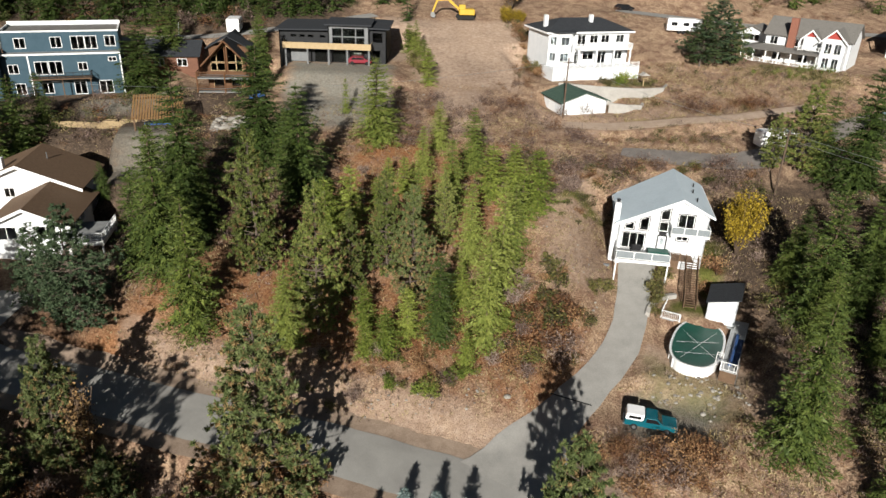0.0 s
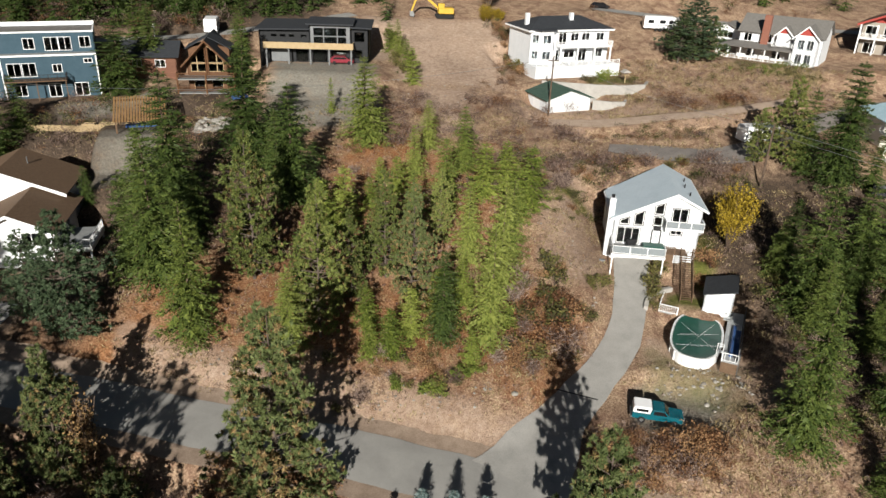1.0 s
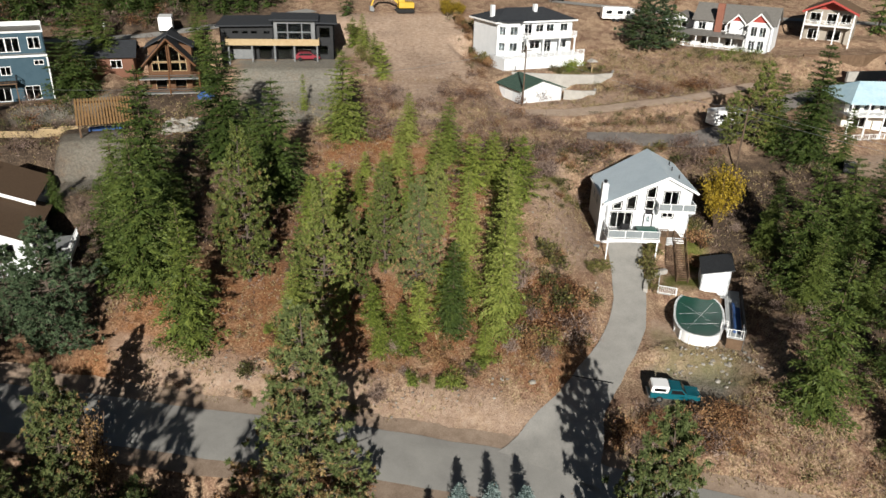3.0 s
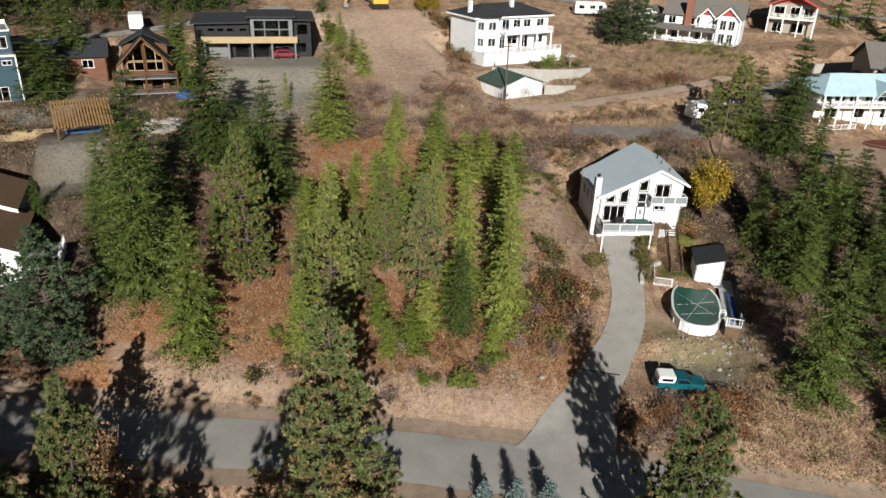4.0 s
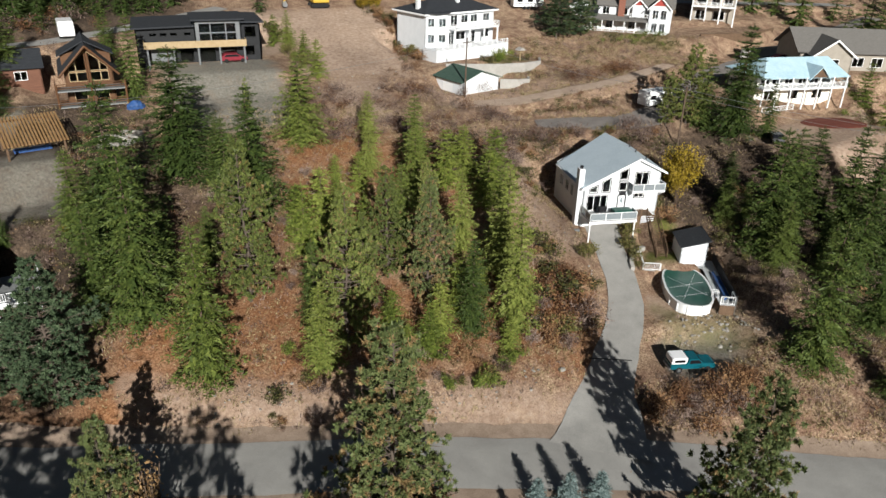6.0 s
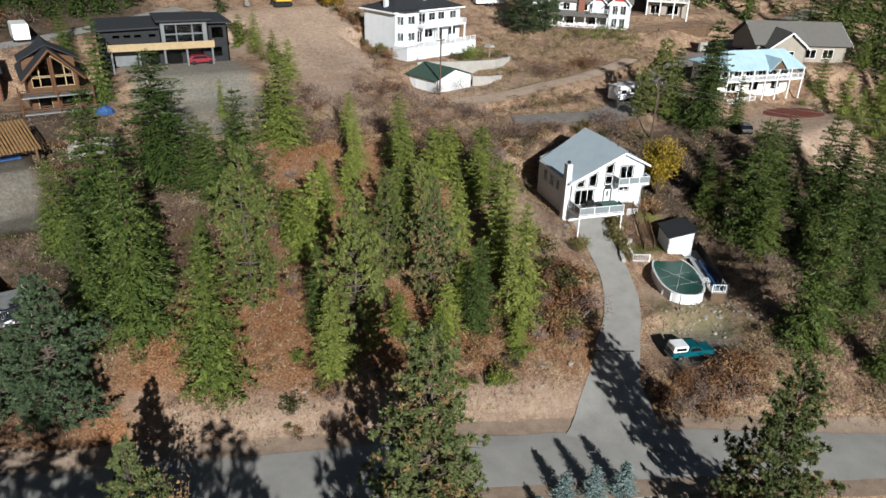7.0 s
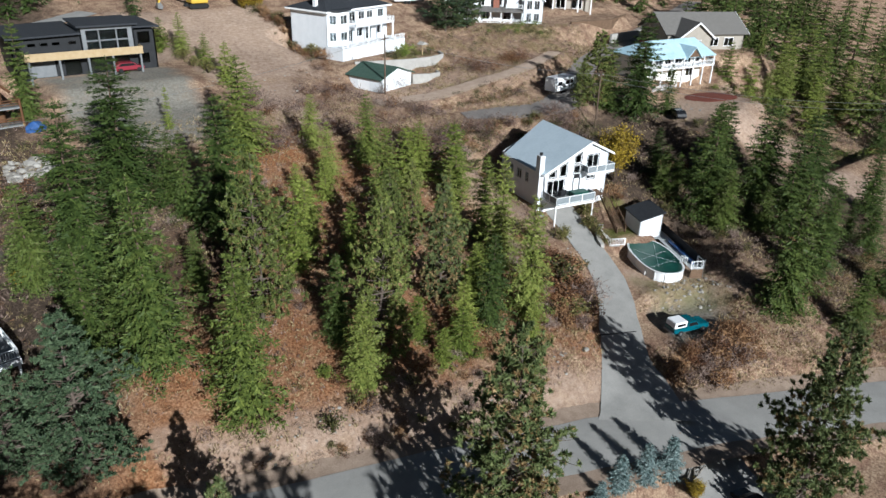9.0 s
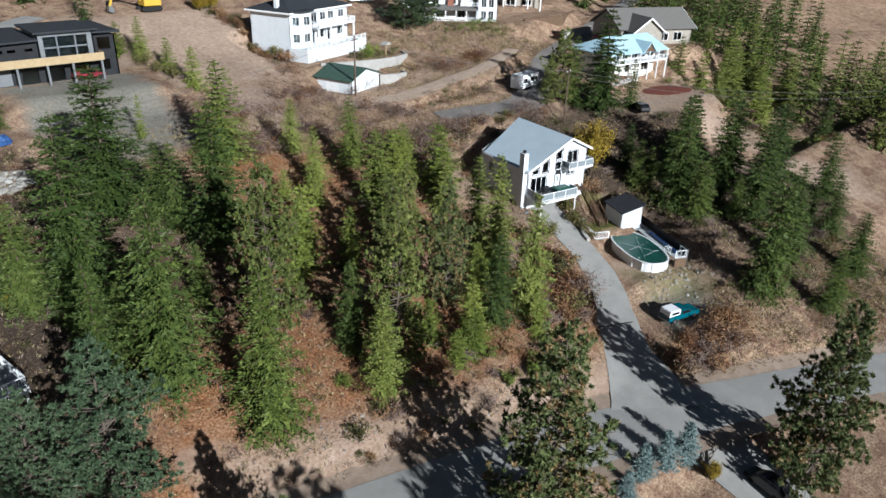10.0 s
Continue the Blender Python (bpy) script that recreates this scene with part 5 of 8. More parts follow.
def black_house():
    W, D, H = 20.0, 11.0, 5.9
    front = [(2.2, 3.2, 4.5, 4.9), (3.8, 4.8, 4.5, 4.9), (5.4, 6.4, 4.5, 4.9), (7.6, 8.6, 4.5, 4.9), (17.4, 19.2, 3.9, 5.6),
             (2.0, 5.4, 0.05, 2.3), (6.6, 8.8, 0.1, 2.3), (9.9, 12.3, 0.1, 2.3), (13.2, 15.8, 0.1, 2.3), (17.4, 18.8, 0.9, 2.4)]
    hs = box_house("black_house", -29.7, 137.2, 20.6, 0, W, D, H, BLACKSIDING, "modern black two-storey house with a pale wooden balcony", front, BLACKSIDING, (0.02, 2.9), mull=(1, 1))
    # glazed grey tower
    tw = [(0.8, 2.5, 3.1, 4.7), (2.7, 5.0, 3.1, 4.7), (5.2, 6.7, 3.1, 4.7), (0.8, 2.5, 4.9, 6.3), (2.7, 5.0, 4.9, 6.3), (5.2, 6.7, 4.9, 6.3)]
    wall("tower_wall", hs, GREYSIDING, (9.2, -0.5), (16.8, -0.5), 2.8, [(0, 6.9), (7.6, 6.9)], tw)
    wall("tower_wall", hs, GREYSIDING, (16.8, -0.5), (16.8, 6), 2.8, [(0, 6.9), (6.5, 6.9)])
    wall("tower_wall", hs, GREYSIDING, (9.2, 6), (9.2, -0.5), 2.8, [(0, 6.9), (6.5, 6.9)])
    grid_windows(hs, (9.2, -0.5), (16.8, -0.5), tw, GREYSIDING, (1, 1))
    slab_roof("roof", hs, DARKROOF, (-0.6, -1.0, 5.95), (9.3, -1.0, 6.15), (9.3, D + 0.4, 6.3), (-0.6, D + 0.4, 6.1), 0.25)
    slab_roof("roof", hs, DARKROOF, (8.7, -1.3, 7.1), (17.3, -1.3, 7.1), (17.3, 7, 7.3), (8.7, 7, 7.3), 0.25)
    slab_roof("roof", hs, DARKROOF, (16.6, -0.9, 6.6), (W + 0.6, -0.9, 6.5), (W + 0.6, D + 0.4, 6.5), (16.6, D + 0.4, 6.6), 0.25)
    part("balcony", cube(1.2, 17.2, -2.4, -0.52, 2.75, 2.95), GREYDECK, hs)
    for a in ((1.2, 17.2, -2.5, -2.41, 2.8, 3.9), (1.1, 1.2, -2.5, -0.1, 2.8, 3.9), (17.2, 17.3, -2.5, -0.55, 2.8, 3.9)):
        part("parapet", cube(*a), PALEWOOD, hs, "pale new wooden parapet")
    for x in (1.6, 5.6, 9.5, 12.9, 16.9):
        part("post", cube(x - 0.14, x + 0.14, -2.4, -2.12, -0.8, 2.75), GREYSIDING, hs)
    part("garage_door", cube(2.05, 5.35, 0.06, 0.12, 0.05, 2.28), GREYSIDING, hs)
    return hs


black_house()


def log_house():
    hs = thing("log_house", -39.8, 125.4, 17.6, 6, "log chalet with a glazed gable and log decks", "house")
    W, D = 6.6, 11.0
    M = W / 2
    prof = [(0, 4.9), (M, 8.2), (W, 4.9)]
    front = [(0.7, 1.6, 3.2, 4.4), (1.75, 3.1, 3.2, 4.4), (3.5, 4.85, 3.2, 4.4), (5.0, 5.9, 3.2, 4.4), (1.75, 3.1, 4.7, 6.1, 1.25), (3.5, 4.85, 4.7, 7.35, -1.25), (0.75, 1.6, 4.7, 5.1, 0.8), (5.0, 5.85, 4.7, 5.9, -0.8), (1.0, 2.6, 0.2, 2.2), (4.0, 5.6, 0.2, 2.2)]
    wall("front_wall", hs, LOG, (0, 0), (W, 0), -1, prof, front)
    wall("right_wall", hs, LOG, (W, 0), (W, D), -1, [(0, 4.9), (D, 4.9)])
    wall("back_wall", hs, LOG, (W, D), (0, D), -1, prof)
    wall("left_wall", hs, LOG, (0, D), (0, 0), -1, [(0, 4.9), (D, 4.9)])
    for o in front:
        window(hs, (0, 0), (W, 0), *o[:4], PALEWOOD, (1, 1), slant=o[4] if len(o) > 4 else 0.0)
    rooms(hs, W, D, 0, 8, 0.25, 0, 0, (0.02, 2.8))
    for s in (-1, 1):
        slab_roof("roof", hs, DARKROOF, (M + s * 4.1, -1.3, 4.3), (M + s * 4.1, D + 0.5, 4.3), (M, D + 0.5, 8.55), (M, -1.3, 8.55), 0.2, "dark steep shingle roof")
        part("barge_log", rod(bmesh.new(), (M, -1.35, 8.35), (M + s * 4.1, -1.35, 4.1), 0.17), LOG, hs)
        part("log_post", rod(bmesh.new(), (M + s * 0.18, -0.1, 2.6), (M + s * 0.18, -0.1, 7.2), 0.12), LOG, hs)
        part("dormer", prism(bmesh.new(), [(M + s * 1.2, 3.0, 7.0), (M + s * 3.4, 3.0, 5.0), (M + s * 3.4, 3.0, 6.6)], (0, 4.0, 0)), LOG, hs)
        slab_roof("dormer_roof", hs, DARKROOF, (M + s * 3.9, 2.4, 6.5), (M + s * 3.9, 7.6, 6.5), (M, 7.6, 8.6), (M, 2.4, 8.6), 0.14)
    for z in (2.3, 0.0):
        part("deck", cube(-1.4, W + 1.4, -3.0, -0.02, z, z + 0.15), GREYDECK, hs)
        for a, b in (((-1.4, -2.9), (W + 1.4, -2.9)), ((-1.4, -2.9), (-1.4, 0)), ((W + 1.4, -2.9), (W + 1.4, 0))):
            for h in (0.35, 0.65, 0.95):
                part("rail_log", rod(bmesh.new(), (*a, z + 0.15 + h), (*b, z + 0.15 + h), 0.07, None, 6), LOG, hs)
    for x in (-1.3, M, W + 1.3):
        part("log_post", rod(bmesh.new(), (x, -2.9, -1.5), (x, -2.9, 3.4), 0.15), LOG, hs)
    return hs


log_house()


def log_annex():
    hs = thing("log_outbuilding", -52.6, 131.4, 17.4, 8, "brown wooden house with a dark roof beside the chalet", "house")
    W, D = 9.0, 8.0
    wall("front_wall", hs, BROWNSIDING, (0, 0), (W, 0), -1, [(0, 4.6), (W, 4.6)], [(1.6, 3.0, 2.6, 3.8), (5.4, 7.0, 2.6, 3.8)])
    wall("right_wall", hs, BROWNSIDING, (W, 0), (W, D), -1, [(0, 4.6), (D / 2, 6.4), (D, 4.6)])
    wall("back_wall", hs, BROWNSIDING, (W, D), (0, D), -1, [(0, 4.6), (W, 4.6)])
    wall("left_wall", hs, BROWNSIDING, (0, D), (0, 0), -1, [(0, 4.6), (D / 2, 6.4), (D, 4.6)])
    grid_windows(hs, (0, 0), (W, 0), [(1.6, 3.0, 2.6, 3.8), (5.4, 7.0, 2.6, 3.8)], WHITETRIM)
    rooms(hs, W, D, 0, 4, 0.25, 0, 0, (0.02,))
    slab_roof("roof", hs, DARKROOF, (-0.5, -0.6, 4.4), (W + 0.5, -0.6, 4.4), (W + 0.5, D / 2, 6.6), (-0.5, D / 2, 6.6), 0.16)
    slab_roof("roof", hs, DARKROOF, (-0.5, D + 0.6, 4.4), (W + 0.5, D + 0.6, 4.4), (W + 0.5, D / 2, 6.6), (-0.5, D / 2, 6.6), 0.16)
    return hs


log_annex()


def large_white_house():
    W, D, H = 17.0, 9.0, 6.0
    front = [(6.0, 7.6, 3.3, 5.3), (8.6, 10.2, 3.9, 5.2), (11.0, 12.6, 3.9, 5.2), (14.2, 15.8, 3.9, 5.2),
             (5.6, 6.8, 0.1, 2.2), (7.4, 9.6, 0.8, 2.2), (10.6, 12.2, 0.1, 2.2), (14.0, 15.8, 0.8, 2.2)]
    right = ()
    hs = box_house("large_white_house", 20.3, 136.6, 21.6, 18, W, D, H, WHITE, "large white two-storey house with a dark hip roof", front, WHITETRIM, (0.02, 3.0), base=-3.0)
    hip_roof(hs, DARKROOF, W, D, H, 1.9, 0.7)
    for x, y in ((0.4, 3.0), (9.6, 2.6)):
        part("chimney", cube(x, x + 0.7, y, y + 0.7, 5.5, 8.6, 0.02), WHITE, hs)
    bal = bmesh.new()
    block(bal, 5.4, 16.6, -2.2, -0.02, 2.85, 3.0)
    part("balcony", bal, WHITETRIM, hs)
    railing(hs, [(5.4, -0.05, 3.0), (5.4, -2.15, 3.0), (16.6, -2.15, 3.0), (16.6, -0.05, 3.0)], 1.0, WHITETRIM, "railing", bars=0.2)
    for x in (5.5, 9.2, 12.9, 16.4):
        part("post", cube(x - 0.12, x + 0.12, -2.1, -1.86, -1.5, 2.85), WHITETRIM, hs)
    bay = [(0.0, -0.02), (1.3, -1.7), (3.9, -1.7), (5.2, -0.02)]
    for p, q in zip(bay, bay[1:]):
        w = math.hypot(q[0] - p[0], q[1] - p[1])
        cells = [(0.5, w - 0.5, 0.9, 2.3), (0.5, w - 0.5, 3.8, 5.2)]
        wall("bay_wall", hs, WHITE, p, q, -0.02, [(0, H), (w, H)], cells, 0.15)
        grid_windows(hs, p, q, cells, WHITETRIM)
    part("bay_roof", prism(bmesh.new(), [(-0.4, -0.3, H), (1.0, -2.2, H), (4.2, -2.2, H), (5.6, -0.3, H)], (0, 0, 0.25)), DARKROOF, hs)
    tb = bmesh.new()
    block(tb, -0.6, 17.4, -4.2, -0.05, -3.0, -0.02)
    part("terrace", tb, WHITE, hs)
    railing(hs, [(-0.5, -4.1, 0.0), (17.3, -4.1, 0.0)], 0.9, WHITETRIM, "terrace_railing", bars=0.2)
    return hs


large_white_house()


def green_garage():
    hs = thing("garage", 21.2, 120.4, 16.1, 18, "white garage with a dark green gable roof", "garage")
    W, D = 8.6, 7.0
    prof = [(0, 2.45), (W / 2, 3.75), (W, 2.45)]
    wall("front_wall", hs, WHITE, (0, 0), (W, 0), -0.8, prof)
    wall("right_wall", hs, WHITE, (W, 0), (W, D), -0.8, [(0, 2.45), (D, 2.45)])
    wall("back_wall", hs, WHITE, (W, D), (0, D), -0.8, prof)
    wall("left_wall", hs, WHITE, (0, D), (0, 0), -0.8, [(0, 2.45), (D, 2.45)], [(2.0, 4.6, 0.05, 2.2)])
    part("garage_door", cube(0.02, 0.1, D - 4.6, D - 2.0, 0.05, 2.2), WHITETRIM, hs)
    for s in (-1, 1):
        slab_roof("roof", hs, GREENROOF, (W / 2 + s * (W / 2 + 0.5), -0.5, 2.35), (W / 2 + s * (W / 2 + 0.5), D + 0.5, 2.35), (W / 2, D + 0.5, 3.93), (W / 2, -0.5, 3.93), 0.14, "dark green shingle roof")
    return hs


green_garage()


def terrace_wall(points, z0, z1, thick, mat, label):
    tw = thing("retaining_wall", points[0][0], points[0][1], z0, 0, label, "wall")
    o = Vector(points[0])
    bm = bmesh.new()
    for a, b in zip(points, points[1:]):
        a, b = Vector(a) - o, Vector(b) - o
        d = (b - a).normalized()
        s = Vector((-d.y, d.x)) * thick
        prism(bm, [(*a, -0.8), (*b, -0.8), (*b, z1 - z0), (*a, z1 - z0)], (s.x, s.y, 0))
    part("concrete", bm, mat, tw)
    return tw


terrace_wall([(21.8, 129.6), (26.5, 128.2), (32.0, 127.0), (36.5, 127.0), (40.5, 128.4), (42.0, 131.5)], 17.0, 19.8, 0.4, CONCRETE, "pale concrete retaining wall of a garden terrace")
terrace_wall([(29.9, 123.4), (33.0, 122.4), (35.4, 122.6), (36.2, 124.4)], 16.4, 17.9, 0.4, CONCRETE, "low concrete retaining wall beside the garage")


def utility_pole(x, y, z, h, label="dark wooden utility pole beside the road", arm=True):
    up = thing("utility_pole", x, y, z, 20, label, "pole")
    part("pole", rod(bmesh.new(), (0, 0, -0.8), (0, 0, h), 0.16, 0.11, 10), BARK, up)
    if arm:
        part("crossarm", cube(-1.0, 1.0, -0.06, 0.06, h - 0.8, h - 0.66), BARK, up)
        for xx in (-0.9, 0.0, 0.9):
            part("insulator", rod(bmesh.new(), (xx, 0, h - 0.66), (xx, 0, h - 0.45), 0.05, 0.03), WHITETRIM, up)
    return up


utility_pole(21.4, 119.3, 16.0, 10.0)
utility_pole(49.0, 96.8, height(49, 96.8), 9.5)


def porch_house():
    W, D, H = 16.0, 9.0, 5.4
    front = [(1.0, 2.4, 3.4, 4.8), (5.0, 6.4, 3.4, 4.8), (2, 3.6, 0.4, 2.2), (7, 8.6, 0.4, 2.2)]
    hs = box_house("white_porch_house", 67.0, 152.0, 21.4, -38, W, D, H, WHITE, "white house with a wrap-around porch and red-trimmed gables", front, WHITETRIM, (0.02, 2.9))
    slab_roof("roof", hs, GREYROOF, (-0.5, -0.6, H - 0.2), (W + 0.5, -0.6, H - 0.2), (W + 0.5, D / 2, H + 3.0), (-0.5, D / 2, H + 3.0), 0.16)
    slab_roof("roof", hs, GREYROOF, (-0.5, D + 0.6, H - 0.2), (W + 0.5, D + 0.6, H - 0.2), (W + 0.5, D / 2, H + 3.0), (-0.5, D / 2, H + 3.0), 0.16)
    for x in (-0.01, W - 0.19):
        part("gable_wall", prism(bmesh.new(), [(x, 0, H), (x, D, H), (x, D / 2, H + 2.8)], (0.2, 0, 0)), WHITE, hs)
    # tall front wing with a red gable
    ww = [(0.8, 1.9, 3.2, 5.0), (2.5, 3.6, 3.2, 5.0), (0.8, 1.9, 0.4, 2.3), (2.5, 3.6, 0.4, 2.3)]
    wall("wing_wall", hs, WHITE, (11.2, -3.0), (15.6, -3.0), -1.8, [(0, 5.6), (2.2, 7.6), (4.4, 5.6)], ww)
    wall("wing_wall", hs, WHITE, (15.6, -3.0), (15.6, 0), -1.8, [(0, 5.6), (3, 5.6)])
    wall("wing_wall", hs, WHITE, (11.2, 0), (11.2, -3.0), -1.8, [(0, 5.6), (3, 5.6)])
    grid_windows(hs, (11.2, -3.0), (15.6, -3.0), ww, WHITETRIM)
    for x, y, w in ((13.4, -3.0, 2.2), (8.9, -1.2, 1.5)):
        part("gable_panel", prism(bmesh.new(), [(x - w * 0.8, y - 0.06, H + 0.55 if w > 2 else H + 0.3), (x + w * 0.8, y - 0.06, H + 0.55 if w > 2 else H + 0.3), (x, y - 0.06, H + w)], (0, 0.05, 0)), REDTRIM, hs, "red gable panel")
        for s in (-1, 1):
            slab_roof("gable_roof", hs, GREYROOF, (x + s * (w + 0.45), y - 0.5, H - 0.25), (x + s * (w + 0.45), y + 5.4, H - 0.25), (x, y + 5.4, H + w + 0.15), (x, y - 0.5, H + w + 0.15), 0.12)
            part("barge_board", prism(bmesh.new(), [(x, y - 0.53, H + w - 0.15), (x + s * (w + 0.45), y - 0.53, H - 0.55), (x + s * (w + 0.45), y - 0.53, H - 0.22), (x, y - 0.53, H + w + 0.18)], (0, 0.04, 0)), WHITETRIM, hs)
    part("dormer", prism(bmesh.new(), [(7.5, -1.15, 3.1), (10.3, -1.15, 3.1), (10.3, -1.15, H), (8.9, -1.15, H + 1.3), (7.5, -1.15, H)], (0, 1.1, 0)), WHITE, hs)
    slab_roof("porch_roof", hs, GREYROOF, (-3.6, -3.4, 2.5), (11.1, -3.4, 2.5), (11.1, -0.02, 3.3), (-0.2, -0.02, 3.3), 0.14)
    slab_roof("porch_roof", hs, GREYROOF, (-3.6, D, 2.5), (-3.6, -3.4, 2.5), (-0.02, -0.02, 3.3), (-0.02, D, 3.3), 0.14)
    for i in range(7):
        part("porch_post", cube(-3.4 + i * 2.4 - 0.09, -3.4 + i * 2.4 + 0.09, -3.2, -3.02, -0.8, 2.5), WHITETRIM, hs)
    for i in range(1, 5):
        part("porch_post", cube(-3.4 - 0.09, -3.4 + 0.09, -3.2 + i * 2.4, -3.02 + i * 2.4, -0.8, 2.5), WHITETRIM, hs)
    part("porch_floor", cube(-3.5, 11.1, -3.3, -0.02, -1.6, -0.05), WHITE, hs)
    part("porch_floor", cube(-3.5, -0.02, 0.0, D, -1.6, -0.05), WHITE, hs)
    railing(hs, [(-3.4, D - 0.5, -0.05), (-3.4, -3.15, -0.05), (11.0, -3.15, -0.05)], 0.9, WHITETRIM, "porch_railing", bars=0.25)
    railing(hs, [(7.2, -3.0, 3.2), (11.0, -3.0, 3.2)], 0.9, WHITETRIM, "balcony_railing", bars=0.25)
    part("chimney", cube(4.4, 5.8, -0.9, 0.2, 2.4, 8.8, 0.03), BRICK, hs, "red brick chimney")
    # low wing at the back left
    wall("side_wing_wall", hs, WHITE, (-7.6, 4.0), (-0.2, 4.0), -1.5, [(0, 4.4), (3.7, 5.8), (7.4, 4.4)], [(2.2, 5.2, 3.0, 4.2)])
    wall("side_wing_wall", hs, WHITE, (-7.6, 10), (-7.6, 4.0), -1.5, [(0, 4.4), (6, 4.4)])
    grid_windows(hs, (-7.6, 4.0), (-0.2, 4.0), [(2.2, 5.2, 3.0, 4.2)], WHITETRIM, (3, 1))
    for s in (-1, 1):
        slab_roof("side_wing_roof", hs, GREYROOF, (-3.9 + s * 4.1, 3.5, 4.2), (-3.9 + s * 4.1, 10.5, 4.2), (-3.9, 10.5, 6.0), (-3.9, 3.5, 6.0), 0.14)
    return hs


porch_house()


def blue_roof_house():
    W, D, H = 16.0, 8.0, 4.6
    front = [(0.8, 2.6, 2.7, 4.3), (3.2, 5.0, 2.7, 4.3), (5.8, 7.4, 2.7, 4.3), (8.6, 10.4, 2.7, 4.3), (11.0, 12.8, 2.7, 4.3), (13.6, 15.4, 2.7, 4.3), (2, 4, 0.1, 2.1), (7, 9, 0.1, 2.1), (12, 14, 0.1, 2.1)]
    hs = box_house("blue_roofed_house", 71.4, 105.7, 15.6, -7, W, D, H, CREAM, "cream house with light blue metal roofs and long balconies", front, WHITETRIM, (0.02, 2.6))
    R = H + 2.4
    a, b, c, d = (-0.8, -2.8, H - 0.2), (W + 0.8, -2.8, H - 0.2), (W + 0.8, D + 0.7, H - 0.2), (-0.8, D + 0.7, H - 0.2)
    r0, r1 = (3.0, 2.6, R), (15.8, 2.6, R)
    slab_roof("roof", hs, BLUEROOF, a, b, r1, r0, 0.15, "light blue metal roof", 0.5)
    slab_roof("roof", hs, BLUEROOF, d, c, r1, r0, 0.15, "light blue metal roof", 0.5)
    part("roof", prism(bmesh.new(), [b, c, r1], (0, 0, -0.15)), BLUEROOF, hs, "light blue metal roof")
    part("roof", prism(bmesh.new(), [a, d, r0], (0, 0, -0.15)), BLUEROOF, hs, "light blue metal roof")
    part("gable", prism(bmesh.new(), [(8.6, -2.9, H - 0.2), (12.0, -2.9, H - 0.2), (10.3, -2.9, H + 1.4)], (0, 4.0, 0)), WOOD, hs, "brown wooden gable")
    for s in (-1, 1):
        slab_roof("gable_roof", hs, BLUEROOF, (10.3 + s * 2.2, -3.3, H - 0.5), (10.3 + s * 2.2, 1.5, H - 0.5), (10.3, 1.5, H + 1.75), (10.3, -3.3, H + 1.75), 0.12)
    part("balcony", cube(-0.6, W + 0.6, -2.9, -0.02, 2.35, 2.55), WHITETRIM, hs)
    railing(hs, [(-0.55, -0.05, 2.55), (-0.55, -2.85, 2.55), (W + 0.55, -2.85, 2.55), (W + 0.55, -0.05, 2.55)], 1.0, WHITETRIM, "railing", bars=0.25)
    for i in range(7):
        x = -0.4 + i * 2.8
        part("post", cube(x - 0.11, x + 0.11, -2.8, -2.58, -1.2, 4.4), WHITETRIM, hs)
    railing(hs, [(-1.5, -4.8, -1.0), (5.0, -4.4, -0.7)], 0.9, WHITETRIM, "yard_railing", bars=0.3)
    return hs


blue_roof_house()


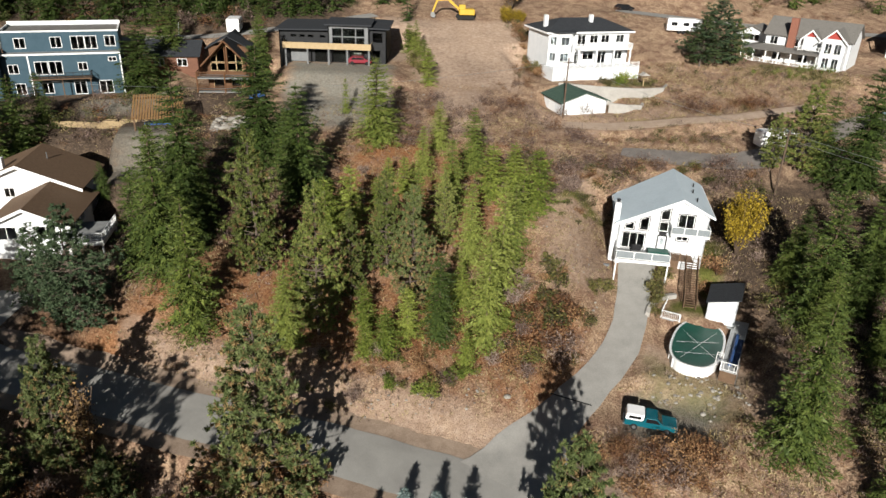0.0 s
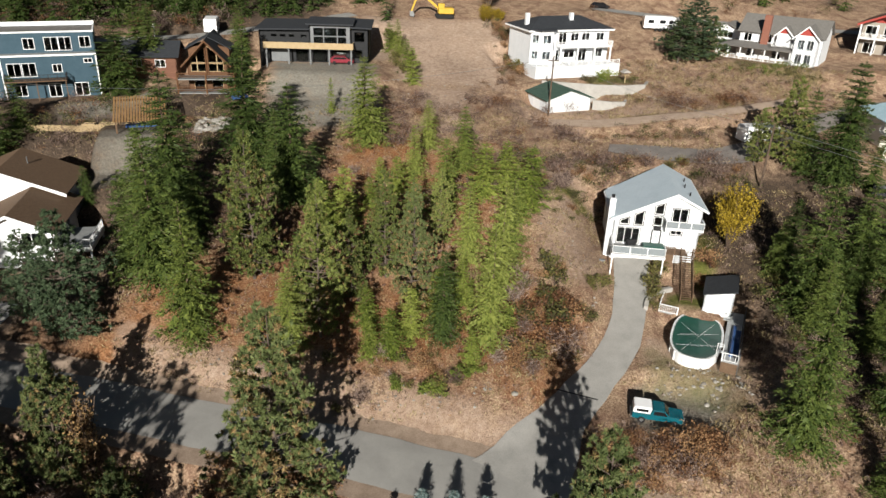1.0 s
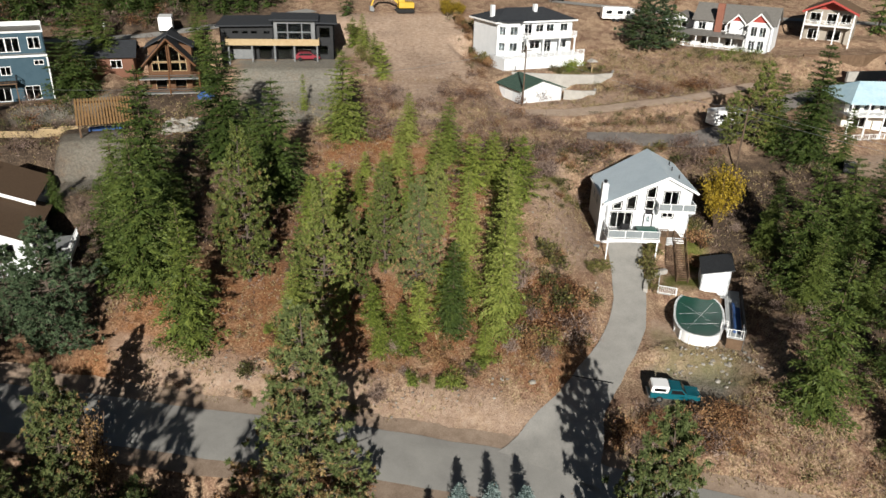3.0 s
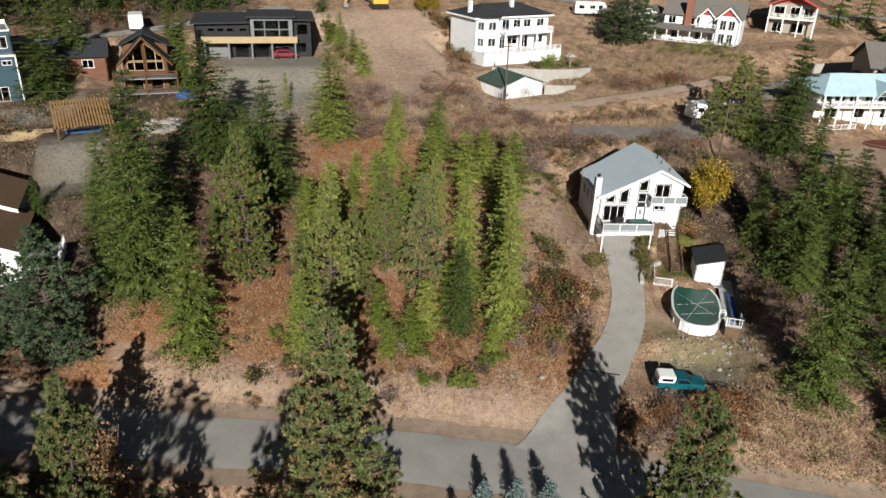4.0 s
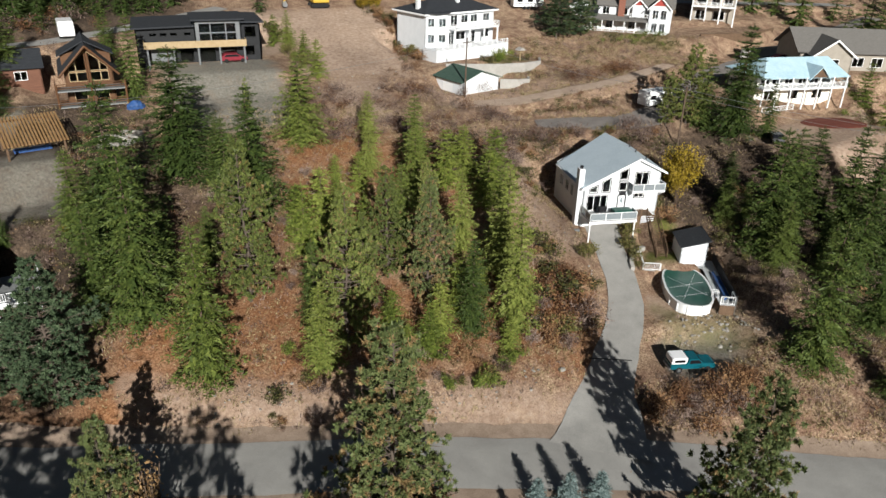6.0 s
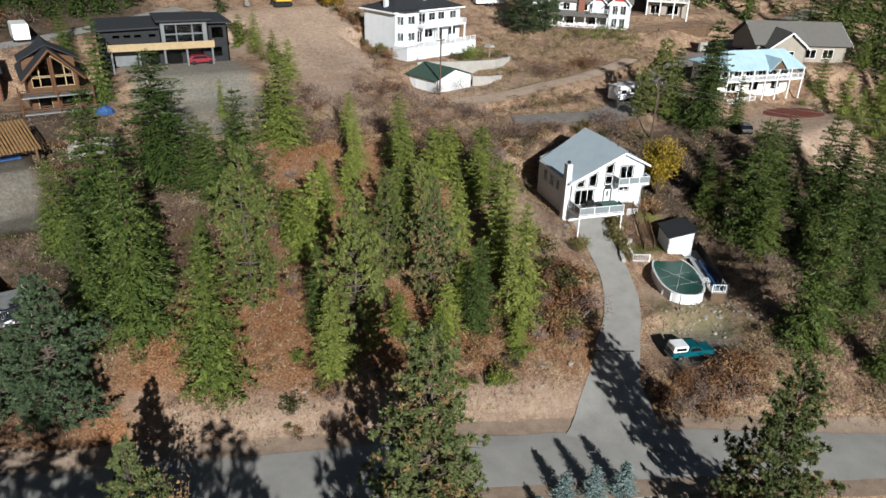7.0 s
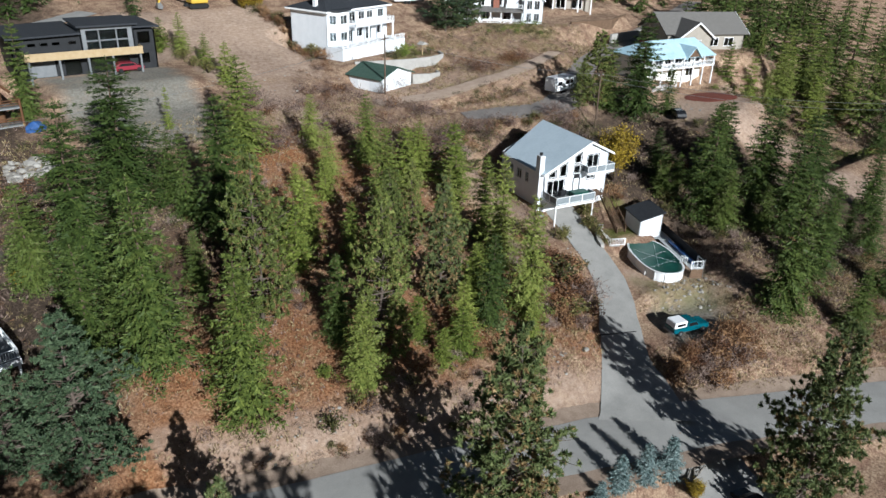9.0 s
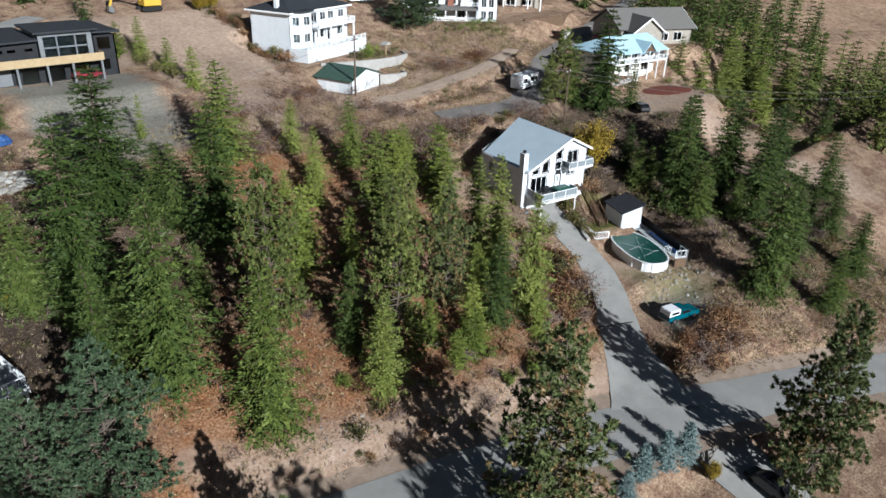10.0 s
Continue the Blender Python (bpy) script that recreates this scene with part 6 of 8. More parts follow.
def grey_roof_house():
    hs = box_house("grey_roofed_house", 87.9, 113.1, 19.0, -25, 18.0, 12.0, 3.4, TANSIDING, "tan house with wide grey shingle roofs", [(10, 12, 0.8, 2.4), (13.5, 15.5, 0.8, 2.4)], WHITETRIM, (0.02,))
    W, D, H = 18.0, 12.0, 3.4
    slab_roof("roof", hs, GREYROOF, (-0.8, -0.8, H - 0.1), (W + 0.8, -0.8, H - 0.1), (W + 0.8, D / 2, H + 3.6), (-0.8, D / 2, H + 3.6), 0.18)
    slab_roof("roof", hs, GREYROOF, (-0.8, D + 0.8, H - 0.1), (W + 0.8, D + 0.8, H - 0.1), (W + 0.8, D / 2, H + 3.6), (-0.8, D / 2, H + 3.6), 0.18)
    for x in (-0.02, W - 0.18):
        part("gable_wall", prism(bmesh.new(), [(x, 0, H), (x, D, H), (x, D / 2, H + 3.4)], (0.2, 0, 0)), TANSIDING, hs)
    part("gable", prism(bmesh.new(), [(1.5, -3.0, H), (8.5, -3.0, H), (5.0, -3.0, H + 2.4)], (0, 6, 0)), TANSIDING, hs)
    wall("wing_wall", hs, TANSIDING, (1.5, -3.0), (8.5, -3.0), -1.5, [(0, H), (7, H)], [(2.4, 4.6, 0.6, 2.4)])
    wall("wing_wall", hs, TANSIDING, (8.5, -3.0), (8.5, 0), -1.5, [(0, H), (3, H)])
    wall("wing_wall", hs, TANSIDING, (1.5, 0), (1.5, -3.0), -1.5, [(0, H), (3, H)])
    for s in (-1, 1):
        slab_roof("gable_roof", hs, GREYROOF, (5.0 + s * 4.1, -3.6, H - 0.4), (5.0 + s * 4.1, 4.6, H - 0.4), (5.0, 4.6, H + 2.7), (5.0, -3.6, H + 2.7), 0.16)
        part("barge_board", prism(bmesh.new(), [(5.0, -3.65, H + 2.35), (5.0 + s * 4.1, -3.65, H - 0.75), (5.0 + s * 4.1, -3.65, H - 0.4), (5.0, -3.65, H + 2.72)], (0, 0.05, 0)), WHITETRIM, hs)
        part("barge_board", prism(bmesh.new(), [(W + 0.82, D / 2, H + 3.2), (W + 0.82, D / 2 + s * (D / 2 + 0.8), H - 0.5), (W + 0.82, D / 2 + s * (D / 2 + 0.8), H - 0.1), (W + 0.82, D / 2, H + 3.62)], (0.05, 0, 0)), WHITETRIM, hs)
    window(hs, (1.5, -3.0), (8.5, -3.0), 2.4, 4.6, 0.6, 2.4, WHITETRIM, (2, 1))
    part("gable_panel", prism(bmesh.new(), [(W + 0.03, 2.2, H + 0.6), (W + 0.03, D - 2.2, H + 0.6), (W + 0.03, D / 2, H + 2.9)], (0.05, 0, 0)), REDTRIM, hs, "red gable panel")
    return hs


grey_roof_house()


def brown_roof_house():
    hs = thing("brown_roofed_house", -62.0, 89.0, 7.3, 8, "white house with brown shingle gable roofs and white balconies", "house")
    W, D, H = 14.4, 9.0, 4.6
    M = W / 2
    prof = [(0, H), (M, H + 2.9), (W, H)]
    front = [(1.2, 3.0, 2.9, 4.2), (5.0, 6.2, 3.2, 4.4), (11.0, 13.0, 2.9, 4.2), (1.4, 3.2, 0.4, 2.2)]
    wall("front_wall", hs, WHITE, (0, 0), (W, 0), -3.5, prof, front)
    wall("right_wall", hs, WHITE, (W, 0), (W, D), -3.5, [(0, H), (D, H)], [(1.0, 2.0, 2.9, 4.0), (6.0, 8.0, 2.9, 4.2)])
    wall("back_wall", hs, WHITE, (W, D), (0, D), -3.5, prof)
    wall("left_wall", hs, WHITE, (0, D), (0, 0), -3.5, [(0, H), (D, H)])
    grid_windows(hs, (0, 0), (W, 0), front, WHITETRIM)
    grid_windows(hs, (W, 0), (W, D), [(1.0, 2.0, 2.9, 4.0), (6.0, 8.0, 2.9, 4.2)], WHITETRIM)
    rooms(hs, W, D, 0, H, 0.25, 0, 0, (0.02, 2.7))
    for s in (-1, 1):
        slab_roof("roof", hs, BROWNROOF, (M + s * (M + 0.7), -0.8, H - 0.2), (M + s * (M + 0.7), D + 0.6, H - 0.2), (M, D + 0.6, H + 3.12), (M, -0.8, H + 3.12), 0.18, "brown shingle roof")
        part("barge_board", prism(bmesh.new(), [(M, -0.86, H + 2.75), (M + s * (M + 0.7), -0.86, H - 0.6), (M + s * (M + 0.7), -0.86, H - 0.15), (M, -0.86, H + 3.16)], (0, 0.05, 0)), WHITETRIM, hs)
    # lower wing towards the street
    wx0, wx1, wy, wh = 6.4, 15.6, -9.6, 3.2
    wm = (wx0 + wx1) / 2
    wf = [(1.0, 3.2, 1.2, 2.8), (5.6, 7.8, 1.2, 2.8)]
    wall("wing_wall", hs, WHITE, (wx0, wy), (wx1, wy), -5.0, [(0, wh), (wm - wx0, wh + 2.0), (wx1 - wx0, wh)], wf)
    wall("wing_wall", hs, WHITE, (wx1, wy), (wx1, 0.0), -5.0, [(0, wh), (9.6, wh)], [(2, 4, 1.2, 2.9), (5, 6.4, 1.2, 2.6)])
    wall("wing_wall", hs, WHITE, (wx0, 0.0), (wx0, wy), -5.0, [(0, wh), (9.6, wh)])
    grid_windows(hs, (wx0, wy), (wx1, wy), wf, WHITETRIM)
    for s in (-1, 1):
        e = wm + s * ((wx1 - wx0) / 2 + 0.7)
        slab_roof("wing_roof", hs, BROWNROOF, (e, wy - 0.7, wh - 0.25), (e, 2.0, wh - 0.25), (wm, 2.0, wh + 2.2), (wm, wy - 0.7, wh + 2.2), 0.18, "brown shingle roof")
        part("barge_board", prism(bmesh.new(), [(wm, wy - 0.76, wh + 1.85), (e, wy - 0.76, wh - 0.65), (e, wy - 0.76, wh - 0.22), (wm, wy - 0.76, wh + 2.24)], (0, 0.05, 0)), WHITETRIM, hs)
    grid_windows(hs, (wx1, wy), (wx1, 0.0), [(2, 4, 1.2, 2.9), (5, 6.4, 1.2, 2.6)], WHITETRIM)
    part("balcony", cube(15.65, 19.9, -10.7, -4.4, 0.95, 1.2), GREYDECK, hs)
    part("balcony_fascia", cube(19.9, 19.98, -10.78, -4.4, 0.6, 1.2), WHITETRIM, hs)
    part("balcony_fascia", cube(15.65, 19.9, -10.78, -10.7, 0.6, 1.2), WHITETRIM, hs)
    railing(hs, [(15.7, -10.65, 1.2), (19.85, -10.65, 1.2), (19.85, -4.5, 1.2)], 1.0, WHITETRIM, "railing", bars=0.2)
    for x, y in ((15.9, -10.5), (19.75, -10.5), (19.75, -4.6)):
        part("post", cube(x - 0.1, x + 0.1, y - 0.1, y + 0.1, -5.0, 0.95), WHITETRIM, hs)
    part("roof_vent", rod(bmesh.new(), (M + 2.0, 5.0, H + 1.8), (M + 2.0, 5.0, H + 3.2), 0.09), STEEL, hs)
    part("chimney", cube(M - 3.0, M - 2.2, 1.0, 1.8, H + 1.0, H + 3.6, 0.02), WHITE, hs)
    return hs


brown_roof_house()


def trailer(x, y, z, turn, L, label):
    rv = thing("camper_trailer", x, y, z, turn, label, "trailer")
    bm = prism(bmesh.new(), [(0, 0, 0.6), (L, 0, 0.6), (L + 0.5, 0, 1.4), (L + 0.2, 0, 2.7), (L - 0.4, 0, 3.0), (0.1, 0, 3.0), (0, 0, 2.8)], (0, 2.4, 0))
    bevelled(bm, 0.08, 2)
    part("body", bm, CARWHITE, rv)
    for x0, x1 in ((0.8, 2.0), (3.2, 4.4), (L - 1.4, L - 0.6)):
        part("window", cube(x0, x1, -0.015, 0.01, 1.6, 2.3), CARBLACK, rv)
    for xx in (L * 0.4, L * 0.4 + 0.9):
        for yy in (0.02, 2.2):
            part("wheel", rod(bmesh.new(), (xx, yy, 0.36), (xx, yy + 0.2, 0.36), 0.36, None, 16), RUBBER, rv)
    part("stripe", cube(0.2, L, -0.012, 0.0, 1.2, 1.35), GREYSIDING, rv)
    return rv


trailer(51.0, 108.6, 14.6, 10, 6.2, "white camper trailer parked on the gravel road")
trailer(47.5, 155.5, height(50, 156), -8, 6.5, "white camper trailer parked behind the houses")


trailer(-39.2, 145.4, height(-40, 147) + 0.05, 98, 5.6, "white camper trailer parked on the road behind the chalet")


def sign_post(x, y):
    sp = thing("sign_post", x, y, height(x, y), 12, "white marker post beside the back road", "post")
    part("post", cube(-0.09, 0.09, -0.09, 0.09, -0.2, 2.4, 0.02), WHITETRIM, sp)
    part("plate", cube(-0.22, 0.22, -0.12, -0.09, 1.8, 2.35), WHITETRIM, sp)
    return sp


sign_post(-51.7, 147.2)


def tarp_heap(x, y, z, turn):
    """A heap under a tarp: a rounded mound with folds."""
    th = thing("tarp_heap", x, y, z, turn, "heap under a bright blue tarp beside the chalet", "tarp")
    bm = bmesh.new()
    bmesh.ops.create_icosphere(bm, subdivisions=3, radius=1.0)
    for v in bm.verts:
        k = 1 + 0.22 * noise.noise(v.co * 2.3)
        v.co = Vector((v.co.x * 1.3 * k, v.co.y * 0.9 * k, max(-0.1, v.co.z) * 1.1 * k))
    part("sheet", bm, BLUEPLASTIC, th)
    return th


tarp_heap(-30.6, 121.6, height(-30.6, 121.6), 20)


def planter_box(x, y, turn, w):
    pb = thing("planter_box", x, y, height(x, y), turn, "yellow wooden planter box beside the fence", "planter", "planters along the fence")
    for a in ((0, w, 0, 0.06), (0, w, 0.94, 1.0)):
        part("side", cube(a[0], a[1], a[2], a[3], -0.1, 0.9), PALEWOOD, pb)
    for xx in (0, w - 0.06):
        part("end", cube(xx, xx + 0.06, 0.06, 0.94, -0.1, 0.9), PALEWOOD, pb)
    part("soil", cube(0.06, w - 0.06, 0.06, 0.94, -0.1, 0.75), SHOULDER, pb)
    return pb


for x, y, w in ((-53.6, 113.0, 2.0), (-51.0, 113.3, 2.4)):
    planter_box(x, y, 6, w)


def mulch_bed(cx, cy, a, b, turn, label):
    """A low mound of mulch with an uneven rim, lying on the ground."""
    mb = thing("mulch_bed", cx, cy, height(cx, cy), 0, label, "garden bed")
    o = mb.matrix_basis.translation
    bm = bmesh.new()
    c, s = math.cos(radians(turn)), math.sin(radians(turn))
    rings = []
    for k in range(1, 9):
        ring = []
        for i in range(40):
            w = 2 * math.pi * i / 40
            f = k / 8 * (1 + 0.12 * noise.noise((math.cos(w) * 2, math.sin(w) * 2, 4.0)))
            u, v = a * f * math.cos(w), b * f * math.sin(w)
            x, y = cx + u * c - v * s, cy + u * s + v * c
            z = height(x, y) - o.z + (0.25 * (1 - (k / 8) ** 2) + 0.12 * noise.noise((x, y, 3.0)) + 0.06 if k < 8 else -0.1)
            ring.append(bm.verts.new((x - o.x, y - o.y, z)))
        rings.append(ring)
    bm.faces.new(rings[0])
    for p, q in zip(rings, rings[1:]):
        for i in range(40):
            bm.faces.new((p[i], q[i], q[(i + 1) % 40], p[(i + 1) % 40]))
    bmesh.ops.recalc_face_normals(bm, faces=bm.faces)
    part("mulch", bm, REDMULCH, mb)
    return mb


def excavator(x, y, z, turn):
    ex = thing("excavator", x, y, z, turn, "yellow tracked excavator on the bare lot", "excavator")
    for s in (-1, 1):
        bm = prism(bmesh.new(), [(-2.0, s * 1.1 - 0.3, 0.3), (-1.6, s * 1.1 - 0.3, 0.0), (1.6, s * 1.1 - 0.3, 0.0), (2.0, s * 1.1 - 0.3, 0.3), (1.7, s * 1.1 - 0.3, 0.8), (-1.7, s * 1.1 - 0.3, 0.8)], (0, 0.6, 0))
        part("track", bm, RUBBER, ex)
    part("body", cube(-1.9, 1.4, -1.3, 1.3, 0.9, 2.1, 0.12), DIGGER, ex)
    part("cab", cube(0.1, 1.5, 0.2, 1.25, 2.05, 3.0, 0.1), DIGGER, ex)
    part("window", cube(0.3, 1.52, 0.3, 1.15, 2.2, 2.85), CARBLACK, ex)
    part("boom", prism(bmesh.new(), [(1.2, -0.5, 1.5), (1.2, -0.5, 2.1), (3.8, -0.5, 4.3), (6.0, -0.5, 4.0), (6.0, -0.5, 3.5), (3.9, -0.5, 3.7)], (0, 0.4, 0)), DIGGER, ex)
    part("stick", prism(bmesh.new(), [(5.7, -0.48, 4.1), (6.2, -0.48, 3.9), (7.2, -0.48, 1.2), (6.9, -0.48, 1.1)], (0, 0.36, 0)), DIGGER, ex)
    part("bucket", prism(bmesh.new(), [(6.8, -0.8, 1.3), (7.4, -0.8, 1.2), (7.4, -0.8, 0.3), (6.6, -0.8, 0.1), (6.4, -0.8, 0.6)], (0, 1.0, 0)), STEEL, ex)
    return ex


mulch_bed(81.5, 96.4, 6.6, 3.6, -10, "bed of dark red mulch below the white railed house")
excavator(5.4, 160.2, height(5.4, 160.2), 184)


def tan_house():
    W, D, H = 9.5, 11.0, 6.4
    front = [(0.8, 3.0, 3.8, 5.6), (4.2, 6.0, 3.6, 5.6), (7.0, 8.8, 3.8, 5.6), (1.0, 3.2, 0.2, 2.2), (5.0, 7.4, 0.2, 2.2)]
    hs = box_house("tan_house", 94.0, 153.5, 22.6, -40, W, D, H, TANSIDING, "tan two-storey house with red gable trim and balconies", front, WHITETRIM, (0.02, 3.2))
    M = W / 2
    for s in (-1, 1):
        slab_roof("roof", hs, BROWNROOF, (M + s * (M + 0.8), -2.4, H - 0.3), (M + s * (M + 0.8), D + 0.6, H - 0.3), (M, D + 0.6, H + 2.2), (M, -2.4, H + 2.2), 0.18)
        part("barge_board", prism(bmesh.new(), [(M, -2.45, H + 1.75), (M + s * (M + 0.8), -2.45, H - 0.75), (M + s * (M + 0.8), -2.45, H - 0.3), (M, -2.45, H + 2.2)], (0, 0.05, 0)), REDTRIM, hs, "red barge board")
    part("gable", prism(bmesh.new(), [(0.2, -0.02, H), (W - 0.2, -0.02, H), (M, -0.02, H + 2.0)], (0, 0.2, 0)), REDTRIM, hs, "red gable")
    part("balcony", cube(-0.2, W + 0.2, -2.3, -0.05, 3.1, 3.3), WHITETRIM, hs)
    railing(hs, [(-0.1, -0.1, 3.3), (-0.1, -2.25, 3.3), (W + 0.1, -2.25, 3.3), (W + 0.1, -0.1, 3.3)], 1.0, WHITETRIM, "railing", bars=0.25)
    for x in (0.0, 3.1, 6.3, W):
        part("post", cube(x - 0.13, x + 0.13, -2.3, -2.04, -1.0, H - 0.3), WHITETRIM, hs)
    return hs


tan_house()
terrace_wall([(84, 137), (97, 136), (108, 141)], 20.4, 21.9, 0.4, WOOD, "orange-brown wooden retaining wall below a patio")
terrace_wall([(88, 128), (100, 129.5)], 19.0, 20.1, 0.5, CONCRETE, "pale concrete retaining wall beside the parking")


# ---- yard round the pool ----
def pool_deck():
    dk = thing("pool_deck", 30.2, 68.2, 3.0, -27, "grey boarded pool deck with white railings", "deck")
    for i in range(16):
        part("board", cube(-3.3, 4.6, 5.25 + i * 0.16, 5.25 + i * 0.16 + 0.145, 1.25, 1.3), PALEDECK, dk)
    for i in range(9):
        part("board", cube(2.9 + i * 0.19, 2.9 + i * 0.19 + 0.175, -4.2, 5.2, 1.25, 1.3), PALEDECK, dk)
    for x, y in ((-3.2, 5.4), (-3.2, 7.6), (4.5, 7.6), (3.0, -4.1), (4.5, -4.1), (4.5, 2.0)):
        part("post", cube(x - 0.07, x + 0.07, y - 0.07, y + 0.07, -0.6, 1.25), WOOD, dk)
    railing(dk, [(2.95, -4.1, 1.3), (4.55, -4.1, 1.3), (4.55, -2.6, 1.3)], 1.05, WHITETRIM, "white_railing", bars=0.5)
    for i in range(9):
        part("board", cube(-4.9 + i * 0.175, -4.9 + i * 0.175 + 0.16, 3.6, 7.6, 1.25, 1.3), PALEDECK, dk)
    railing(dk, [(-4.85, 7.55, 1.3), (-4.85, 3.65, 1.3), (-2.7, 3.65, 1.3)], 1.05, WHITETRIM, "white_railing", gap=1.2, bars=0.2)
    part("skirt", cube(2.95, 4.6, -4.2, -4.14, 0.0, 1.25), WOOD, dk, "brown board skirt")
    fe = bmesh.new()
    block(fe, 4.66, 4.7, -4.2, 7.8, 1.3, 2.5)
    part("windbreak", fe, BLACK, dk, "dark mesh windbreak")
    part("pole", rod(bmesh.new(), (4.68, -4.2, 0.0), (4.68, -4.2, 2.6), 0.04), STEEL, dk)
    return dk


pool_deck()


def garden_curb(points, tall, thick, label):
    """A low bent concrete curb that follows the ground."""
    cb = thing("garden_curb", points[0][0], points[0][1], height(*points[0]), 0, label, "curb")
    o = cb.matrix_basis.translation
    bm = bmesh.new()
    rows = []
    for i, p in enumerate(points):
        a, b = Vector(points[max(0, i - 1)]), Vector(points[min(len(points) - 1, i + 1)])
        d = (b - a).normalized()
        s = Vector((-d.y, d.x)) * thick / 2
        z = height(*p) - o.z
        rows.append([bm.verts.new((p[0] - o.x + k * s.x, p[1] - o.y + k * s.y, z + h)) for k, h in ((-1, -0.5), (-1, tall), (1, tall), (1, -0.5))])
    for u, v in zip(rows, rows[1:]):
        for j in range(4):
            bm.faces.new((u[j], u[(j + 1) % 4], v[(j + 1) % 4], v[j]))
    bm.faces.new(rows[0])
    bm.faces.new(rows[-1][::-1])
    bmesh.ops.recalc_face_normals(bm, faces=bm.faces)
    part("concrete", bm, CONCRETE, cb)
    return cb


garden_curb([(25.8, 73.4), (26.2, 74.4), (27.0, 75.4), (28.0, 76.4), (29.2, 77.2), (30.3, 77.6)], 0.55, 0.5, "pale concrete curb round the small lawn")


def bird_table(x, y):
    bt = thing("bird_table", x, y, height(x, y), 10, "small pale wooden bird table on the terrace lawn", "bird table")
    part("post", cube(-0.08, 0.08, -0.08, 0.08, -0.1, 1.5), PALEWOOD, bt)
    part("tray", cube(-0.5, 0.5, -0.5, 0.5, 1.4, 1.48), PALEWOOD, bt)
    part("roof", prism(bmesh.new(), [(-0.9, -0.7, 1.9), (0.9, -0.7, 1.9), (0, -0.7, 2.4)], (0, 1.4, 0)), CONCRETE, bt)
    for x, y in ((-0.45, -0.45), (0.45, -0.45), (-0.45, 0.45), (0.45, 0.45)):
        part("strut", cube(x - 0.03, x + 0.03, y - 0.03, y + 0.03, 1.48, 1.95), PALEWOOD, bt)
    return bt


bird_table(37.4, 131.0)


def pool_slide():
    sl = thing("folded_pool_cover_reel", 30.2, 68.2, 3.0, -27, "blue rolled tarp lying along the pool deck", "tarp")
    part("roll", rod(bmesh.new(), (3.75, -3.0, 1.52), (3.75, 3.6, 1.52), 0.2, None, 10), BLUEPLASTIC, sl)
    part("sheet", cube(3.95, 4.5, -2.6, 3.2, 1.31, 1.42, 0.03), BLUEPLASTIC, sl)
    return sl


pool_slide()


def pool_ladder():
    la = thing("pool_ladder", 30.2, 68.2, 3.0, -27, "white pool ladder at the rim", "ladder")
    for y in (-2.9, -2.4):
        bm = bmesh.new()
        rod(bm, (2.95, y, 1.3), (2.95, y, 2.3), 0.035)
        rod(bm, (2.95, y, 2.3), (2.3, y, 2.3), 0.035)
        rod(bm, (2.3, y, 2.3), (2.3, y, 1.1), 0.035)
        part("rail", bm, WHITETRIM, la)
    part("step", cube(2.7, 2.95, -2.9, -2.4, 1.5, 1.55), WHITETRIM, la)
    return la


pool_ladder()


def covered_table(x, y, z, turn):
    tb = thing("covered_table", x, y, z, turn, "patio table under a dark green cover on the deck", "table")
    bm = cube(-1.3, 1.3, -0.7, 0.7, 0.0, 0.78, 0.1)
    part("cover", bm, COVER, tb)
    return tb


covered_table(28.2, 80.6, 9.08, -10)


def grill(x, y, z, turn):
    g = thing("grill", x, y, z, turn, "black covered grill on the deck", "grill")
    part("body", cube(-0.6, 0.6, -0.3, 0.3, 0.45, 1.15, 0.08), BLACK, g)
    for sx in (-0.5, 0.5):
        part("leg", cube(sx - 0.04, sx + 0.04, -0.2, 0.2, 0.0, 0.45), STEEL, g)
    return g


grill(25.6, 81.3, 9.08, 5)


STONES = []
for k in range(4):
    bm = bmesh.new()
    bmesh.ops.create_icosphere(bm, subdivisions=1, radius=0.5)
    for v in bm.verts:
        v.co *= 1 + 0.35 * noise.noise(v.co * 1.7 + Vector((k * 7.0, 0, 0)))
        v.co.z *= 0.7
    me = bpy.data.meshes.new("stone")
    bm.to_mesh(me)
    bm.free()
    me.materials.append(STONE)
    STONES.append(me)


def stones(name, seed, count, spots, label, s0, s1):
    """Loose stones, each a part of its heap, scattered over areas (x0, x1, y0, y1)."""
    r = random.Random(seed)
    x0, x1, y0, y1 = spots[0]
    st = thing(name, (x0 + x1) / 2, (y0 + y1) / 2, height((x0 + x1) / 2, (y0 + y1) / 2), 0, label, "rocks")
    base = st.matrix_basis.translation
    for i in range(count):
        x0, x1, y0, y1 = r.choice(spots)
        x, y = r.uniform(x0, x1), r.uniform(y0, y1)
        s = r.uniform(s0, s1)
        o = new("stone", r.choice(STONES))
        o.parent = st
        o.matrix_basis = pose(x - base.x, y - base.y, height(x, y) - base.z + 0.1 * s, r.uniform(-20, 20), r.uniform(-20, 20), r.uniform(0, 360)) @ Matrix.Diagonal((s, s * r.uniform(0.7, 1.2), s * r.uniform(0.6, 1.0), 1))
    return st


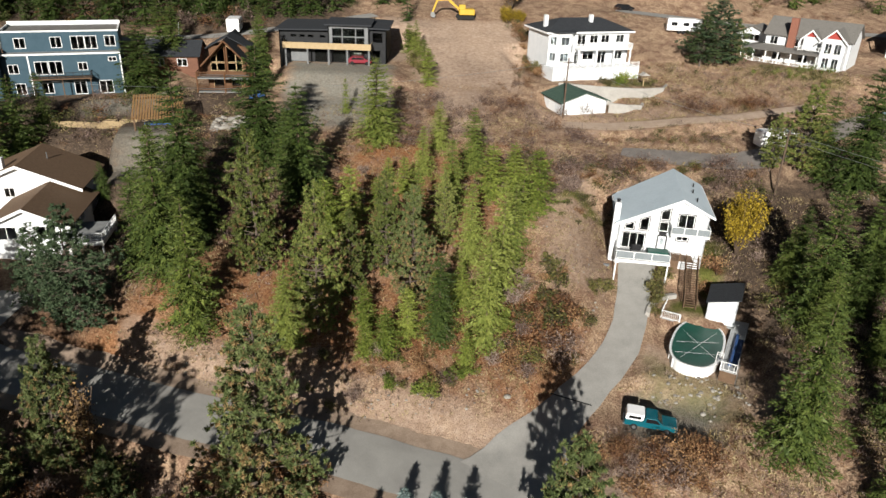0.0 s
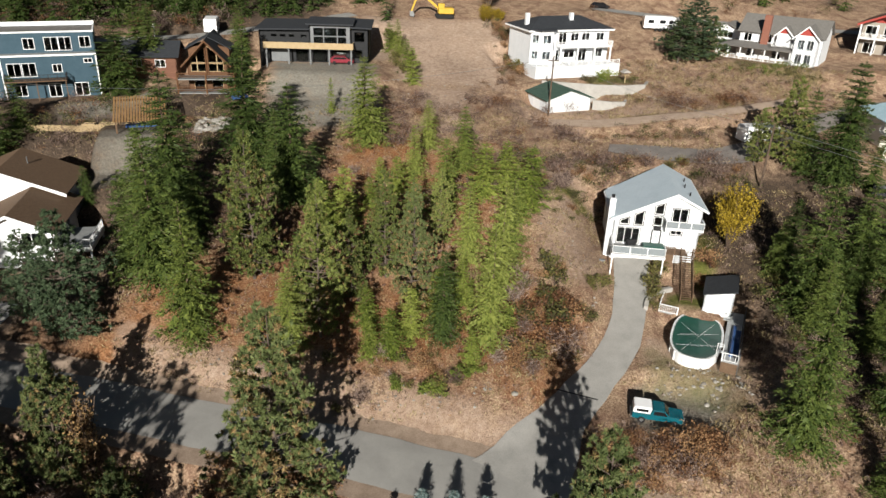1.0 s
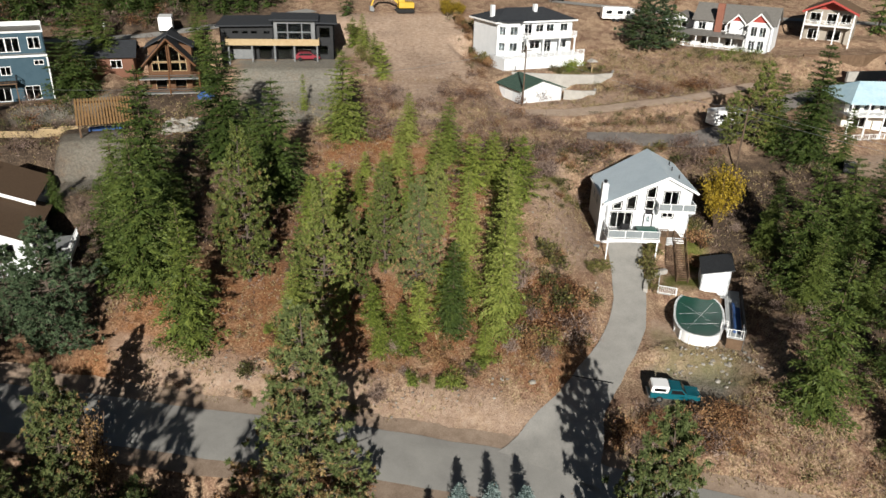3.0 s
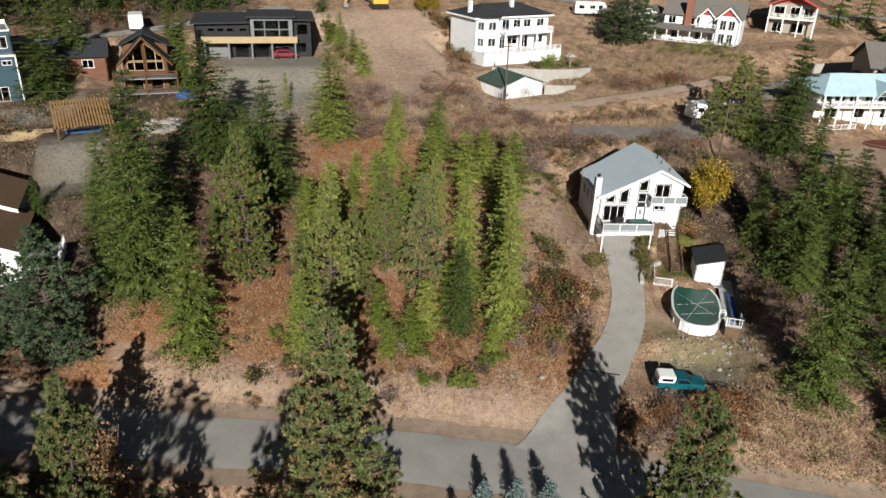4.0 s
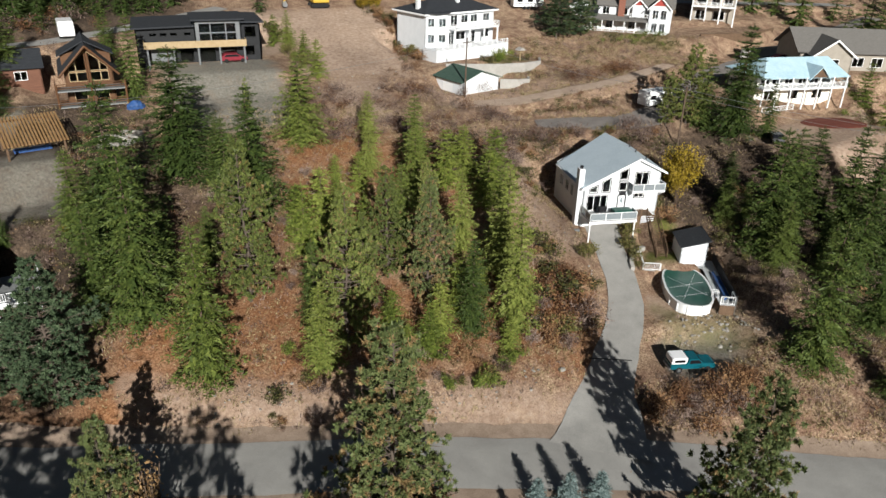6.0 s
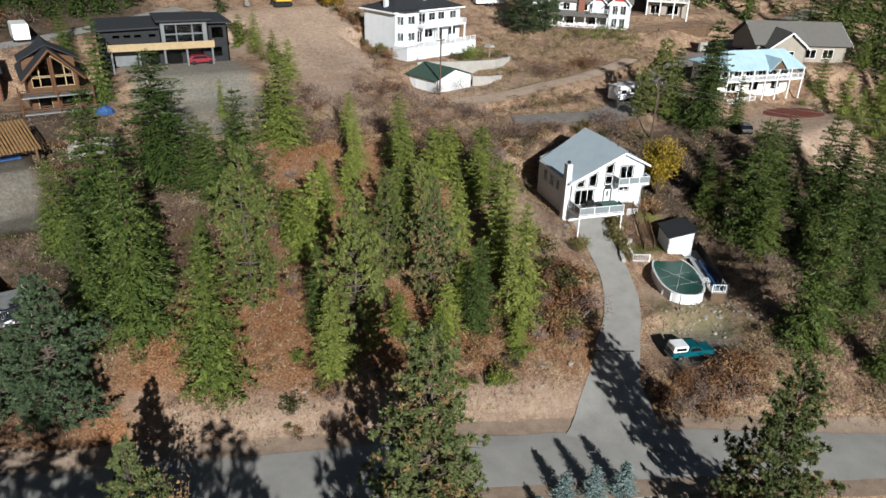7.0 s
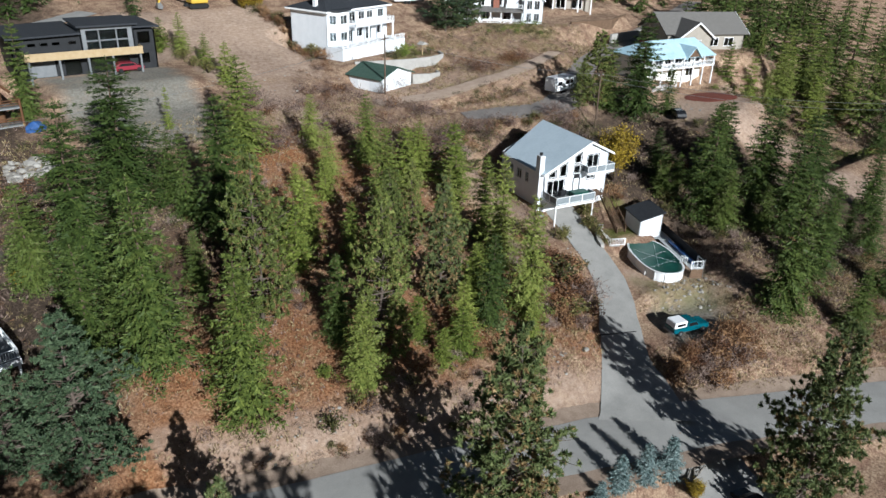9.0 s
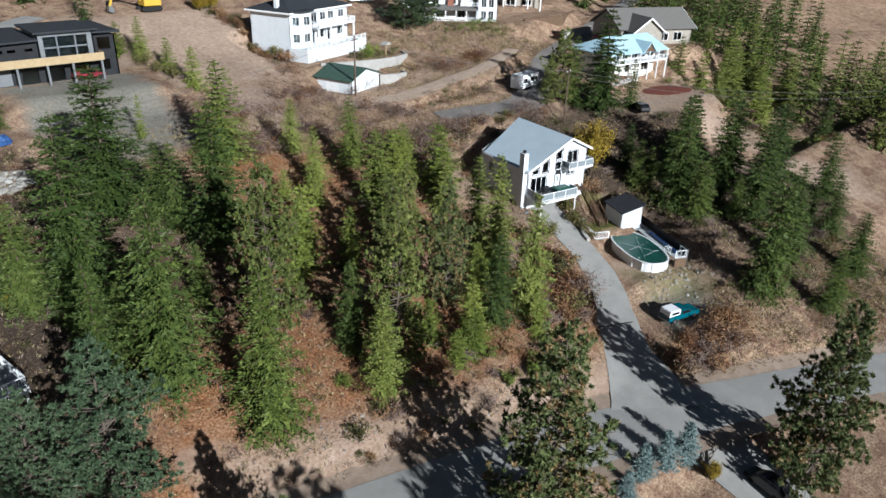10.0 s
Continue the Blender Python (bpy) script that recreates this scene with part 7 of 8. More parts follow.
stones("rock_bank", 2, 60, [(24.5, 31, 60.4, 62.8), (23, 32, 59.6, 63.6), (28, 33, 58, 62)], "bank of pale loose rocks below the pool", 0.2, 0.6)
stones("boulder_pile", 3, 80, [(-36, -30, 111, 115.5)], "pale boulders below the log chalet", 0.5, 1.5)
stones("slope_stones", 4, 120, [(-28, -16, 62.5, 66.5), (-8, 6, 58.5, 61.5), (14, 20, 70, 92)], "scattered small pale stones on the slope", 0.12, 0.38)
stones("dirt_lot_stones", 5, 60, [(-6, 17, 122, 130), (60, 72, 91, 95)], "scattered stones along the bare lot", 0.15, 0.5)
stones("white_boulder", 8, 1, [(8.3, 8.5, 59.9, 60.2)], "single white boulder beside the driveway", 0.9, 0.95)


def drain(x0, y0, x1, y1):
    dr = thing("drain_channel", x0, y0, 0, 0, "dark drain grate across the driveway", "drain")
    n = 12
    bm = bmesh.new()
    for i in range(n):
        a, b = Vector((x0, y0)).lerp(Vector((x1, y1)), i / n), Vector((x0, y0)).lerp(Vector((x1, y1)), (i + 1) / n)
        d = (b - a).normalized()
        s = Vector((-d.y, d.x)) * 0.09
        za = along(DRIVE, a.x, a.y)[1] + 0.135
        prism(bm, [(a.x - s.x - x0, a.y - s.y - y0, za), (b.x - s.x - x0, b.y - s.y - y0, za), (b.x + s.x - x0, b.y + s.y - y0, za), (a.x + s.x - x0, a.y + s.y - y0, za)], (0, 0, 0.02))
    part("grate", bm, BLACK, dr)
    return dr


drain(13.2, 62.3, 17.2, 60.2)


def board_fence(points, tall, mat, label, gap=0.02, w=0.18):
    """A fence of upright boards, each a part, with posts and rails, following the ground."""
    fe = thing("board_fence", points[0][0], points[0][1], height(*points[0]), 0, label, "fence")
    o = fe.matrix_basis.translation
    bd = block(bmesh.new(), -w / 2, w / 2, -0.012, 0.012, 0, tall)
    me = bpy.data.meshes.new("board")
    bd.to_mesh(me)
    bd.free()
    me.materials.append(mat)
    for a, b in zip(points, points[1:]):
        a, b = Vector(a), Vector(b)
        n = int((b - a).length / (w + gap))
        ang = math.degrees(math.atan2(b.y - a.y, b.x - a.x))
        for i in range(n):
            q = a.lerp(b, (i + 0.5) / n)
            ob = new("board", me)
            ob.parent = fe
            ob.matrix_basis = pose(q.x - o.x, q.y - o.y, height(q.x, q.y) - o.z - 0.05, 0, 0, ang)
        for i in range(int((b - a).length / 2.4) + 1):
            q = a.lerp(b, min(1, i * 2.4 / (b - a).length))
            part("post", cube(q.x - o.x - 0.06, q.x - o.x + 0.06, q.y - o.y - 0.06, q.y - o.y + 0.06, height(q.x, q.y) - o.z - 0.4, height(q.x, q.y) - o.z + tall + 0.05), mat, fe)
    return fe


board_fence([(-28.6, 109.0), (-26.2, 110.6), (-23.4, 111.8)], 1.7, WOOD, "brown board fence below the log chalet")
board_fence([(-61, 112.4), (-53.5, 112.4), (-48.2, 113.6)], 1.0, PALEWOOD, "low pale new wooden fence")


def pergola(x, y, z, turn):
    pg = thing("pergola", x, y, z, turn, "brown wooden pergola over a terrace", "pergola")
    for px, py in ((0, 0), (6.6, 0), (0, 5.4), (6.6, 5.4)):
        part("post", cube(px - 0.12, px + 0.12, py - 0.12, py + 0.12, -1.6, 2.0 if py == 0 else 3.8), WOOD, pg)
    for py, pz in ((0.0, 2.0), (5.4, 3.8)):
        part("beam", cube(-0.4, 7.0, py - 0.09, py + 0.09, pz, pz + 0.25), LOG, pg)
    for i in range(19):
        xx = -0.35 + i * 0.4
        part("slat", prism(bmesh.new(), [(xx, -0.6, 2.06), (xx + 0.24, -0.6, 2.06), (xx + 0.24, 6.0, 4.26), (xx, 6.0, 4.26)], (0, 0, 0.1)), PERGOLA, pg, "honey-coloured wooden slat")
    part("terrace", cube(-0.4, 7.0, -0.4, 5.8, -4.6, 0.0), TANSIDING, pg, "tan terrace block")
    part("seat", cube(1.0, 5.5, 3.0, 4.0, 0.0, 0.6, 0.1), BLUEPLASTIC, pg, "blue covered seat")
    return pg


pergola(-45.6, 106.4, 15.0, 16)


def driftwood(x, y, z, turn):
    dw = thing("driftwood", x, y, z, turn, "bleached white driftwood root beside the drive", "driftwood")
    r = random.Random(4)
    bm = bmesh.new()
    for i in range(12):
        a = Vector((r.uniform(-1.8, 1.2), r.uniform(-0.3, 0.3), r.uniform(0.1, 0.5)))
        b = a + Vector((r.uniform(0.6, 1.6), r.uniform(-0.6, 0.6), r.uniform(-0.1, 0.7)))
        rod(bm, a, b, r.uniform(0.08, 0.16), 0.04, 6)
    part("root", bm, STONE, dw)
    return dw


driftwood(6.2, 43.9, -2.2, 10)


def car(x, y, z, turn, paint, label):
    c = thing("car", x, y, z, turn, label, "car")
    side = [(-2.2, 0.35), (2.15, 0.35), (2.25, 0.7), (1.3, 0.92), (0.6, 1.42), (-1.3, 1.46), (-2.1, 1.0), (-2.25, 0.7)]
    part("body", bevelled(prism(bmesh.new(), [(a, -0.87, b) for a, b in side], (0, 1.74, 0)), 0.08, 2), paint, c)
    part("windscreen", prism(bmesh.new(), [(1.27, -0.7, 0.97), (1.27, 0.7, 0.97), (0.66, 0.62, 1.4), (0.66, -0.62, 1.4)], (0.02, 0, 0.03)), CARBLACK, c)
    for s in (-1, 1):
        part("side_window", prism(bmesh.new(), [(-1.7, s * 0.875, 0.98), (1.0, s * 0.875, 0.98), (0.5, s * 0.875, 1.34), (-1.2, s * 0.875, 1.36)], (0, s * 0.01, 0)), CARBLACK, c)
        for xx in (-1.35, 1.35):
            part("wheel", rod(bmesh.new(), (xx, s * 0.7, 0.33), (xx, s * 0.9, 0.33), 0.33, None, 18), RUBBER, c)
    return c


car(7.6, 38.6, along(YARD, 7.6, 38.6)[1] + 0.1, 75, CARBLACK, "black car parked on the lower drive")
car(-14.6, 136.0, 20.65, 2, REDPAINT, "small red car parked under the balcony of the black house")
car(90.5, 119.5, height(90.5, 119.5) + 0.05, -10, REDPAINT, "dark red car parked behind the blue-roofed house")
car(62.5, 90.5, height(62.5, 90.5) + 0.05, 60, CARBLACK, "dark car parked between the firs below the road")
car(42.0, 172.0, height(42, 172), 15, CARBLACK, "dark car parked behind the houses")


def power_line(a, b, sag, label="thin overhead power line above the hillside"):
    pl = thing("power_line", a[0], a[1], a[2], 0, label, "cable")
    a, b = Vector(a), Vector(b)
    bm = bmesh.new()
    n = 14
    pts = [a.lerp(b, i / n) - Vector((0, 0, sag * 4 * (i / n) * (1 - i / n))) - a for i in range(n + 1)]
    side = (b - a).cross(Vector((0, 0, 1))).normalized() * 0.025
    up = Vector((0, 0, 0.025))
    rings = [[bm.verts.new(p + v) for v in (side, up, -side, -up)] for p in pts]
    for u, v in zip(rings, rings[1:]):
        for j in range(4):
            bm.faces.new((u[j], u[(j + 1) % 4], v[(j + 1) % 4], v[j]))
    part("wire", bm, STEEL, pl)
    return pl


power_line((21.4, 119.3, 25.6), (49.0, 96.8, height(49, 96.8) + 9.0), 1.2)
power_line((49.0, 96.8, height(49, 96.8) + 9.0), (110, 62, 16), 2.0)
power_line((49.0, 96.8, height(49, 96.8) + 8.2), (110, 62, 15), 2.2)
power_line((21.4, 119.3, 25.6), (-60, 112, 21), 2.5)


# ---- trees ----
TREES = [
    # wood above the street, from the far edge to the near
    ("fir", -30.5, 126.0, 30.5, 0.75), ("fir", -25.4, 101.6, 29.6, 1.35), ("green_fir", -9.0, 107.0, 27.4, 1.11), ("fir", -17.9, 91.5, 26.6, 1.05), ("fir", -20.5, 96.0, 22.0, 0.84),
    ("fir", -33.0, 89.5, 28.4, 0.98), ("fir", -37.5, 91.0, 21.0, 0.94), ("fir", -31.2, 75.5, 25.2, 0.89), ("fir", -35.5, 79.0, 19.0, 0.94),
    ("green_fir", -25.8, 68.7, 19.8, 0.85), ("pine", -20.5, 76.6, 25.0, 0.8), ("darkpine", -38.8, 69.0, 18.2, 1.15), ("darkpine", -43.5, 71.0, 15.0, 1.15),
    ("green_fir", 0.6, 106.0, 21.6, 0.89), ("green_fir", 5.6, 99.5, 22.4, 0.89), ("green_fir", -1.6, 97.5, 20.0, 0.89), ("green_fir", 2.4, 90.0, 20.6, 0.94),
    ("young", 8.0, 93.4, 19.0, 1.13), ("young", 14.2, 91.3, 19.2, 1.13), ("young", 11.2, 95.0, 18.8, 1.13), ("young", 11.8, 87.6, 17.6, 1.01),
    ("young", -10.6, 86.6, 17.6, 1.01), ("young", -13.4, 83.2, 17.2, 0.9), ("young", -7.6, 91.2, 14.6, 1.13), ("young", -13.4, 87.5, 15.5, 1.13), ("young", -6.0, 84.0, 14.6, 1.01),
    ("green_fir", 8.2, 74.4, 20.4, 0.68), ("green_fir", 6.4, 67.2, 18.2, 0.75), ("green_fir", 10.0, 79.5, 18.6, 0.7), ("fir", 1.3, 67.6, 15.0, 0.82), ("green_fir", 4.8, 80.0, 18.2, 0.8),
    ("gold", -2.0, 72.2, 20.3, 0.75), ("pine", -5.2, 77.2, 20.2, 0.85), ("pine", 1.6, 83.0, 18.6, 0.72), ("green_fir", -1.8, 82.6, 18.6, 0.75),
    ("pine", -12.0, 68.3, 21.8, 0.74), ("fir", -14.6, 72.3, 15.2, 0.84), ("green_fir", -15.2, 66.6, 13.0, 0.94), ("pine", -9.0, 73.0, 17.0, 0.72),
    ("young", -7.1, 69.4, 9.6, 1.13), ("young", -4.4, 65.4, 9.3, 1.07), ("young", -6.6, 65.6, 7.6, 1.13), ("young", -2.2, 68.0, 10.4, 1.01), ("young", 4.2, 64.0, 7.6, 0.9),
    # below the street
    ("gold", -13.6, 48.0, 19.4, 0.92), ("nearpine", 10.6, 36.4, 16.8, 0.8), ("nearpine", -34.0, 53.0, 12.6, 0.76), ("brown", -31.4, 53.0, 8.6, 0.8), ("nearpine", -26.5, 46.5, 6.0, 0.8), ("pine", -21.0, 43.5, 4.0, 0.8), ("nearpine", -38.0, 48.5, 9.5, 0.8), ("young", -9.5, 44.0, 1.8, 0.94),
    # east of the white house
    ("fir", 59.8, 96.8, 30.6, 1.02), ("pine", 54.4, 102.2, 26.6, 1.12), ("pine", 49.4, 101.0, 22.6, 0.85), ("fir", 61.8, 99.4, 27.0, 0.9), ("fir", 57.0, 101.5, 25.5, 0.94), ("fir", 63.0, 93.0, 22.0, 0.84), ("fir", 43.6, 70.7, 22.5, 0.91), ("fir", 51.2, 75.4, 20.6, 0.94), ("fir", 56.6, 77.0, 20.0, 0.94),
    ("fir", 57.2, 71.0, 21.6, 0.89), ("fir", 57.8, 64.6, 20.6, 0.98), ("fir", 43.0, 77.6, 15.0, 0.94), ("fir", 46.5, 82.0, 16.0, 1.03), ("fir", 34.6, 52.8, 18.5, 0.94),
    ("fir", 49.6, 62.0, 20.0, 0.85), ("fir", 40.5, 46.5, 9.0, 1.0), ("fir", -38.6, 93.0, 15.4, 0.9), ("fir", -46.0, 94.0, 14.5, 0.9), ("fir", 64.0, 66.0, 19.5, 1.03), ("fir", 45.0, 54.5, 13.5, 1.03), ("fir", 55.5, 58.4, 13.6, 1.03), ("fir", 58.6, 54.2, 12.4, 1.03), ("fir", 66.0, 74.0, 18.5, 0.94), ("fir", 52.5, 48.0, 10.0, 1.12), ("fir", 71.0, 60.0, 15.0, 1.03),
    # along the lower drive and beyond the street's south side
    ("southpine", -54.0, 27.0, 20.0, 1.3), ("southpine", -48.0, 25.0, 20.0, 1.3), ("southpine", -42.5, 27.0, 19.6, 1.3), ("southpine", -32.0, 26.5, 19.4, 1.2), ("southpine", -21.5, 26.0, 18.0, 1.1),
    ("fir", -50.5, 50.0, 20.0, 0.84), ("fir", -56.0, 55.0, 19.0, 0.94), ("fir", -54.0, 62.0, 18.0, 0.84), ("fir", -48.5, 44.0, 21.0, 0.84), ("fir", -44.5, 38.5, 20.0, 0.84), ("fir", -54.0, 42.0, 20.0, 0.94), ("fir", -41.0, 33.0, 18.0, 0.84),
    # between the houses behind
    ("young", -1.7, 129.4, 25.2, 0.95), ("green_fir", -4.4, 141.8, 28.2, 0.95), ("young", -2.6, 136.0, 25.6, 1.0), ("young", -6.0, 147.0, 27.0, 0.9), ("young", -15.0, 117.8, 22.0, 0.45), ("darkpine", 53.6, 142.6, 33.5, 2.1), ("southpine", 50.6, 141.0, 31.0, 1.7), ("southpine", 56.6, 141.6, 30.5, 1.7),
    ("fir", -51.5, 126.0, 28.5, 1.5), ("fir", -48.5, 134.5, 30.5, 1.2), ("fir", -52.0, 138.0, 31.0, 1.2), ("fir", -66.0, 100.0, 22.0, 1.2), ("fir", -72.0, 104.0, 24.0, 1.3), ("fir", -64.0, 107.0, 23.0, 1.2), ("fir", -70.0, 95.0, 20.0, 1.3), ("fir", -62.5, 112.0, 22.5, 1.0), ("fir", -34.5, 142.0, 30.0, 0.9), ("young", 92.0, 100.5, 22.5, 0.84),
    ("green_fir", 104.0, 101.0, 24.0, 0.84), ("green_fir", 110.0, 98.0, 25.0, 0.84), ("green_fir", 98.0, 91.0, 21.0, 0.9), ("green_fir", 116.0, 93.0, 22.0, 0.94), ("young", 104.0, 88.0, 17.0, 0.94), ("green_fir", 112.0, 86.0, 19.0, 0.94), ("green_fir", 121.0, 99.0, 25.0, 0.84), ("young", 99.0, 84.0, 15.0, 0.94), ("green_fir", 120.0, 88.0, 18.0, 0.94), ("green_fir", 90.0, 90.0, 19.0, 0.84), ("young", 94.0, 96.0, 20.0, 0.84), ("green_fir", 103.0, 95.0, 22.0, 0.84), ("young", 93.0, 81.0, 14.0, 0.94), ("fir", 95.0, 70.0, 15.0, 0.94),
]
for kind, x, y, top, wide in TREES:
    grow(kind, x, y, top, None, wide)
# saplings that fill the gaps in the wood
sap = random.Random(12)
for kind, count, x0, x1, y0, y1, h0, h1 in (("young", 7, -10, 12, 68, 100, 3.5, 6.5), ("fir", 8, -37, -15, 70, 100, 5.0, 9.0), ("fir", 8, 42, 66, 46, 80, 5.0, 9.0)):
    done = 0
    while done < count:
        x, y = sap.uniform(x0, x1), sap.uniform(y0, y1)
        if all((x - q[1]) ** 2 + (y - q[2]) ** 2 > 6.0 for q in TREES) and along(DRIVE, x, y)[0] > 5:
            grow(kind, x, y, None, sap.uniform(h0, h1), sap.uniform(0.9, 1.15))
            done += 1
for x, y, tall in ((-4.0, 46.4, 3.6), (-1.4, 46.6, 3.8), (1.3, 46.0, 4.0), (4.0, 45.3, 4.3)):
    grow("spruce", x, y, None, tall, 1.15)
grow("yellow", 39.2, 83.4, None, 9.0, 0.85)
grow("yellow", 40.2, 86.6, None, 6.4, 0.95)
grow("yellow", 14.2, 158.0, None, 3.8, 1.5)
grow("yellow", 16.8, 158.5, None, 3.2, 1.5)
grow("brown", 15.5, 166.0, None, 8.0, 1.7)
for i in range(16):
    grow("rust" if i % 4 else "olive", 15.9 + 0.21 * i + 0.3 * math.sin(i * 2.1), 155.5 - 1.35 * i, None, 2.0 + 0.5 * math.sin(i * 1.7), 1.0)
for x, y, tall in ((31.2, 130.4, 1.5), (32.8, 131.2, 1.8), (34.2, 131.8, 2.4), (35.6, 130.6, 1.2), (39.2, 130.8, 1.4), (30.0, 131.4, 1.3)):
    grow("green" if tall > 1.6 else "olive", x, y, None, tall, 1.1)
for x, y, tall in ((-6.3, 151.5, 2.6), (-5.2, 148.5, 2.4), (-4.8, 139.0, 2.0), (-3.4, 133.0, 2.2), (-4.6, 136.0, 1.8)):
    grow("olive", x, y, None, tall, 1.2)
for x, y, tall in ((27.4, 77.4, 2.0), (28.6, 79.0, 2.2), (29.3, 80.2, 2.0)):
    grow("olive", x, y, None, tall, 1.1)
grow("rust", 35.3, 81.2, None, 2.4, 1.3)
grow("yellow", 4.4, 42.6, None, 2.2, 1.2)
for x, y, tall in ((27.9, 77.6, 1.6), (27.6, 76.2, 1.7), (27.2, 74.8, 1.6), (26.8, 73.6, 1.3)):
    grow("olive", x, y, None, tall, 1.0)
for x, y, tall in ((33.6, 78.8, 1.8), (34.8, 78.2, 1.7), (35.6, 79.6, 1.5)):
    grow("rust", x, y, None, tall, 1.1)
for x, y, tall in ((21.6, 99.0, 1.3), (22.8, 99.6, 1.1), (24.0, 99.2, 1.4), (18.6, 92.6, 1.0), (20.4, 91.8, 1.2), (21.4, 92.2, 0.9), (17.6, 90.0, 0.8), (19.6, 89.0, 0.7)):
    grow("rust" if tall > 1.05 else "olive", x, y, None, tall, 1.2)
for x, y, tall in ((21.4, 76.8, 1.9), (18.6, 70.4, 1.6), (15.2, 76.0, 2.6), (14.4, 79.0, 2.4), (13.6, 73.4, 2.2)):
    grow("olive", x, y, None, tall, 1.1)
grow("yellow", -38.2, 93.0, None, 2.4, 1.6)
rng = random.Random(5)


def free(x, y, margin=0.0):
    """Whether a spot lies off the roads, pads of houses, pool and parking."""
    for points, half in ((STREET, 4.6), (DRIVE, 3.0), (UPPER, 2.9), (TRACK, 2.0), (SIDE, 3.4), (YARD, 4.0), (BACK, 3.2), (LANE, 4.6)):
        if along(points, x, y)[0] < half + margin:
            return False
    for px, py, hx, hy, turn, pz, bank in PADS:
        c, s = math.cos(radians(turn)), math.sin(radians(turn))
        if abs((x - px) * c + (y - py) * s) < hx + margin and abs(-(x - px) * s + (y - py) * c) < hy + margin:
            return False
    return True


# woods on the hill above and to the sides: the nearer ones single, the rest one mass
FARWOODS = [(90, -125, -48, 143, 180, 11, 19, 0), (40, -50, -4, 156, 184, 9, 16, 0), (110, -112, -40, 150, 172, 5, 10, 0), (44, 104, 165, 60, 100, 11, 17, 1), (80, 114, 200, 100, 165, 12, 19, 0), (40, 60, 220, 178, 240, 10, 17, 0)]


def far_wood(spots, seed):
    """Trees too far off to tell apart, joined: (x, y, height, width) each."""
    r = random.Random(seed)
    mats = [FIR, FARGREEN, BARK]
    verts, corner, index, start = [], [], [], 0
    for x, y, tall, wide in spots:
        pair = r.choice(FARFIRS[::2] if x > 0 else FARFIRS[1::2])
        k, a = tall / 20, r.uniform(0, 6.28)
        m = np.array(((math.cos(a) * k * wide, -math.sin(a) * k * wide, 0), (math.sin(a) * k * wide, math.cos(a) * k * wide, 0), (0, 0, k)))
        for me in pair:
            me.calc_loop_triangles()
            v = np.empty(len(me.vertices) * 3, dtype=np.float32)
            me.vertices.foreach_get("co", v)
            t = np.empty(len(me.loop_triangles) * 3, dtype=np.int32)
            me.loop_triangles.foreach_get("vertices", t)
            verts.append(v.reshape(-1, 3) @ m.T + np.array((x, y, height(x, y))))
            corner.append(t + start)
            index.append(np.full(len(t) // 3, mats.index(me.materials[0]), dtype=np.int32))
            start += len(v) // 3
    v, t = np.concatenate(verts), np.concatenate(corner)
    me = bpy.data.meshes.new("far_wood")
    me.vertices.add(len(v))
    me.vertices.foreach_set("co", v.reshape(-1).astype(np.float32))
    me.loops.add(len(t))
    me.loops.foreach_set("vertex_index", t.astype(np.int32))
    me.polygons.add(len(t) // 3)
    me.polygons.foreach_set("loop_start", np.arange(0, len(t), 3, dtype=np.int32))
    for mt in mats:
        me.materials.append(mt)
    me.polygons.foreach_set("material_index", np.concatenate(index))
    me.update(calc_edges=True)
    return tagged(new("far_wood", me), "dense conifer wood on the far hillside", "woods", kind="stuff")


mass = []
for count, x0, x1, y0, y1, h0, h1, single in FARWOODS:
    for i in range(count):
        x, y = rng.uniform(x0, x1), rng.uniform(y0, y1)
        tall, wide = rng.uniform(h0, h1), rng.uniform(0.85, 1.15)
        if free(x, y, 2):
            if single:
                grow("far", x, y, None, tall, wide)
            else:
                mass.append((x, y, tall, wide))
far_wood(mass, 14)

# single shrubs near the camera's way: how many, where, which, how tall
SHRUBS = [
    (44, 6, 47, 94, 101.5, ("twig", "rust", "twig", "olive"), 1.0, 2.2),
    (50, -24, 12, 58, 68, ("rust", "twig", "olive", "olive"), 0.7, 1.8),
    (34, 8, 17, 62, 78, ("rust", "olive", "rust", "twig"), 1.0, 2.8),
    (52, 14, 27, 49.5, 54.4, ("rust", "rust", "twig", "rust"), 1.2, 2.3),
    (40, 38, 62, 44, 92, ("twig", "twig", "olive", "rust"), 0.9, 2.0),
    (64, -38, -6, 43, 52, ("rust", "twig", "rust", "olive"), 1.6, 3.4),
    (34, -28, 2, 76, 100, ("rust", "twig", "olive"), 0.6, 1.5),
]
for count, x0, x1, y0, y1, kinds, h0, h1 in SHRUBS:
    for i in range(count):
        x, y = rng.uniform(x0, x1), rng.uniform(y0, y1)
        if free(x, y):
            grow(rng.choice(kinds), x, y, None, rng.uniform(h0, h1), rng.uniform(0.9, 1.4))

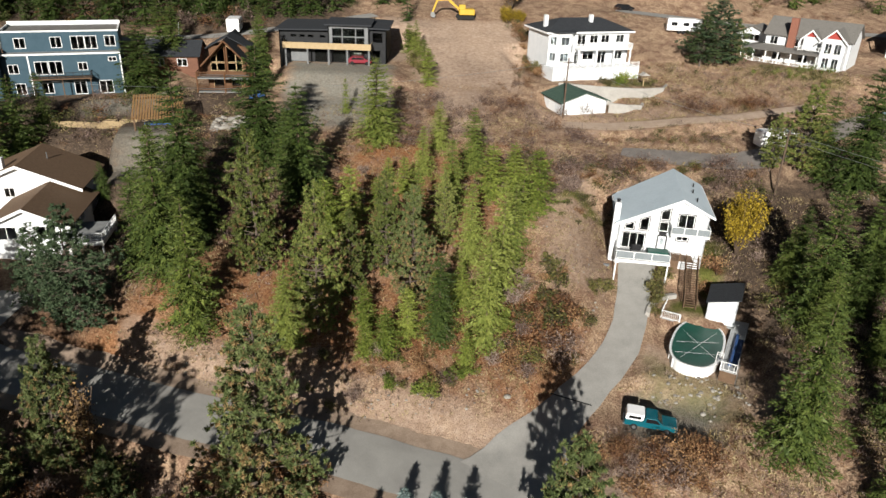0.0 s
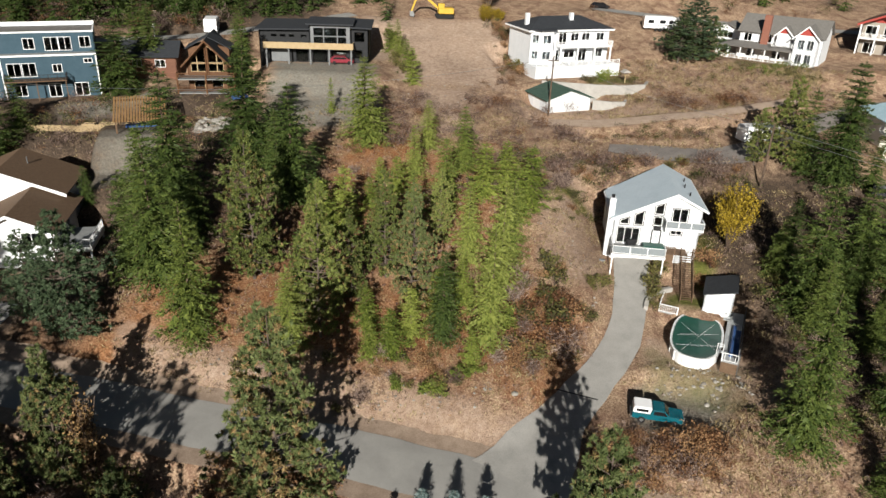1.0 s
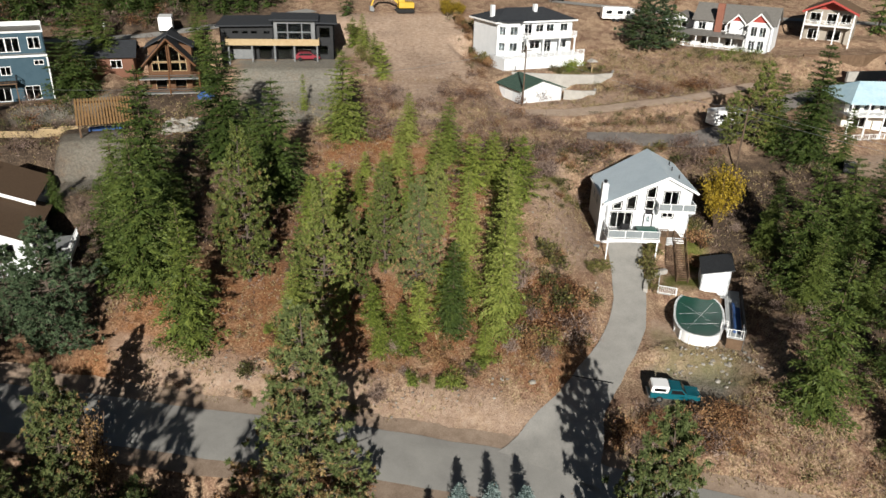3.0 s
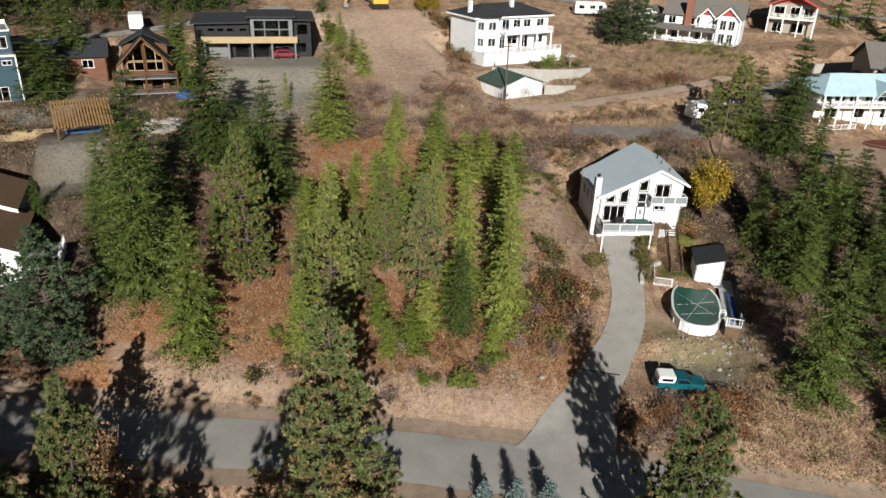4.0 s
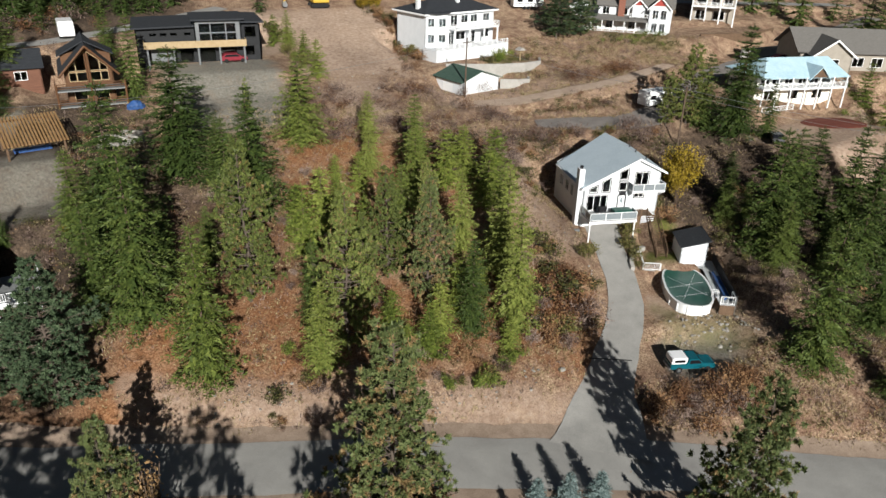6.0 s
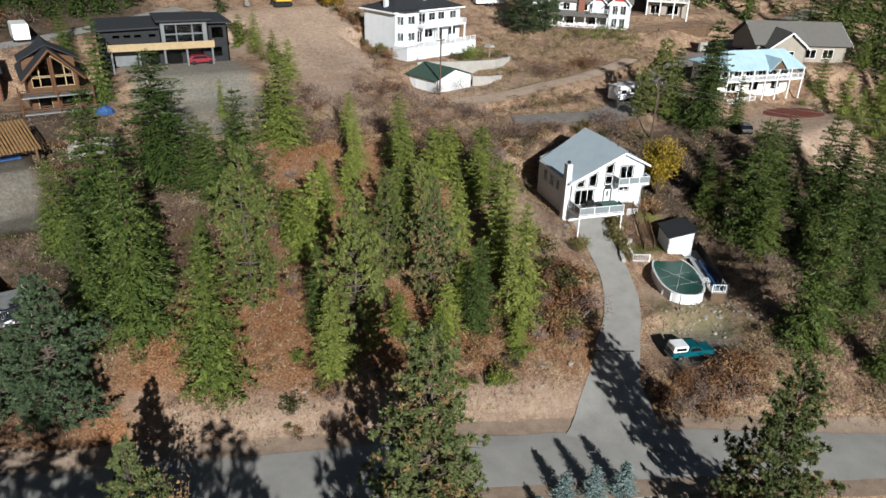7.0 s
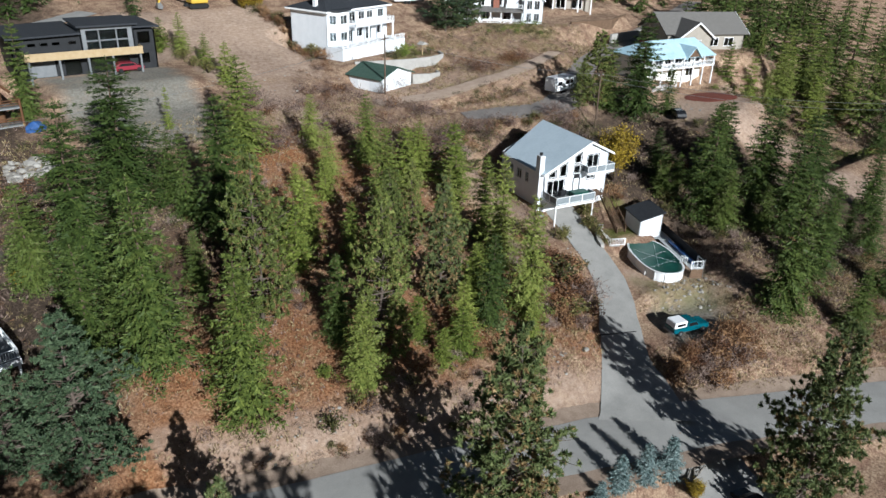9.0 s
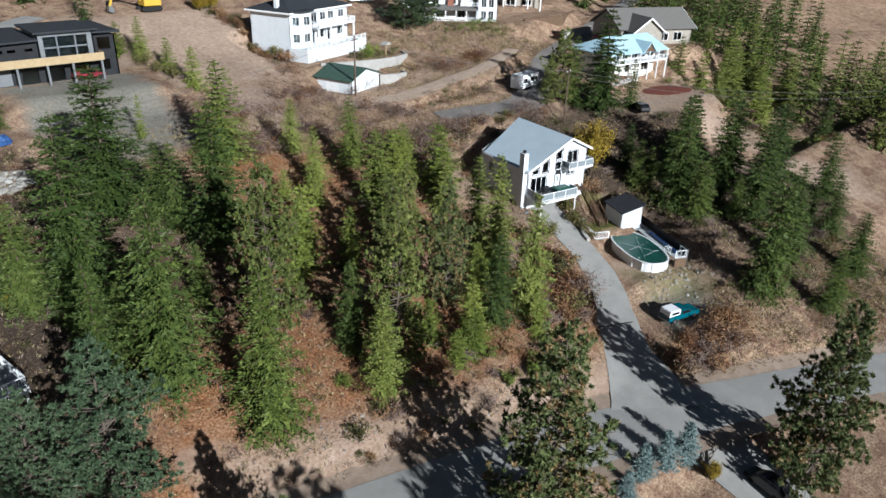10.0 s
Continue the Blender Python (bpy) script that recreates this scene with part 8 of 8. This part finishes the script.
# tangled brush, too thick to tell apart
BRUSH = [
    (300, 4, 47, 94, 104, ("twig", "twig", "rust", "twig", "olive"), 1.2, 2.6),
    (240, -8, 30, 106, 124, ("twig", "twig", "twig", "rust"), 1.2, 2.6),
    (130, 29, 52, 110.5, 114.6, ("olive", "rust", "olive", "twig"), 0.6, 1.3),
    (120, 43, 60, 120.5, 125, ("rust", "rust", "twig"), 1.2, 2.4),
    (150, -42, 12, 59, 69, ("rust", "olive", "twig", "rust"), 0.5, 1.3),
    (60, 15, 30, 49, 56, ("rust", "rust", "twig"), 0.7, 1.5),
    (140, 37, 64, 44, 94, ("twig", "twig", "olive", "rust"), 0.6, 1.5),
    (90, -38, -6, 41, 51, ("rust", "twig", "twig"), 0.7, 1.8),
    (190, -38, 12, 70, 104, ("rust", "olive", "rust", "twig"), 0.5, 1.5),
    (60, -48, -30, 92, 118, ("twig", "olive", "rust"), 0.8, 2.0),
    (230, -76, -44, 100, 121, ("olive", "olive", "twig", "rust"), 1.0, 3.0),
    (120, -48, -32, 84, 108, ("olive", "rust", "twig"), 0.8, 2.2),
    (160, -100, -36, 149, 160, ("olive", "twig", "rust"), 1.5, 3.6),
    (120, 36, 84, 121, 141, ("olive", "rust", "olive"), 0.5, 1.5),
    (70, 14, 19, 128, 164, ("rust", "rust", "olive"), 0.9, 1.8),
    (30, 8, 16, 118, 130, ("rust", "twig"), 0.7, 1.5),
    (260, 84, 130, 62, 106, ("olive", "olive", "rust", "green", "twig"), 0.9, 2.4),
    (150, -110, -30, 136, 156, ("twig", "rust", "twig"), 1.0, 2.8),
    (110, 36, 110, 156, 186, ("twig", "rust", "olive"), 1.0, 2.6),
    (110, 30, 62, 36, 56, ("twig", "olive", "rust"), 0.8, 1.8),
    (40, 60, 76, 136, 142, ("green", "olive"), 0.8, 1.6),
    (24, 26, 36, 128, 132, ("green", "olive"), 0.5, 1.2),
    (40, 78, 96, 92, 97, ("rust", "olive"), 0.6, 1.4),
]
spots = []
for count, x0, x1, y0, y1, kinds, h0, h1 in BRUSH:
    for i in range(count):
        x, y = rng.uniform(x0, x1), rng.uniform(y0, y1)
        if free(x, y) and noise.noise((x * 0.13, y * 0.13, 21.0)) > rng.uniform(-0.6, 0.25):
            spots.append((x, y, rng.uniform(h0, h1), rng.choice(kinds)))
thicket("brush", spots, "tangled autumn brush in grey, rust and olive", 9)
for x, y, tall in ((-0.6, 60.6, 1.9), (0.6, 60.0, 1.7), (3.2, 62.0, 1.6), (-3.8, 61.2, 1.5), (4.6, 62.6, 1.3), (-18.0, 69.0, 1.5), (-16.5, 68.0, 1.3)):
    grow("green", x, y, None, tall, 1.0)
for x, y, tall in ((14.0, 73.5, 1.6), (17.2, 71.5, 1.2), (20.0, 75.6, 1.8)):
    grow("olive", x, y, None, tall, 1.2)


# dry grass, fallen leaves and low weeds over the slopes
def ground_cover(name, seed, count, areas, mat, label, size, upright, width):
    r = random.Random(seed)
    pts = []
    total = sum((a[1] - a[0]) * (a[3] - a[2]) * a[4] for a in areas)
    for x0, x1, y0, y1, weight in areas:
        for i in range(int(count * (x1 - x0) * (y1 - y0) * weight / total)):
            x, y = r.uniform(x0, x1), r.uniform(y0, y1)
            if noise.noise((x * 0.22, y * 0.22, seed)) > r.uniform(-0.45, 0.35) and free(x, y, -0.3):
                pts.append((x, y, height(x, y) - 0.02))
    p = np.array(pts)
    g = np.random.default_rng(seed)
    k = 4
    p = np.repeat(p, k, 0) + g.normal(0, 0.12, (len(p) * k, 3)) * np.array((1, 1, 0))
    m = len(p)
    d = g.normal(0, 1, (m, 3)) * np.array((1, 1, 0.4)) + np.array((0, 0, upright))
    me = leaf_mesh(name, p, d, g.normal(0, 1, (m, 3)), g.uniform(0.6, 1.4, m) * size, g.uniform(0.6, 1.3, m) * width, [mat])
    return tagged(new(name, me), label, "grass", kind="stuff")


SLOPES = [(-46, 14, 58, 120, 1.0), (14, 48, 94, 122, 1.0), (12, 24, 62, 96, 0.9), (36, 66, 44, 96, 1.0), (14, 62, 38, 57, 3.2), (30, 84, 115, 142, 1.5), (84, 122, 74, 106, 0.8), (24, 36, 52, 66, 0.5), (-60, -30, 96, 124, 0.6)]
ground_cover("dry_grass", 3, 52000, SLOPES, STRAW, "straw-coloured dry grass over the slope", 0.42, 1.3, 0.07)
ground_cover("fallen_leaves", 4, 20000, SLOPES, RUST, "fallen rust and brown leaves over the slope", 0.15, 0.2, 0.11)
ground_cover("weeds", 6, 22000, SLOPES, DRYTWIG, "grey-brown dry weed stalks over the slope", 0.5, 1.3, 0.07)
